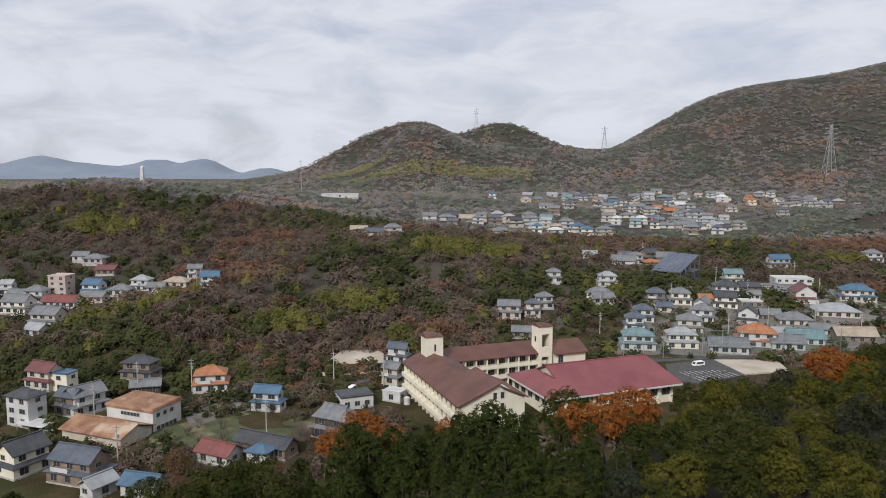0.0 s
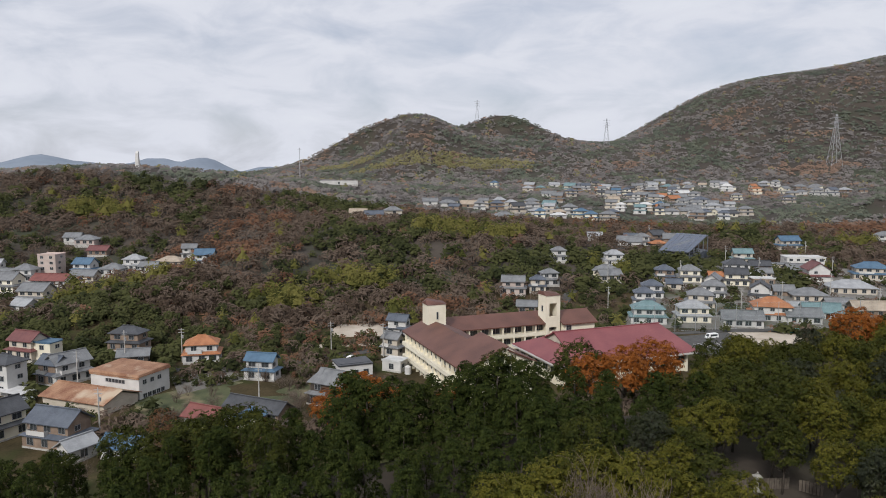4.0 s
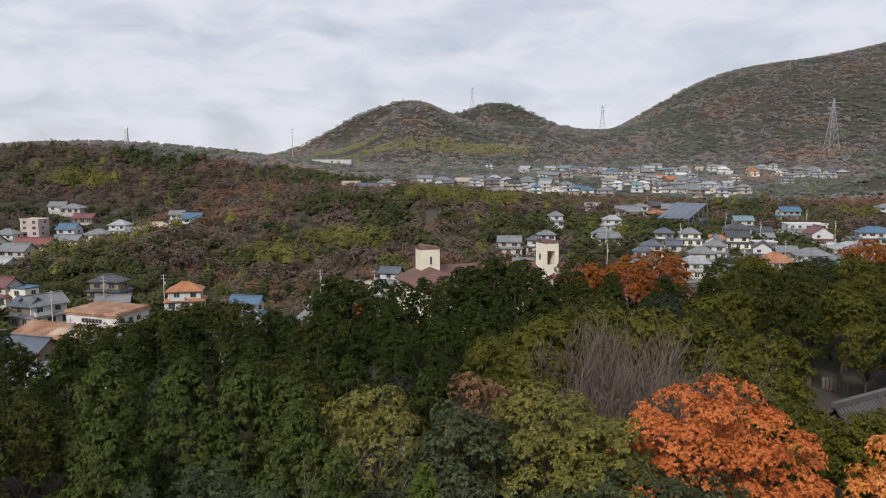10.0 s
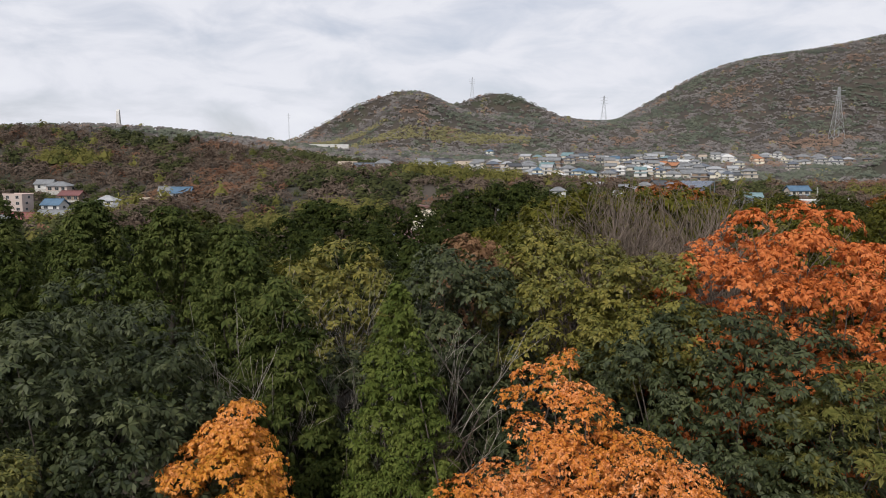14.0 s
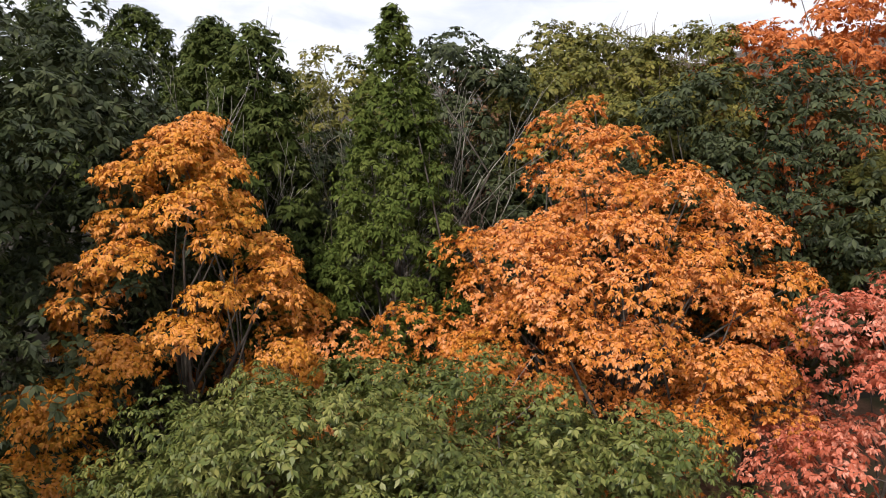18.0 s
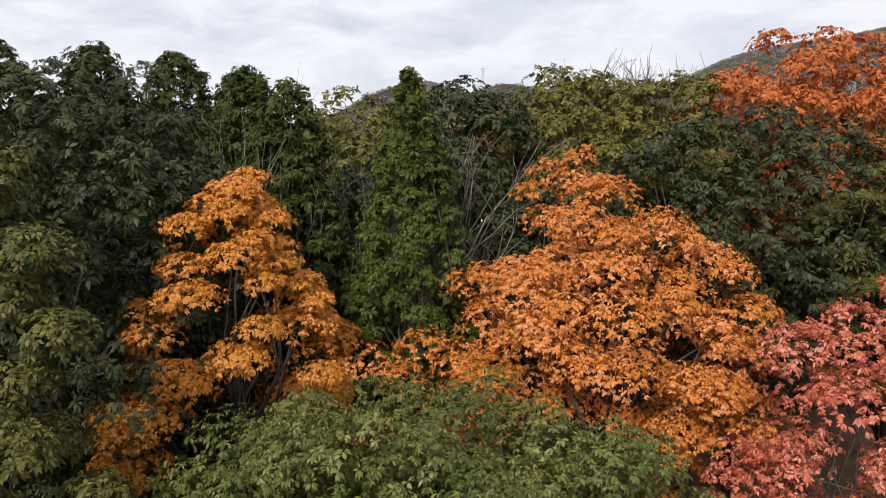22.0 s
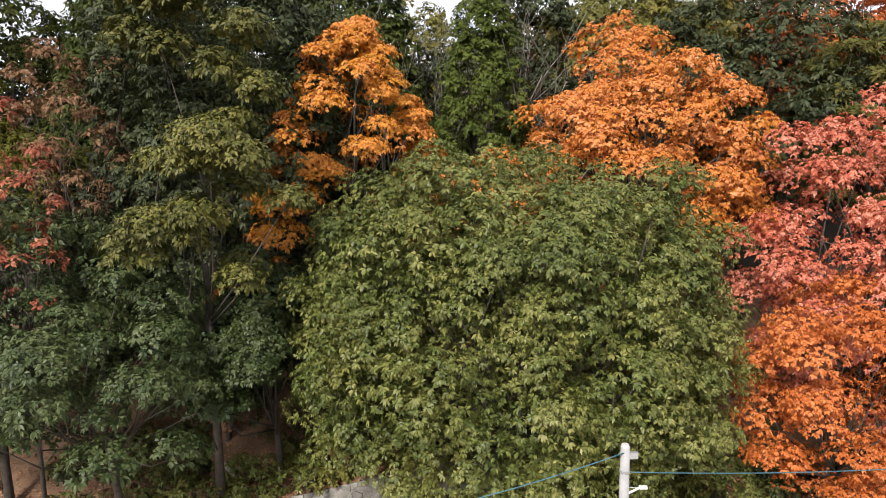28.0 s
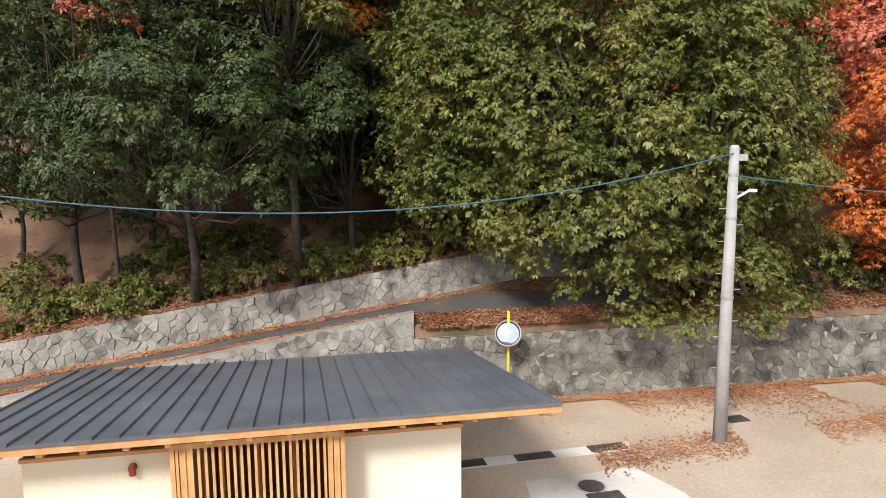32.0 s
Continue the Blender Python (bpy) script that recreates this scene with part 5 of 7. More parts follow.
house(-119.1, 201.7, -22, 8.6, 6.0, 3, "hip", "black", "white", "three-storey white house with a black tiled roof")
house(-129.0, 230.0, -20, 10.4, 7.3, 2, "gable", "maroon", "beige", "two-storey beige house with a maroon roof")
house(-122.0, 228.1, -15, 6.2, 4.9, 2, "flat", "blue", "cream", "two-storey cream house with a blue roof")
house(-110.7, 210.1, -20, 7.3, 5.9, 2, "gable", "navy", "brown", "two-storey brown house with a dark blue-grey roof")
house(-107.7, 212.1, 55, 11.0, 7.7, 2, "gable", "grey", "white", "two-storey white house with a grey tiled roof")
house(-103.5, 242.9, -10, 11.3, 6.8, 2, "hip", "black", "brown", "two-storey brown house with a black tiled roof")
house(-96.1, 228.9, 15, 8.5, 4.5, 1, "gable", "grey", "wood", "single-storey dark timber house with a grey tiled roof")
house(-76.5, 233.5, 12, 10.7, 8.0, 2, "hip", "orange", "white", "two-storey white house with a orange tiled roof")
house(-102.4, 170.8, 62, 10.1, 8.1, 2, "gable", "black", "cream", "two-storey cream house with a black tiled roof")
house(-85.8, 165.6, -18, 13.1, 7.8, 2, "gable", "navy", "brown", "two-storey brown house with a dark blue-grey roof")
house(-56.3, 176.4, -25, 9.7, 5.8, 1, "gable", "red", "white", "single-storey white house with a red roof")
house(-67.9, 158.0, -15, 8.4, 5.0, 1, "gable", "blue", "white", "single-storey white house with a blue roof")
house(-78.0, 157.7, 60, 6.1, 4.5, 1, "gable", "lightgrey", "white", "single-storey white house with a pale grey roof")
house(-53.0, 214.5, -12, 9.3, 4.6, 2, "gable", "blue", "white", "two-storey white house with a blue roof")
house(-29.3, 193.3, -28, 11.5, 7.5, 2, "irimoya", "grey", "wood", "two-storey dark timber house with a grey tiled roof")
house(-16.9, 239.9, -30, 6.3, 4.5, 2, "gable", "grey", "beige", "two-storey beige house with a grey tiled roof")
house(-45.9, 182.1, -25, 15.9, 5.6, 1, "gable", "black", "brown", "single-storey brown house with a black tiled roof")
house(-45.9, 176.6, -20, 5.5, 4.5, 1, "hip", "blue", "white", "single-storey white house with a blue roof")
house(-16.6, 265.1, -20, 7.9, 4.8, 2, "gable", "navy", "white", "two-storey white house with a dark blue-grey roof")
house(-15.3, 223.2, -25, 6.2, 4.5, 1, "flat", "white", "white", "single-storey white house with a white flat roof")
house(-209.3, 369.7, -5, 11.7, 9.4, 2, "hip", "grey", "white", "two-storey white house with a grey tiled roof")
house(-200.6, 377.7, -8, 9.8, 7.9, 4, "flat", "pink", "pink", "four-storey pink house with a pink flat roof")
house(-190.9, 360.0, -8, 17.5, 8.7, 1, "gable", "red", "white", "single-storey white house with a red roof")
house(-184.8, 380.6, -10, 11.0, 8.8, 2, "gable", "blue", "white", "two-storey white house with a blue roof")
house(-169.6, 378.8, -5, 11.4, 9.1, 1, "hip", "grey", "white", "single-storey white house with a grey tiled roof")
house(-161.0, 384.4, -5, 10.4, 8.3, 2, "hip", "lightgrey", "white", "two-storey white house with a pale grey roof")
house(-142.0, 384.7, -8, 13.2, 7.9, 1, "hip", "tan", "beige", "single-storey beige house with a tan roof")
house(-119.0, 368.3, 5, 10.1, 8.1, 2, "gable", "blue", "white", "two-storey white house with a blue roof")
house(-136.6, 397.0, 10, 8.1, 5.7, 2, "gable", "grey", "white", "two-storey white house with a grey tiled roof")
house(-207.6, 431.1, -5, 12.0, 8.4, 1, "hip", "grey", "pink", "single-storey pink house with a grey tiled roof")
house(-192.9, 414.0, -5, 11.0, 6.6, 1, "gable", "maroon", "brown", "single-storey brown house with a maroon roof")
house(-178.5, 323.8, -10, 14.3, 10.0, 2, "gable", "grey", "beige", "two-storey beige house with a grey tiled roof")
house(-174.5, 307.2, -20, 8.6, 6.9, 1, "gable", "lightgrey", "white", "single-storey white house with a pale grey roof")
house(-217.8, 370.8, 0, 11.5, 9.2, 1, "gable", "grey", "white", "single-storey white house with a grey tiled roof")
house(-206.9, 349.4, -10, 14.7, 10.3, 2, "gable", "grey", "cream", "two-storey cream house with a grey tiled roof")
house(-179.0, 367.8, -5, 12.5, 7.5, 1, "gable", "grey", "beige", "single-storey beige house with a grey tiled roof")
house(-230.3, 380.3, 0, 7.1, 5.7, 2, "gable", "lightgrey", "white", "two-storey white house with a pale grey roof")
house(-150.9, 378.6, 0, 8.7, 6.1, 1, "gable", "grey", "white", "single-storey white house with a grey tiled roof")
house(-217.4, 434.5, 0, 9.0, 7.2, 1, "gable", "grey", "white", "single-storey white house with a grey tiled roof")
house(30.1, 326.1, -8, 10.9, 6.6, 2, "gable", "grey", "pink", "two-storey pink house with a grey tiled roof")
house(41.3, 329.5, -8, 7.2, 5.0, 2, "hip", "navy", "beige", "two-storey beige house with a dark blue-grey roof")
house(47.9, 340.2, 10, 8.2, 5.8, 2, "hip", "grey", "white", "two-storey white house with a grey tiled roof")
house(58.6, 381.3, 0, 7.8, 5.5, 2, "hip", "grey", "white", "two-storey white house with a grey tiled roof")
house(78.1, 359.8, -12, 11.7, 8.2, 1, "hip", "grey", "cream", "single-storey cream house with a grey tiled roof")
house(87.1, 381.1, -8, 10.0, 7.0, 2, "hip", "lightgrey", "white", "two-storey white house with a pale grey roof")
house(119.7, 448.6, 5, 8.9, 6.2, 2, "hip", "grey", "white", "two-storey white house with a grey tiled roof")
house(134.3, 470.4, -8, 9.1, 6.3, 1, "gable", "grey", "beige", "single-storey beige house with a grey tiled roof")
house(118.4, 470.4, -8, 7.6, 5.3, 1, "gable", "navy", "white", "single-storey white house with a dark blue-grey roof")
house(33.1, 299.9, -8, 7.4, 5.2, 1, "gable", "grey", "brown", "single-storey brown house with a grey tiled roof")


def far_town():
    rng = np.random.default_rng(5)
    taken = []
    spots = ((205, 655, 46, 36, 34), (185, 760, 85, 50, 36), (95, 585, 50, 24, 9), (300, 860, 90, 40, 22), (55, 620, 45, 20, 16), (140, 880, 40, 25, 6), (400, 800, 45, 14, 10), (-38, 500, 16, 8, 4), (120, 455, 26, 12, 7))
    roofs = ["grey"] * 8 + ["navy", "navy", "black", "black", "lightgrey", "lightgrey", "white", "tan", "blue", "orange", "teal"]
    for cx, cy, a, b, n in spots:
        k = 0
        for _ in range(n * 8):
            x, y = cx + rng.normal() * a * 0.6, cy + rng.normal() * b * 0.6
            if k >= n or any((x - p) ** 2 + (y - q) ** 2 < 150 for p, q in taken):
                continue
            taken.append((x, y))
            k += 1
            rc, wc = str(rng.choice(roofs)), str(rng.choice(["white", "white", "cream", "beige", "brown"]))
            st = int(rng.integers(1, 3))
            w = rng.uniform(8, 14)
            house(x, y, float(rng.uniform(-30, 30)), w, w * rng.uniform(0.6, 0.8), st, str(rng.choice(["hip", "gable"])), rc, wc, ("two-storey " if st == 2 else "low ") + wc + " house with a " + {"lightgrey": "pale grey", "white": "white"}.get(rc, rc) + " roof", True)
    house(-96, 677, 5, 34, 12, 1, "flat", "white", "white", "long low white shed on the ridge", True)


far_town()


def make_factory():
    t = thing("workshop", "white workshop with a rusted flat roof", "workshop", at=pose(-86.5, 204.0, 0.2, 0, 0, -22))
    part("wall", Geo().box(0, 0, -1, 17, 11, 7.3), WHITE, t)
    part("roof", Geo().prism([(-8.9, -5.9, 6.3), (8.9, -5.9, 6.3), (8.9, 5.9, 6.3), (-8.9, 5.9, 6.3)], [(-8.6, -5.6, 6.9), (8.6, -5.6, 6.9), (8.6, 5.6, 7.3), (-8.6, 5.6, 7.3)]), RUSTED, t)
    part("eaves_band", Geo().box(0, -5.6, 5.7, 17.4, 0.3, 0.5), RUSTED, t)
    for i in range(6):
        window(t, pose(-2.6 + 1.15 * i, -5.52, 4.6), 0.9, 0.9, False)
    for z, n in ((4.7, 3), (1.0, 5)):
        for i in range(n):
            window(t, pose(8.52, -3.6 + (8.0 / n) * i, z, 0, 0, 90), 1.2, 1.1)
    s = thing("shed", "long low shed with a rusted red-brown roof", "shed", at=pose(-92.5, 193.5, 0.1, 0, 0, -22))
    part("wall", Geo().box(0, 0, -1, 21, 11, 3.6), WALLS["beige"], s)
    part("roof", roof_mesh("gable", 21, 11, 2.0, 0.8), RUSTED, s).location.z = 2.9
    part("gable_wall", Geo().prism([(-10.4, -5.4, 2.5), (-10.4, 5.4, 2.5), (-10.4, 0, 4.6)], [(10.4, -5.4, 2.5), (10.4, 5.4, 2.5), (10.4, 0, 4.6)]), WALLS["beige"], s)
    b = thing("office", "white flat-roofed office block", "building", at=pose(-27.5, 218.5, 0.4, 0, 0, -38 + 60))
    part("wall", Geo().box(0, 0, -1, 10, 8, 5.2), WHITE, b)
    part("roof", Geo().box(0, 0, 4.2, 10.4, 8.4, 0.35).box(0, 0, 4.5, 9.2, 6.0, 0.15), ROOFS["black"], b)
    for i in range(3):
        window(b, pose(-3.2 + 3.1 * i, -4.02, 2.2), 1.5, 1.3)
    for i in range(2):
        window(b, pose(-5.02, 1.6 - 3.0 * i, 2.2, 0, 0, -90), 1.6, 1.4)
    c = thing("carport", "open carport with a white metal roof", "carport", at=pose(-114, 197, 0.2, 0, 0, -20))
    part("roof", Geo().prism([(-5, -2.6, 2.5), (5, -2.6, 2.5), (5, 2.6, 2.8), (-5, 2.6, 2.8)], [(-5, -2.6, 2.62), (5, -2.6, 2.62), (5, 2.6, 2.92), (-5, 2.6, 2.92)]), ROOFS["white"], c)
    for x in (-4.6, 0, 4.6):
        for y in (-2.3, 2.3):
            part("post", Geo().box(x, y, -0.4, 0.14, 0.14, 3.0), STEEL, c)
    k = thing("water_tank", "white upright water tank", "tank", at=pose(-11.2, 219.5, 0.3))
    part("shell", Geo().tube([(0, 0, -0.3), (0, 0, 2.6), (0, 0, 3.0)], [1.0, 1.0, 0.3], 14), WHITE, k)


make_factory()


def car(x, y, turn, colour, label, van=False):
    t = thing("van" if van else "car", label, "van" if van else "car", "parked vehicles", pose(x, y, gz(x, y), 0, 0, turn))
    ln, h, wd = (4.7, 1.95, 1.75) if van else (4.1, 1.5, 1.68)
    side = [(-ln / 2, 0.35), (-ln / 2, 0.95), (-ln / 2 + 0.25, 1.05), (-ln / 2 + (0.75 if van else 1.1), h - 0.06), (-ln / 2 + (1.0 if van else 1.5), h), (ln / 2 - 0.35, h), (ln / 2 - 0.05, 1.0), (ln / 2, 0.35)]
    part("body", Geo().prism([(a, -wd / 2, b) for a, b in side], [(a, wd / 2, b) for a, b in side]), colour, t)
    for s in (-1, 1):
        part("side_window", Geo().box(0.2, s * wd / 2, 1.1, ln * 0.62, 0.04, h - 1.3), GLASS, t)
        for a in (-ln * 0.32, ln * 0.3):
            wheel = part("wheel", Geo().tube([(a, s * (wd / 2 - 0.16), 0.32), (a, s * (wd / 2 + 0.03), 0.32)], 0.32, 14), BLACK, t)
            part("rim", Geo().tube([(a, s * (wd / 2), 0.32), (a, s * (wd / 2 + 0.04), 0.32)], 0.18, 10), STEEL, wheel)
    k = -ln / 2 + (0.45 if van else 0.72)
    part("windscreen", Geo().prism([(k - 0.22, -0.72, 1.07), (k - 0.22, 0.72, 1.07), (k + 0.22, 0.68, h - 0.15), (k + 0.22, -0.68, h - 0.15)], [(k - 0.2, -0.72, 1.1), (k - 0.2, 0.72, 1.1), (k + 0.24, 0.68, h - 0.12), (k + 0.24, -0.68, h - 0.12)]), GLASS, t)
    for s in (-1, 1):
        part("headlight", Geo().box(-ln / 2, s * 0.62, 0.68, 0.06, 0.3, 0.18), GLASS, t)


SILVER = mat("silver car paint", (0.42, 0.44, 0.46), (0.52, 0.54, 0.56), 1, 0.3, 0.5, bump=0)
CAR_WHITE = mat("white car paint", (0.74, 0.74, 0.73), (0.80, 0.80, 0.79), 1, 0.3, bump=0)
CAR_GREEN = mat("teal truck paint", (0.05, 0.25, 0.24), (0.08, 0.32, 0.30), 1, 0.4, bump=0)
car(93.8, 260.8, 20, CAR_WHITE, "white van on the car park", True)
car(-109.6, 194.2, 160, SILVER, "silver car beside the carport")
car(126, 268, 10, CAR_GREEN, "teal light truck by the road", True)
car(-30, 233, 70, CAR_WHITE, "white car on the school lane")
car(150, 345, 10, SILVER, "dark grey car beside a house")

# ---- car park, lanes and fields ----


def sheet(name, label, pts, material, lift=0.06, category="ground"):
    """A thin paved sheet laid on the land along the outline pts."""
    g = Geo()
    top = [(x, y, gz(x, y) + lift) for x, y in pts]
    g.prism([(x, y, z - 0.5) for x, y, z in top], top)
    return tagged(part(name, g, material), label, category, kind="structure")


def lane(name, label, pts, width, material, lift=0.10):
    """A lane that follows the land through the points pts."""
    p = []
    for (ax, ay), (bx, by) in zip(pts, pts[1:]):
        n = max(2, int(math.hypot(bx - ax, by - ay) / 4))
        p += [(ax + (bx - ax) * i / n, ay + (by - ay) * i / n) for i in range(n)]
    p.append(pts[-1])
    g = Geo()
    v = []
    for i, (x, y) in enumerate(p):
        a, b = p[max(0, i - 1)], p[min(len(p) - 1, i + 1)]
        d = Vector((b[0] - a[0], b[1] - a[1])).normalized()
        for s in (-1, 1):
            q = (x - s * d.y * width / 2, y + s * d.x * width / 2)
            v += [(*q, gz(x, y) + lift), (*q, gz(x, y) - 0.6)]
    f = []
    for i in range(len(p) - 1):
        k = 4 * i
        f += [(k, k + 2, k + 6, k + 4), (k + 1, k, k + 4, k + 5), (k + 2, k + 3, k + 7, k + 6)]
    g.add(v, f)
    return tagged(part(name, g, material), label, "road", kind="structure")


sheet("car_park", "asphalt car park with white bay lines", [(78, 243), (88, 238), (106, 249), (102, 268), (82, 262)], ASPHALT, 0.5)
sheet("playground", "bare sandy playground", [(106.2, 249.5), (124, 254), (126, 268), (102.4, 268.2)], SAND, 0.5)
LINE = mat("white road paint", (0.62, 0.62, 0.60), (0.75, 0.75, 0.73), 2, 0.7, bump=0)
for i in range(9):
    a = radians(20.7)
    cx, cy = 86.0 + 1.9 * i, 246.5 + 0.72 * i
    for k, s in enumerate((-1, 1)):
        m = part("bay_line", Geo().box(-s * math.sin(a) * 3.2, s * math.cos(a) * 3.2, 0, 0.16, 5.0, 0.02, a), LINE)
        m.location = (cx, cy, gz(90, 252) + 0.53)
        tagged(m, "white painted parking bay line", "road marking", "bay lines", kind="structure")
lane("lane", "grey lane up the valley", [(50, 268), (45, 299), (50, 314), (56, 330), (64, 346), (72, 363), (84, 385), (92, 410), (108, 440)], 4.6, ASPHALT)
lane("lane", "grey lane along the houses", [(66, 266), (100, 272), (140, 276), (200, 292)], 5.0, ASPHALT)
lane("lane", "grey village lane", [(-135, 215), (-100, 222), (-72, 224), (-45, 232), (-20, 248), (10, 262)], 4.5, ASPHALT)
lane("path", "bare earth track on the hill terraces", [(-45, 250), (-25, 254), (-10, 252)], 5.0, SAND)
sheet("dry_slope", "tan dry-grass clearing on the slope", [(-44, 262), (-22, 264), (-24, 282), (-40, 280)], SAND, 0.25)
sheet("orchard_grass", "winter grass between the orchard trees", [(-74, 176), (-40, 186), (-36, 210), (-62, 216), (-82, 196)], GRASS, 0.05)
sheet("yard", "grey yard in front of the workshop", [(-72, 200), (-58, 214), (-66, 226), (-80, 216)], GARDEN, 0.08)
sheet("village_ground", "lanes and yards between the houses", [(66, 275), (150, 275), (215, 290), (225, 345), (225, 395), (140, 400), (90, 345)], GARDEN, 0.03)

# net fence round the school ground
FENCE = [(68, 268), (84, 271), (100, 274), (116, 276), (132, 276), (148, 277), (164, 281)]


def make_fence():
    t = thing("net_fence", "tall green netting fence on steel posts", "fence", at=pose(0, 0, 0))
    for (ax, ay), (bx, by) in zip(FENCE, FENCE[1:]):
        za, zb = gz(ax, ay), gz(bx, by)
        for k in (0, 0.5):
            x, y, z = ax + (bx - ax) * k, ay + (by - ay) * k, za + (zb - za) * k
            part("post", Geo().tube([(x, y, z - 0.5), (x, y, z + 10.2)], 0.11, 6), STEEL, t)
        for h in (0.3, 5, 10):
            part("wire", Geo().tube([(ax, ay, za + h), (bx, by, zb + h)], 0.03, 4), STEEL, t)
        part("netting", Geo().add([(ax, ay, za + 0.2), (bx, by, zb + 0.2), (bx, by, zb + 10), (ax, ay, za + 10)], [(0, 1, 2, 3)]), NET, t)


make_fence()

# ---- solar array ----


def make_solar():
    t = thing("solar_array", "large tilted solar array on a dark steel frame", "solar array", at=pose(0, 0, 0))
    a, b, c, d = (Vector(p) for p in ((118.3, 408.8, 17), (131.5, 397.8, 17), (150.8, 424.0, 24), (137.9, 439.0, 24)))
    up = Vector((0, 0, 0.25))
    part("deck", Geo().prism([a - up, b - up, c - up, d - up], [a, b, c, d]), DARK_METAL, t)
    for i in range(6):
        for j in range(9):
            q = [a.lerp(b, (i + u) / 6).lerp(d.lerp(c, (i + u) / 6), (j + v) / 9) + Vector((0, 0, 0.05)) for u, v in ((0.04, 0.04), (0.96, 0.04), (0.96, 0.96), (0.04, 0.96))]
            part("panel", Geo().prism(q, [p + Vector((0, 0, 0.08)) for p in q]), PV, t)
    for k in (0, 0.25, 0.5, 0.75, 1):
        for p in (a.lerp(d, k), b.lerp(c, k)):
            part("post", Geo().box(p.x, p.y, gz(p.x, p.y) - 0.5, 0.4, 0.4, p.z - gz(p.x, p.y) + 0.3), DARK_METAL, t)
    part("enclosure", Geo().prism([(p.x, p.y, gz(p.x, p.y) - 1) for p in (a, b, c, d)], [(p.x, p.y, gz(p.x, p.y) + 3.5) for p in (a, b, c, d)]), ROOFS["navy"], t, "dark blue sheet enclosure below the panels")


make_solar()

# ---- utility poles, pylons, masts ----


def far_pole(x, y, h=11.0):
    t = thing("utility_pole", "grey concrete utility pole in the valley", "pole", "valley utility poles", pose(x, y, gz(x, y)))
    part("shaft", Geo().tube([(0, 0, -0.6), (0, 0, h)], [0.19, 0.12], 7), CONCRETE, t)
    for z in (h - 0.6, h - 1.5):
        part("crossarm", Geo().box(0, 0, z, 1.8, 0.12, 0.12), STEEL, t)
    part("transformer", Geo().tube([(0.35, 0, h - 3.2), (0.35, 0, h - 2.3)], 0.28, 8), STEEL, t)


for px_, py_ in ((-37, 240), (-82, 231), (-80, 172), (-98, 227), (-48, 191), (-101, 204), (-20, 238), (66, 300), (76, 345), (120, 300), (142, 312), (172, 330), (155, 365), (195, 372), (112, 352), (176, 300), (-150, 330), (-120, 350), (150, 395), (205, 420), (215, 660), (190, 640), (250, 720), (230, 800), (130, 470)):
    far_pole(px_, py_)


def pylon(x, y, h, base, label):
    t = thing("pylon", label, "pylon", "power pylons", pose(x, y, gz(x, y)))
    r = 0.0022 * h + 0.06
    wid = lambda z: base * (1 - z / h) ** 1.2 * 0.5 + 0.012 * h
    lv = [h * k for k in (0, 0.16, 0.3, 0.42, 0.53, 0.63, 0.72, 0.8, 0.88, 0.95, 1.0)]
    corners = ((-1, -1), (1, -1), (1, 1), (-1, 1))
    for cx, cy in corners:
        part("leg", Geo().tube([(cx * wid(z), cy * wid(z), z - (1 if z == 0 else 0)) for z in lv], r, 4), STEEL, t)
    for a, b in zip(lv, lv[1:]):
        g = Geo()
        for i in range(4):
            p, q = corners[i], corners[(i + 1) % 4]
            g.tube([(p[0] * wid(a), p[1] * wid(a), a), (q[0] * wid(b), q[1] * wid(b), b)], r * 0.6, 3)
            g.tube([(q[0] * wid(a), q[1] * wid(a), a), (p[0] * wid(b), p[1] * wid(b), b)], r * 0.6, 3)
        part("bracing", g, STEEL, t)
    for k in (0.72, 0.82, 0.92):
        part("crossarm", Geo().tube([(-0.13 * h, 0, h * k), (0, 0, h * k + 0.02 * h), (0.13 * h, 0, h * k)], r * 1.3, 4), STEEL, t)


pylon(505, 955, 66, 13, "tall lattice power pylon on the hillside")
pylon(262, 1190, 42, 8, "lattice power pylon in the saddle")
pylon(56, 1235, 36, 6, "lattice power pylon on the ridge")
tower = thing("white_tower", "slim white tower on the wooded ridge", "tower", at=pose(-250, 606, gz(-250, 606)))
part("shaft", Geo().prism([(-1.6, -1.6, -1), (1.6, -1.6, -1), (1.6, 1.6, -1), (-1.6, 1.6, -1)], [(-1.0, -1.0, 12.5), (1.0, -1.0, 12.5), (1.0, 1.0, 14), (-1.0, 1.0, 14)]), WHITE, tower)
mast = thing("mast", "thin steel mast on the ridge", "mast", at=pose(-145, 745, gz(-145, 745)))
part("shaft", Geo().tube([(0, 0, -1), (0, 0, 34)], [0.4, 0.2], 6), STEEL, mast)
part("crossarm", Geo().box(0, 0, 32, 3.5, 0.3, 0.3), STEEL, mast)
part("crossarm", Geo().box(0, 0, 29.5, 2.5, 0.3, 0.3), STEEL, mast)

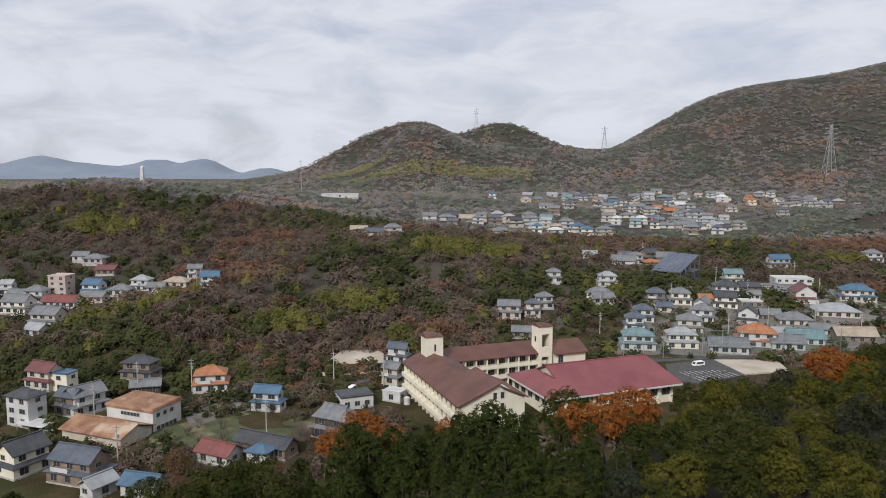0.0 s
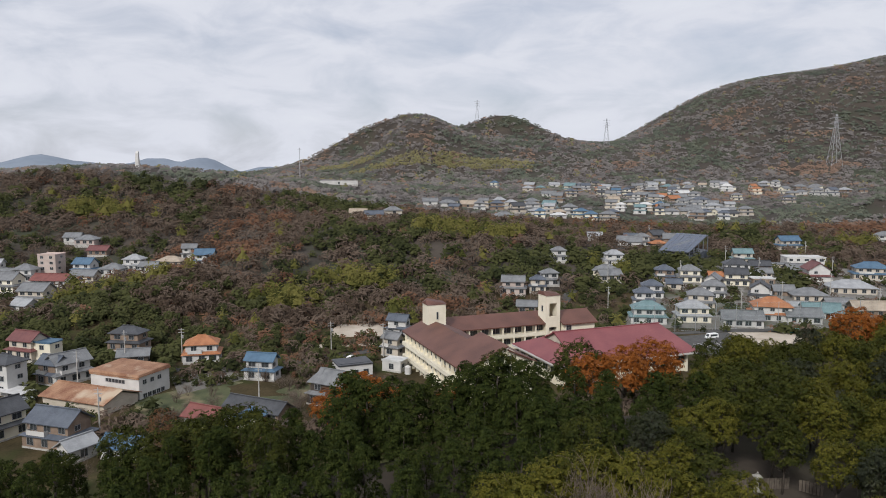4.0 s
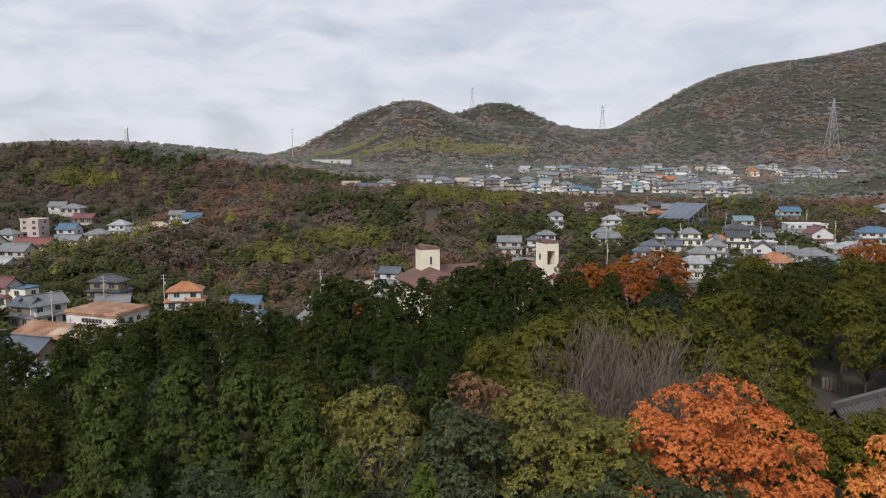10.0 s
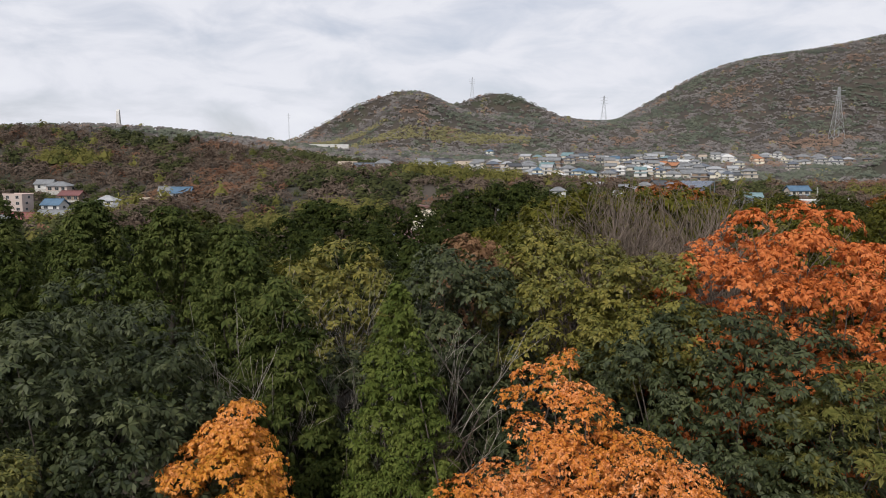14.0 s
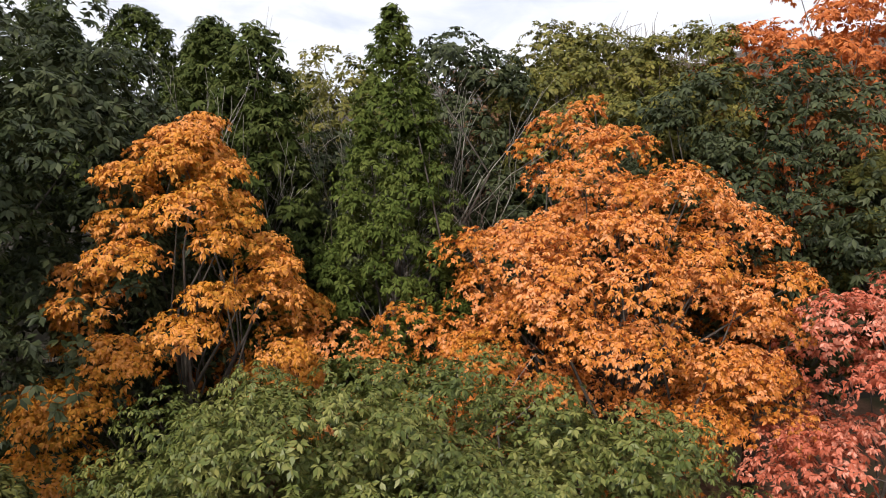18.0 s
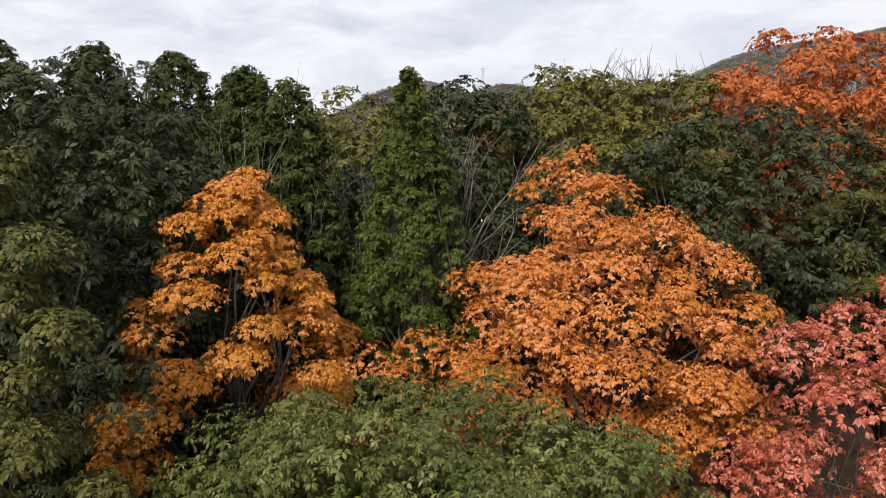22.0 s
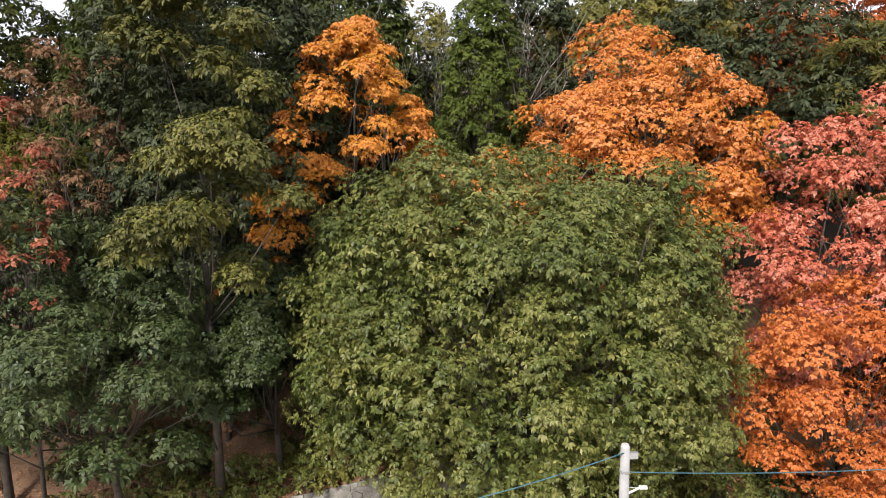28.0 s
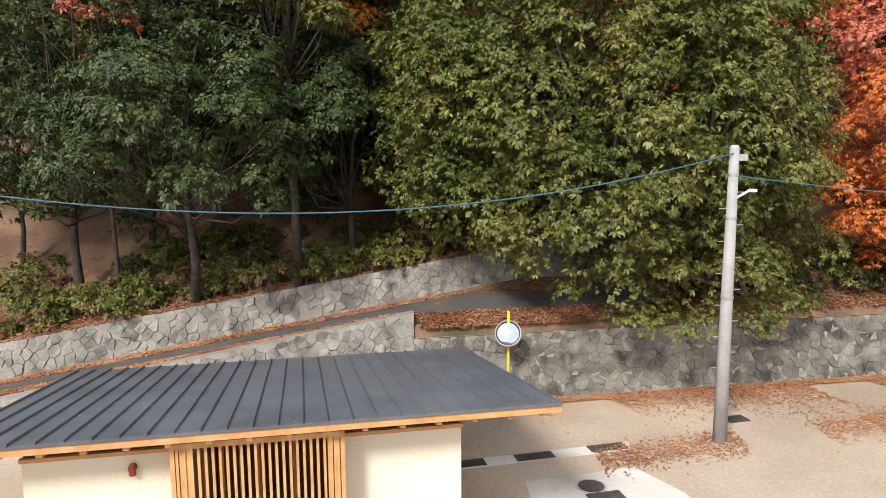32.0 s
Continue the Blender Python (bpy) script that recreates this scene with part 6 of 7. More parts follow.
# ---- far woods on the hills ----
# the last three yellow strips draw an orange-lit patch on the far mountain
GROVES = [(14, 428, 32, 16, 0), (-66, 308, 14, 11, 0), (-40, 336, 20, 10, 0), (-18, 292, 7, 8, 0), (-140, 322, 36, 5, 20), (-226, 482, 24, 12, 0), (80, 360, 10, 14, 0), (264, 470, 14, 10, 0), (-10, 1020, 130, 16, 0), (-130, 1075, 60, 14, 0), (60, 1040, 70, 12, 0)]
PAVED = [(-32, 268, 14, 10), (18, 222, 42, 30), (55, 225, 40, 34), (100, 255, 30, 16), (-55, 195, 20, 14), (-90, 198, 18, 14)]
CLEAR = [(20, 232, 62, 45), (90, 225, 60, 40), (-90, 215, 75, 62), (130, 285, 110, 60), (-225, 405, 75, 38), (190, 640, 150, 90), (140, 420, 22, 22), (250, 330, 70, 60)]


def far_woods():
    rng = np.random.default_rng(21)
    rows = []
    for lo, hi, space in ((165, 330, 4.5), (330, 560, 5.2), (560, 900, 6.6), (900, 1650, 7.8)):
        w = 0.66 * hi
        n = int(2 * w * (hi - lo) / space ** 2)
        x, y = rng.uniform(-w, w, n), rng.uniform(lo, hi, n)
        keep = (np.abs(x) < 0.66 * y + 15) & (y > edge(x) + 12)
        # the slopes that fall away to the north carry few trees
        keep &= (ground(x, y + 10) - ground(x, y - 10) > -1.2)
        rows.append(np.stack([x, y, np.full(n, space)], 1)[keep])
    for bx, by, a, b, turn in GROVES:
        n = int(a * b * 0.30)
        c, q = math.cos(radians(turn)), math.sin(radians(turn))
        u, w = rng.uniform(-a, a, n), rng.uniform(-b, b, n)
        rows.append(np.stack([bx + u * c - w * q, by + u * q + w * c, np.full(n, 4.6)], 1))
    # scrub, hedges and garden bushes in the valley
    for x0, x1, y0, y1, n in ((-150, 5, 168, 330, 2100), (60, 235, 268, 400, 520)):
        rows.append(np.stack([rng.uniform(x0, x1, n), rng.uniform(y0, y1, n), rng.uniform(1.3, 3.0, n)], 1))
    p = np.concatenate(rows)
    x, y, sp = p.T
    open_land = np.zeros(len(p), bool)
    for cx, cy, a, b in CLEAR:
        open_land |= ((x - cx) / a) ** 2 + ((y - cy) / b) ** 2 < 1
    keep = ~open_land | (sp < 3.01) | (rng.random(len(p)) < 0.85)
    plots = np.array(PLOTS)
    for i in range(len(plots)):
        keep &= (x - plots[i, 0]) ** 2 + ((y - plots[i, 1] + 2) * 0.8) ** 2 > plots[i, 2] ** 2
    for cx, cy, a, b in PAVED:
        keep &= ((x - cx) / a) ** 2 + ((y - cy) / b) ** 2 > 1
    x, y, sp, small = x[keep], y[keep], sp[keep], open_land[keep]
    sp = np.where(small & (sp > 3.01), sp * 0.8, sp)
    big = np.array([noise.noise((a * 0.012, b * 0.012, 9.0)) for a, b in zip(x, y)])
    fine = np.array([noise.noise((a * 0.035, b * 0.035, 2.0)) for a, b in zip(x, y)])
    v = 1.1 * big + 0.65 * fine + 0.16 * rng.normal(size=len(x)) - 0.10
    bam = np.zeros(len(x), bool)
    for bx, by, a, b, turn in GROVES:
        c, q = math.cos(radians(turn)), math.sin(radians(turn))
        u, w = (x - bx) * c + (y - by) * q, -(x - bx) * q + (y - by) * c
        bam |= (u / a) ** 2 + (w / b) ** 2 < 1
    kind = np.where(bam & (rng.random(len(x)) < 0.75), 2, np.where(v > 0.06, 1, np.where(v < -0.62, 3, 0)))
    kind = np.where((kind == 0) & (rng.random(len(x)) < 0.05), 3, kind)
    kind = np.where((kind == 0) & (rng.random(len(x)) < 0.03), 2, kind)
    kind = np.where(small & (rng.random(len(x)) < 0.55), 1, kind)
    z = ground(x, y)
    names = [("brown", "bare brown woods on the hills"), ("green", "evergreen woods on the hills"), ("bamboo", "yellow-green bamboo groves on the hills"), ("rust", "rusty red-brown woods on the hills")]
    for k, (key, label), close in [(k, n, c) for k, n in enumerate(names) for c in (True, False)]:
        i = np.nonzero((kind == k) & ((y < 560) == close))[0]
        n = len(i)
        if n == 0:
            continue
        r = sp[i] * 0.62 * (rng.uniform(0.6, 1.5, n) if close else rng.uniform(0.8, 1.12, n))
        tall = {0: 0.95, 1: 1.0, 2: 1.7, 3: 0.95}[k] * (1.0 if close else 0.62)
        seat = np.stack([x[i], y[i], z[i] + (0.45 if close else 0.05) * r * tall], 1)
        solid = close and k in (1, 2)
        m = {0: 52, 1: 34, 2: 40, 3: 40}[k] if close else 15
        # leaf quads sit and face south and up, for even, low-contrast shading
        d = unit(rng.normal(size=(n, m, 3)) + np.array([0, -0.45, 0.6]))
        pos = seat[:, None] + d * r[:, None, None] * np.array([1, 1, tall]) * (0.62 + 0.38 * rng.random((n, m, 1)))
        out = (0.55 if close else 0.25) * d.reshape(-1, 3) + np.array([0, -0.45, 0.5])
        q = leaf_quads(rng, pos.reshape(-1, 3), out, 1.0, aspect={0: 0.22, 1: 0.55, 2: 0.32, 3: 0.4}[k] if close else 0.6, up=0.1, jitter=0.28 if close else 0.2, droop=-1.2 if k == 0 and close else 0.4)
        mid = pos.reshape(-1, 1, 3)
        q = mid + (q - mid) * np.repeat(r * ((0.66 if k == 0 else 0.50) if close else 0.66), m)[:, None, None]
        per, lumps = 0, np.zeros((0, 4, 3))
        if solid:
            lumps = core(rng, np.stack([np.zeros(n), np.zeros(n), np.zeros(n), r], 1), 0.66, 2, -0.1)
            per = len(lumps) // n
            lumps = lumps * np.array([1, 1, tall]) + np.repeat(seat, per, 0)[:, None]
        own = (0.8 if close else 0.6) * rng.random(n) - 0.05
        # inner lumps keep the crown's tone, outer leaves run lighter
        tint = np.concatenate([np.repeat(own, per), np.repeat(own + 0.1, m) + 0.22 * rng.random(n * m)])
        # trees past 560 m take the leaf colours with haze mixed in
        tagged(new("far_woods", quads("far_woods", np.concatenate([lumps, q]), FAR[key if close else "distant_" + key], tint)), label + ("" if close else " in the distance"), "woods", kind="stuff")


far_woods()


# ---- stone walls with single stones ----


def clip(poly, nx, nz, c):
    out = []
    for i, p in enumerate(poly):
        q = poly[(i + 1) % len(poly)]
        dp, dq = p[0] * nx + p[1] * nz - c, q[0] * nx + q[1] * nz - c
        if dp <= 0:
            out.append(p)
        if (dp < 0 < dq) or (dq < 0 < dp):
            k = dp / (dp - dq)
            out.append((p[0] + (q[0] - p[0]) * k, p[1] + (q[1] - p[1]) * k))
    return out


def stone_wall(name, label, x0, x1, line, foot, top, seed, cell=0.37, batter=0.28, stone=None):
    """A leaning wall of fitted stones along y = line(x), from foot(x) to top(x)."""
    rng = np.random.default_rng(seed)
    c, s = math.cos(math.atan(0.2)), math.sin(math.atan(0.2))
    length = (x1 - x0) / c

    def place(u, h, out):
        x = x0 + u * c
        y = line(x) + batter * h * 1.0
        return (x + s * out, y - c * out, foot(x) + h)

    def height(u):
        return float(top(x0 + u * c) - foot(x0 + u * c))

    n = max(2, int(length / 1.0))
    g = Geo()
    ring = lambda u: [place(u, -0.4, 0.002), place(u, height(u), 0.002), place(u, height(u), -0.36), place(u, -0.4, -0.36)]
    for i in range(n):
        g.prism(ring(length * i / n)[::-1], ring(length * (i + 1) / n)[::-1])
    body = tagged(part(name, g, MORTAR), label, "stone wall", kind="structure")
    seeds = []
    rows = 14
    for j in range(-1, rows):
        for i in range(-1, int(length / cell) + 2):
            seeds.append(((i + 0.5 * (j % 2)) * cell + rng.normal() * 0.10, j * cell * 0.80 + rng.normal() * 0.085))
    pts = np.array(seeds)
    for u, h in seeds:
        if not (0.05 < u < length - 0.05) or h < -0.05 or h > height(u) + 0.05:
            continue
        hi = height(u)
        poly = [(max(0, u - 0.5), max(-0.05, h - 0.5)), (min(length, u + 0.5), max(-0.05, h - 0.5)), (min(length, u + 0.5), min(hi, h + 0.5)), (max(0, u - 0.5), min(hi, h + 0.5))]
        d = pts - (u, h)
        near = np.nonzero((np.abs(d) < 0.95).all(1) & (np.abs(d).sum(1) > 1e-6))[0]
        for k in near:
            dx, dz = d[k]
            ln = math.hypot(dx, dz)
            mid = ((pts[k][0] + u) / 2, (pts[k][1] + h) / 2)
            poly = clip(poly, dx / ln, dz / ln, (mid[0] * dx + mid[1] * dz) / ln - 0.003)
            if len(poly) < 3:
                break
        if len(poly) < 3:
            continue
        m = np.mean(poly, 0)
        bulge = 0.016 + 0.022 * rng.random()
        tilt = rng.normal(size=2) * 0.12
        back = [place(a, b, -0.05) for a, b in poly]
        rim = [place(a, b, 0.006) for a, b in poly]
        face = [place(m[0] + (a - m[0]) * 0.9, m[1] + (b - m[1]) * 0.9, bulge + tilt[0] * (a - m[0]) + tilt[1] * (b - m[1])) for a, b in poly]
        k = len(poly)
        me = Geo().add(back + rim + face, [(i, (i + 1) % k, k + (i + 1) % k, k + i) for i in range(k)] + [(k + i, k + (i + 1) % k, 2 * k + (i + 1) % k, 2 * k + i) for i in range(k)] + [tuple(range(2 * k, 3 * k))])
        part("stone", me, stone or STONE, body)
    return body


def stone_mat(name, low, high, stain):
    m = mat(name, low, high, 1.6, 0.9, bump=0.9, fine=11, spots=stain)
    nt = m.node_tree
    n, l = nt.nodes.new, nt.links.new
    bs = nt.nodes["Principled BSDF"]
    src = bs.inputs["Base Color"].links[0].from_socket
    info, hsv, mr = n("ShaderNodeObjectInfo"), n("ShaderNodeHueSaturation"), n("ShaderNodeMapRange")
    mr.inputs["To Min"].default_value, mr.inputs["To Max"].default_value = 0.78, 1.18
    l(info.outputs["Random"], mr.inputs["Value"])
    l(mr.outputs["Result"], hsv.inputs["Value"])
    l(src, hsv.inputs["Color"])
    l(hsv.outputs["Color"], bs.inputs["Base Color"])
    return m


STONE = stone_mat("weathered wall stone", (0.115, 0.108, 0.096), (0.285, 0.265, 0.232), (0.070, 0.064, 0.056))
MOSSY = stone_mat("dark mossy wall stone", (0.082, 0.079, 0.066), (0.200, 0.190, 0.160), (0.048, 0.047, 0.038))
MORTAR = mat("mortar and soil joints", (0.17, 0.16, 0.142), (0.28, 0.262, 0.230), 2, 0.95, fine=20)

# ---- the yard: road on the terrace, leaves, drains ----


def terrace_road():
    g = Geo()
    v = []
    xs = np.arange(-30, 2.01, 1.0)
    for x in xs:
        for k in (1.45, 2.62):
            y = wall_low(x) + k + 0.25 * math.sin(x * 0.4) * 0.2
            z = float(min(road_z(x), 2.2 + 0.35 * (y - wall_low(x))))
            v += [(x, y, z + 0.07), (x, y, z - 0.3)]
    f = []
    for i in range(len(xs) - 1):
        k = 4 * i
        f += [(k, k + 4, k + 6, k + 2), (k + 1, k + 5, k + 4, k), (k + 2, k + 6, k + 7, k + 3)]
    g.add(v, f)
    tagged(part("terrace_road", g, OLD_ASPHALT), "narrow asphalt road climbing between the stone walls", "road", kind="structure")


terrace_road()


def litter(name, label, count, spot, size, seed, leaf=None):
    """Loose fallen leaves; spot(rng, n) gives their x, y and a height above the ground."""
    rng = np.random.default_rng(seed)
    x, y, lift = spot(rng, count)
    z = ground(x, y) + lift
    p = np.stack([x, y, z], 1)
    up = np.tile((0.0, 0.0, 1.0), (len(x), 1))
    q = leaf_quads(rng, p, up, size, aspect=0.7, up=1.2, jitter=0.35, droop=0.0)
    tagged(new(name, quads(name, q, leaf or LEAF_FALL)), label, "fallen leaves", kind="stuff")


def on_yard(rng, n):
    x = rng.uniform(-8, 20, n)
    d = rng.exponential(0.55, n) * (0.5 + 1.0 * np.clip((x + 4) / 12, 0, 1.2))
    y = wall_low(x) - 0.1 - d
    drift = np.abs(y - (39.6 + 0.22 * x)) < 0.5 * rng.random(n)
    keep = (np.sin(x * 1.3) + np.sin(x * 0.47 + y) > -0.6) | (d < 0.5)
    extra = rng.random(n) < 0.25
    y = np.where(extra, 40.3 + 0.3 * (x - 2) + rng.normal(size=n) * 0.45, y)
    keep = (keep & ~extra) | (extra & (x > -2) & (np.sin(x * 0.9 + 1) > -0.4))
    return x[keep], y[keep], 0.03 + 0.02 * rng.random(keep.sum())


def on_terrace(rng, n):
    x = rng.uniform(-26, 6, n)
    k = rng.random(n)
    k = np.where(rng.random(n) < 0.5, 0.9 + 0.62 * k, 2.55 + 0.75 * k)
    bank = (x > -6.6) & (rng.random(n) < 0.7)
    k = np.where(bank, 0.55 + 0.9 * rng.random(n), k)
    return x, wall_low(x) + k, 0.06 + 0.05 * rng.random(n)


def on_slope(rng, n):
    x = rng.uniform(-28, 22, n)
    y = np.where(x > 3, wall_low(x) + 0.6, wall_high(x) + 0.3) + rng.exponential(2.2, n)
    return x, y, 0.05 + 0.06 * rng.random(n)


litter("yard_leaves", "brown fallen leaves drifted along the foot of the wall", 42000, on_yard, 0.085, 31)
litter("terrace_leaves", "brown fallen leaves along the terrace road", 24000, on_terrace, 0.10, 32)
litter("slope_leaves", "fallen leaves and dry grass on the slope", 36000, on_slope, 0.12, 33)


def drain(x, y, turn, w, d, label, slats=10):
    t = thing("drain_grate", label, "drain", "drains of the yard", pose(x, y, 0, 0, 0, turn))
    part("frame", Geo().box(0, 0, -0.05, w, d, 0.07), IRON, t)
    for i in range(slats):
        part("slat", Geo().box(w * ((i + 0.5) / slats - 0.5), 0, 0.02, w / slats * 0.5, d * 0.9, 0.02), IRON, t)


drain(-3.25, 39.45, 15, 1.1, 0.42, "dark iron drain grate set in the yard")
drain(-1.15, 40.05, 15, 1.1, 0.42, "dark iron drain grate set in the yard")
drain(-5.0, 39.0, 15, 0.8, 0.42, "dark iron drain grate set in the yard")
drain(3.25, 42.2, 15, 0.7, 0.5, "dark iron drain grate set in the yard")
drain(-1.75, 37.15, 15, 0.9, 0.5, "dark iron drain cover set in the yard", 4)
mh = thing("manhole_cover", "round iron manhole cover in pale concrete", "manhole", at=pose(-2.02, 37.7, 0))
part("cover", Geo().tube([(0, 0, -0.05), (0, 0, 0.03)], 0.33, 20), IRON, mh)
part("ring", Geo().tube([(0, 0, -0.05), (0, 0, 0.02)], 0.40, 20), CONCRETE, mh)
PALE = mat("pale poured concrete", (0.46, 0.43, 0.39), (0.60, 0.57, 0.52), 0.4, 0.9, bump=0.1, fine=12, spots=(0.40, 0.34, 0.28))
tagged(part("concrete_pad", Geo().prism([(-3.66, 37.95, -0.2), (-3.0, 30, -0.2), (2.0, 30, -0.2), (0.2, 37.4, -0.2), (-0.7, 38.8, -0.2)], [(-3.66, 37.95, 0.014), (-3.0, 30, 0.014), (2.0, 30, 0.014), (0.2, 37.4, 0.014), (-0.7, 38.8, 0.014)]), PALE), "pale concrete pad in the yard", "pavement", kind="structure")
tagged(part("gutter_strip", Geo().prism([(-6, 38.45, -0.2), (-0.4, 39.95, -0.2), (-0.5, 40.45, -0.2), (-6.1, 38.95, -0.2)], [(-6, 38.45, 0.012), (-0.4, 39.95, 0.012), (-0.5, 40.45, 0.012), (-6.1, 38.95, 0.012)]), PALE), "concrete drain channel across the yard", "pavement", kind="structure")

# ---- roadside pole, cable, mirror ----
POLE = mat("pale weathered concrete", (0.24, 0.236, 0.236), (0.36, 0.352, 0.35), 1.5, 0.8, bump=0.08, fine=20)
pole = thing("utility_pole", "pale grey concrete utility pole beside the stone wall", "pole", at=pose(2.15, 40.5, 0))
part("shaft", Geo().tube([(0, 0, -0.5), (0, 0, 4), (0, 0, 8.35)], [0.20, 0.165, 0.125], 18), POLE, pole, smooth=True)
part("cap", Geo().tube([(0, 0, 8.33), (0, 0, 8.42)], [0.13, 0.09], 14), CONCRETE, pole)
for z in (4.2, 6.4, 7.6):
    part("band", Geo().tube([(0, 0, z), (0, 0, z + 0.07)], 0.175 if z < 5 else 0.15, 16), STEEL, pole)
for i in range(12):
    s = 1 if i % 2 else -1
    part("step_bolt", Geo().tube([(s * 0.1, 0, 2.2 + 0.45 * i), (s * 0.34, 0, 2.2 + 0.45 * i)], 0.012, 5), STEEL, pole)
arm = part("lamp_arm", Geo().tube([(0.1, -0.05, 7.0), (0.42, -0.1, 7.2)], 0.035, 6), WHITE, pole)
part("lamp_head", Geo().box(0.5, -0.1, 7.16, 0.22, 0.1, 0.08), WHITE, arm)
part("bracket", Geo().box(0.2, 0, 8.0, 0.3, 0.12, 0.18), STEEL, pole)


def sagging(a, b, sag, r, label):
    a, b = Vector(a), Vector(b)
    pts = [a.lerp(b, i / 28) - Vector((0, 0, sag * 4 * (i / 28) * (1 - i / 28))) for i in range(29)]
    t = thing("cable", label, "cable", "overhead cables")
    part("sheath", Geo().tube(pts, r, 6), CABLE, t, smooth=True)
    g = Geo()
    for i in range(1, 56):
        p = a.lerp(b, i / 56) - Vector((0, 0, sag * 4 * (i / 56) * (1 - i / 56)))
        g.box(p.x, p.y, p.z - r * 1.25, 0.04, 2.2 * r, 2.5 * r)
    part("binding", g, IRON, t)


sagging((-18.8, 35.0, 8.2), (2.1, 40.4, 8.2), 1.3, 0.017, "teal overhead cable with ties running to the pole")
sagging((2.2, 40.5, 7.6), (30, 47.5, 7.0), 0.8, 0.015, "teal overhead cable with ties leaving the pole")

mirror = thing("traffic_mirror", "round convex traffic mirror on a yellow post", "traffic mirror", at=pose(-3.72, 43.35, 0, 0, 0, -8))
part("post", Geo().tube([(0, 0.08, -0.4), (0, 0.08, 3.15)], 0.045, 12), YELLOW, mirror, smooth=True)


def dome(r, depth, n=24, rings=6):
    g = Geo()
    v = [(0, -depth, 0)]
    for j in range(1, rings + 1):
        k = j / rings
        v += [(r * k * math.cos(6.28318 * i / n), -depth * (1 - k * k), r * k * math.sin(6.28318 * i / n)) for i in range(n)]
    f = [(0, 1 + i, 1 + (i + 1) % n) for i in range(n)]
    for j in range(rings - 1):
        f += [(1 + j * n + i, 1 + (j + 1) * n + i, 1 + (j + 1) * n + (i + 1) % n, 1 + j * n + (i + 1) % n) for i in range(n)]
    v.append((0, 0.05, 0))
    f += [(len(v) - 1, 1 + (rings - 1) * n + (i + 1) % n, 1 + (rings - 1) * n + i) for i in range(n)]
    return g.add(v, f)


disc = part("mirror_face", dome(0.40, 0.05), MIRROR, mirror, smooth=True)
disc.matrix_basis = pose(0, -0.08, 2.45, -24, 0, 0)
rim = Geo()
for i in range(28):
    a, b = 6.28318 * i / 28, 6.28318 * (i + 1) / 28
    rim.prism([(k * math.cos(c), y, k * math.sin(c)) for c in (a,) for k, y in ((0.39, -0.03), (0.43, -0.05), (0.43, 0.05), (0.39, 0.05))], [(k * math.cos(b), y, k * math.sin(b)) for k, y in ((0.39, -0.03), (0.43, -0.05), (0.43, 0.05), (0.39, 0.05))])
part("rim", rim, STEEL, disc, "grey mirror rim")

# ---- hut ----


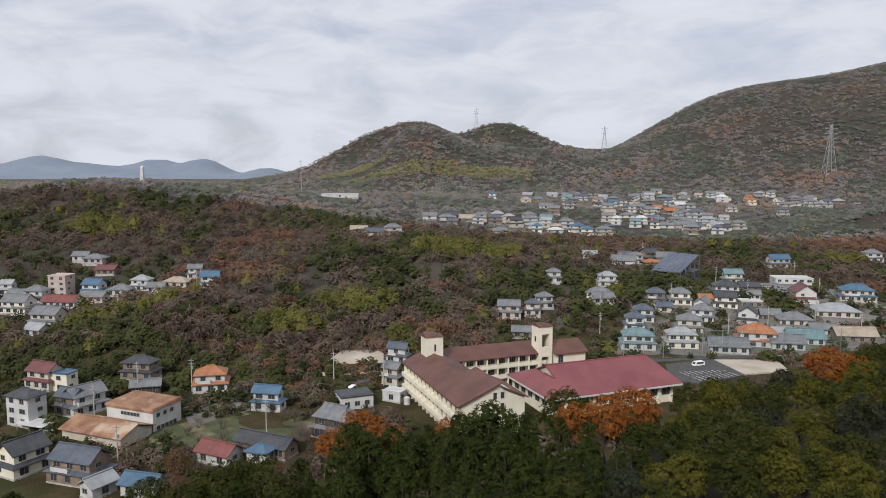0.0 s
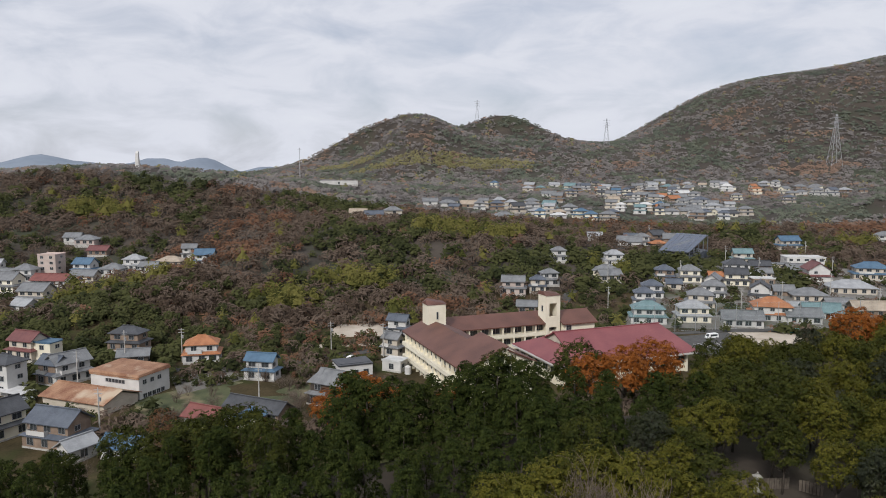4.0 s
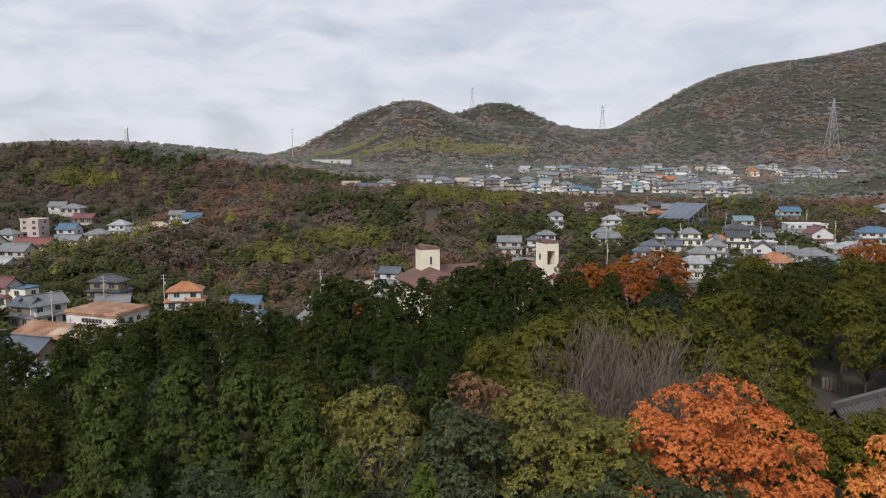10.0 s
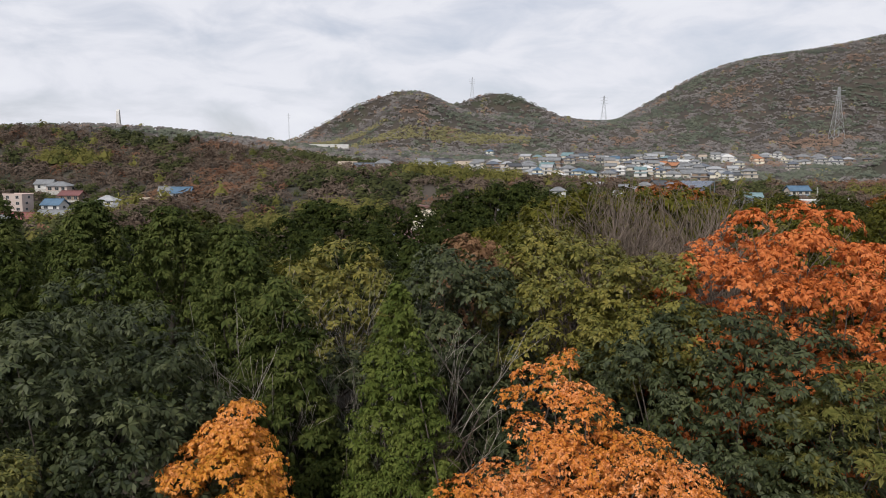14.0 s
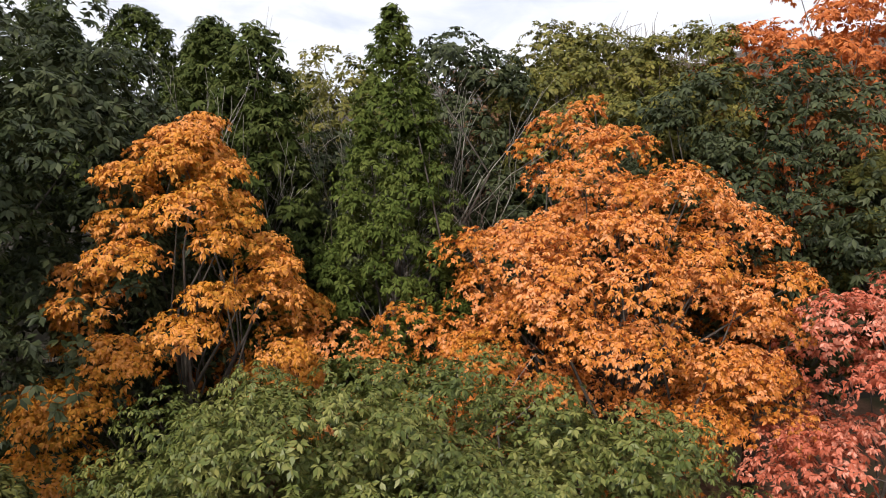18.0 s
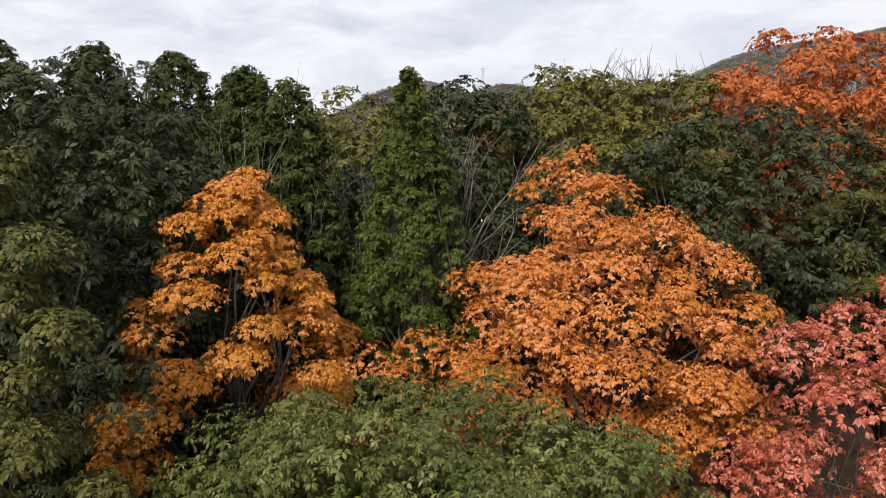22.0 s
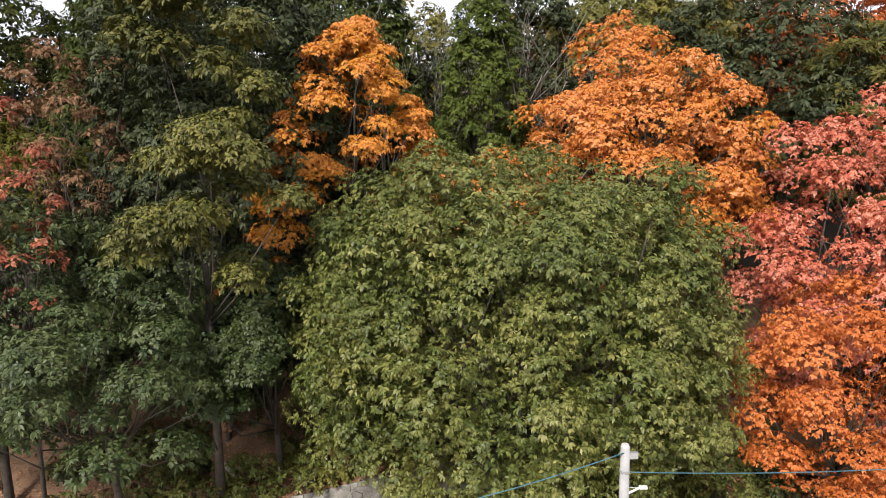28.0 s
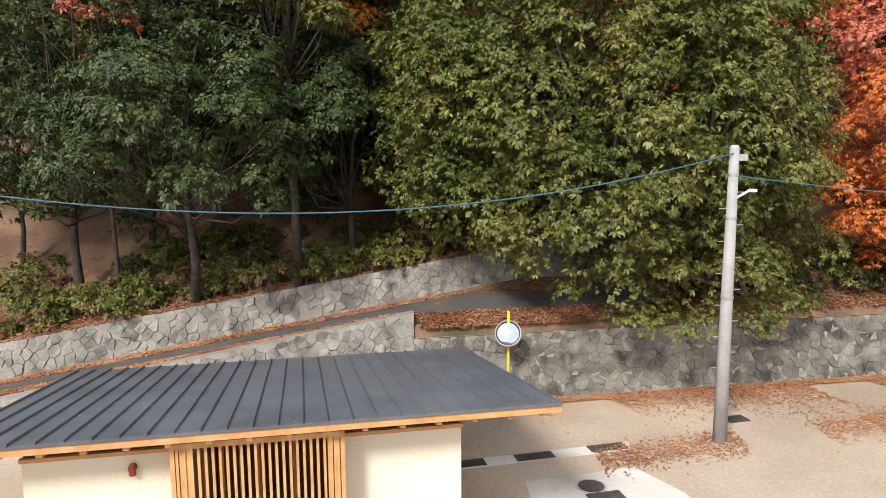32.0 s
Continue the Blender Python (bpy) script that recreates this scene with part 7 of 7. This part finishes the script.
def make_hut():
    t = thing("hut", "low cream hut with a charcoal standing-seam roof and timber lattice", "hut", at=pose(-8.73, 35.9, 0, 0, 0, 12.5))
    zr = lambda y: 3.325 - 0.156 * y
    part("left_wall", Geo().prism([(-4.72, -3, -0.3), (-2.22, -3, -0.3), (-2.22, 3, -0.3), (-4.72, 3, -0.3)], [(-4.72, -3, 3.32), (-2.22, -3, 3.32), (-2.22, 3, 2.7), (-4.72, 3, 2.7)]), CREAM, t)
    part("right_wall", Geo().prism([(0.57, -3, -0.3), (2.87, -3, -0.3), (2.87, 3, -0.3), (0.57, 3, -0.3)], [(0.57, -3, 3.32), (2.87, -3, 3.32), (2.87, 3, 2.7), (0.57, 3, 2.7)]), CREAM, t)
    part("back_wall", Geo().box(-0.6, 2.0, -0.3, 3.4, 0.2, 2.9), WALLS["brown"], t)
    part("floor_slab", Geo().box(-0.6, 0.0, -0.3, 6.9, 6.3, 0.36), CONCRETE, t)
    roof = part("roof", Geo().prism([(-5.8, -4.0, zr(-4) - 0.06), (4.5, -4.0, zr(-4) - 0.06), (4.5, 4.0, zr(4) - 0.06), (-5.8, 4.0, zr(4) - 0.06)], [(-5.8, -4.0, zr(-4)), (4.5, -4.0, zr(-4)), (4.5, 4.0, zr(4)), (-5.8, 4.0, zr(4))]), DARK_METAL, t, "charcoal sheet-metal roof")
    for i in range(26):
        x = -5.76 + 10.2 * i / 25
        part("seam", Geo().prism([(x - 0.014, -4.02, zr(-4)), (x + 0.014, -4.02, zr(-4)), (x + 0.014, 4.02, zr(4)), (x - 0.014, 4.02, zr(4))], [(x - 0.012, -4.02, zr(-4) + 0.045), (x + 0.012, -4.02, zr(-4) + 0.045), (x + 0.012, 4.02, zr(4) + 0.045), (x - 0.012, 4.02, zr(4) + 0.045)]), DARK_METAL, roof)
    part("fascia", Geo().box(-0.65, -3.94, zr(-4) - 0.19, 10.3, 0.06, 0.13), TIMBER, t, "honey-coloured timber fascia")
    part("fascia", Geo().prism([(4.4, -3.9, zr(-4) - 0.19), (4.46, -3.9, zr(-4) - 0.19), (4.46, 3.95, zr(4) - 0.19), (4.4, 3.95, zr(4) - 0.19)], [(4.4, -3.9, zr(-4) - 0.07), (4.46, -3.9, zr(-4) - 0.07), (4.46, 3.95, zr(4) - 0.07), (4.4, 3.95, zr(4) - 0.07)]), TIMBER, t)
    part("soffit", Geo().prism([(-5.7, -3.9, zr(-4) - 0.12), (4.4, -3.9, zr(-4) - 0.12), (4.4, 3.9, zr(4) - 0.12), (-5.7, 3.9, zr(4) - 0.12)], [(-5.7, -3.9, zr(-4) - 0.065), (4.4, -3.9, zr(-4) - 0.065), (4.4, 3.9, zr(4) - 0.065), (-5.7, 3.9, zr(4) - 0.065)]), TIMBER, t)
    for i in range(16):
        x = -5.4 + 9.6 * i / 15
        part("rafter", Geo().prism([(x - 0.05, -3.9, zr(-4) - 0.27), (x + 0.05, -3.9, zr(-4) - 0.27), (x + 0.05, -2.8, zr(-2.8) - 0.27), (x - 0.05, -2.8, zr(-2.8) - 0.27)], [(x - 0.05, -3.9, zr(-4) - 0.13), (x + 0.05, -3.9, zr(-4) - 0.13), (x + 0.05, -2.8, zr(-2.8) - 0.13), (x - 0.05, -2.8, zr(-2.8) - 0.13)]), TIMBER, t)
    for x, w in ((-3.48, 2.5), (1.72, 2.35)):
        part("clerestory", Geo().box(x, -2.97, 3.32, w - 0.1, 0.05, 0.3), GLASS, t, "dark strip window under the eaves")
        part("sill_beam", Geo().box(x, -3.03, 3.26, w, 0.1, 0.07), TIMBER, t)
        part("head_beam", Geo().box(x, -3.03, 3.60, w, 0.1, 0.07), TIMBER, t)
    # timber lattice porch
    part("lattice_head", Geo().box(-0.8, -3.62, 3.52, 2.85, 0.08, 0.10), TIMBER, t)
    for i in range(24):
        x = -2.12 + 2.66 * i / 23
        part("slat", Geo().box(x, -3.62, 0.1, 0.045, 0.07, 3.45), TIMBER, t)
    for x in (-2.2, -2.05, -1.95, 0.40, 0.5, 0.62):
        part("lattice_post", Geo().box(x, -3.55, 0.0, 0.075, 0.16, 3.6), TIMBER, t)
    for side in (-2.2, 0.62):
        for i in range(5):
            part("slat", Geo().box(side, -3.45 + 0.1 * i, 0.1, 0.05, 0.045, 3.5), TIMBER, t)
    part("inner_lattice", Geo().box(-0.8, -1.2, 0.9, 0.9, 0.05, 0.5), WALLS["wood"], t)
    for i in range(8):
        part("inner_slat", Geo().box(-2.0 + 0.35 * i, -1.4, 0.1, 0.06, 0.05, 2.6), TIMBER, t)
    lamp = part("wall_lamp", Geo().tube([(-2.95, -3.0, 3.02), (-2.95, -3.12, 3.02)], 0.065, 12), BLACK, t, "small red alarm lamp")
    part("lamp_glass", Geo().tube([(-2.95, -3.10, 2.90), (-2.95, -3.10, 3.05), (-2.95, -3.10, 3.10)], [0.06, 0.06, 0.04], 12), LAMP_RED, lamp)


make_hut()


def roof_specks():
    """A few dry leaves and specks lying on the hut's roof."""
    rng = np.random.default_rng(61)
    n = 170
    x, y = rng.uniform(-5.6, 4.4, n), rng.uniform(-3.9, 3.9, n)
    c, k = math.cos(radians(12.5)), math.sin(radians(12.5))
    p = np.stack([-8.73 + x * c - y * k, 35.9 + x * k + y * c, 3.325 - 0.156 * y + 0.012], 1)
    q = leaf_quads(rng, p, np.tile((0.0, 0.15, 1.0), (n, 1)), 0.045, aspect=0.7, up=1.0, jitter=0.1, droop=0.0)
    tagged(new("roof_specks", quads("roof_specks", q, DRY_SPECK)), "pale dry leaf specks scattered on the hut roof", "fallen leaves", kind="stuff")


DRY_SPECK = leaf_mat("pale dry specks", (0.30, 0.25, 0.19), (0.45, 0.40, 0.33), (0.62, 0.57, 0.50), 0.8)
roof_specks()

# ---- undergrowth on the slope ----


def shrub(seed, x, y, r, leaf, label, count=900, size=0.15):
    rng = np.random.default_rng(seed)
    t = thing("shrub", label, "shrub", "shrubs on the slope", pose(x, y, gz(x, y)))
    cl = [(a, b, c + r * 0.55, q) for a, b, c, q in round_clumps(rng, 9, r, r * 0.8, r * 0.6, r * 0.4, -0.3)]
    for c in cl[::2]:
        part("stem", Geo().tube([(0, 0, -0.1), (c[0] * 0.5, c[1] * 0.5, c[2] * 0.6), c[:3]], [0.03, 0.02, 0.008], 4), BARK, t)
    part("foliage", quads("foliage", spray(rng, cl, count, size), LEAF[leaf]), LEAF[leaf], t)


def undergrowth():
    rng = np.random.default_rng(77)
    for i in range(170):
        x = rng.uniform(-27, 22)
        y = wall_high(x) + 0.5 + rng.exponential(2.4)
        if x > 4:
            y -= 2.2
        elif x > -2.6:
            continue
        leaf = str(rng.choice(["green", "green", "yellow", "olive", "olive", "rust"]))
        word = {"green": "green leafy shrub", "dark": "dark evergreen shrub", "yellow": "yellow-green leafy shrub", "olive": "olive-green shrub", "rust": "withered brown shrub"}[leaf]
        shrub(500 + i, x, y, rng.uniform(0.35, 1.0), leaf, word + " on the leaf-strewn slope", 700 if leaf != "rust" else 350)


undergrowth()


def ledge_shrubs():
    """Low shrubs on the ledge above the yard wall and under the trees at the road's low end."""
    rng = np.random.default_rng(88)
    for i in range(46):
        if i < 26:
            x = rng.uniform(5.2, 20)
            y = wall_low(x) + 0.9 + 3.2 * rng.random()
        else:
            x = rng.uniform(-27, -13)
            y = wall_high(x) + 1.5 + 5 * rng.random()
        leaf = str(rng.choice(["green", "green", "olive", "dark"]))
        shrub(700 + i, x, y, rng.uniform(0.5, 1.1), leaf, {"green": "green leafy shrub", "olive": "olive-green shrub", "dark": "dark evergreen shrub"}[leaf] + " above the stone wall", 700)


ledge_shrubs()
for i in range(12):
    sx = -9.6 + 0.62 * i
    shrub(800 + i, sx, wall_high(sx) + 0.7 + 0.55 * (i * 7 % 4), 0.55 + 0.12 * (i * 5 % 4), "yellow" if i % 3 else "green", ("yellow-green" if i % 3 else "green") + " leafy shrub on the bank above the wall", 800)
st = thing("dead_stump", "pale leaning dead stump on the slope", "stump", at=pose(-11.0, 47.5, gz(-11.0, 47.5)))
part("stem", Geo().tube([(0.35, 0, -0.2), (0.2, 0, 0.5), (-0.15, 0, 1.1), (-0.4, 0, 1.35)], [0.13, 0.12, 0.11, 0.09], 9), PALE_BARK, st, smooth=True)

upper_foot, upper_top = (lambda x: float(road_z(x)) - 0.05), (lambda x: float(road_z(x)) + 1.22)
stone_wall("wall_upper", "weathered fitted-stone retaining wall above the terrace road", -11, 3, wall_high, upper_foot, upper_top, 3)
stone_wall("wall_upper_west", "weathered fitted-stone retaining wall at the road's low end", -25, -11.003, wall_high, upper_foot, upper_top, 6)
stone_wall("wall_terrace", "fitted-stone retaining wall below the terrace road", -22, -6.8, wall_low, lambda x: 0.0, lambda x: float(road_z(x)) + 0.12, 4)
stone_wall("wall_yard", "mossy fitted-stone retaining wall along the yard", -6.79, 4, wall_low, lambda x: 0.0, lambda x: 2.12, 5, stone=MOSSY)
stone_wall("wall_yard_east", "stained fitted-stone retaining wall along the yard", 4.003, 15, wall_low, lambda x: 0.0, lambda x: 2.12, 7, stone=MOSSY)
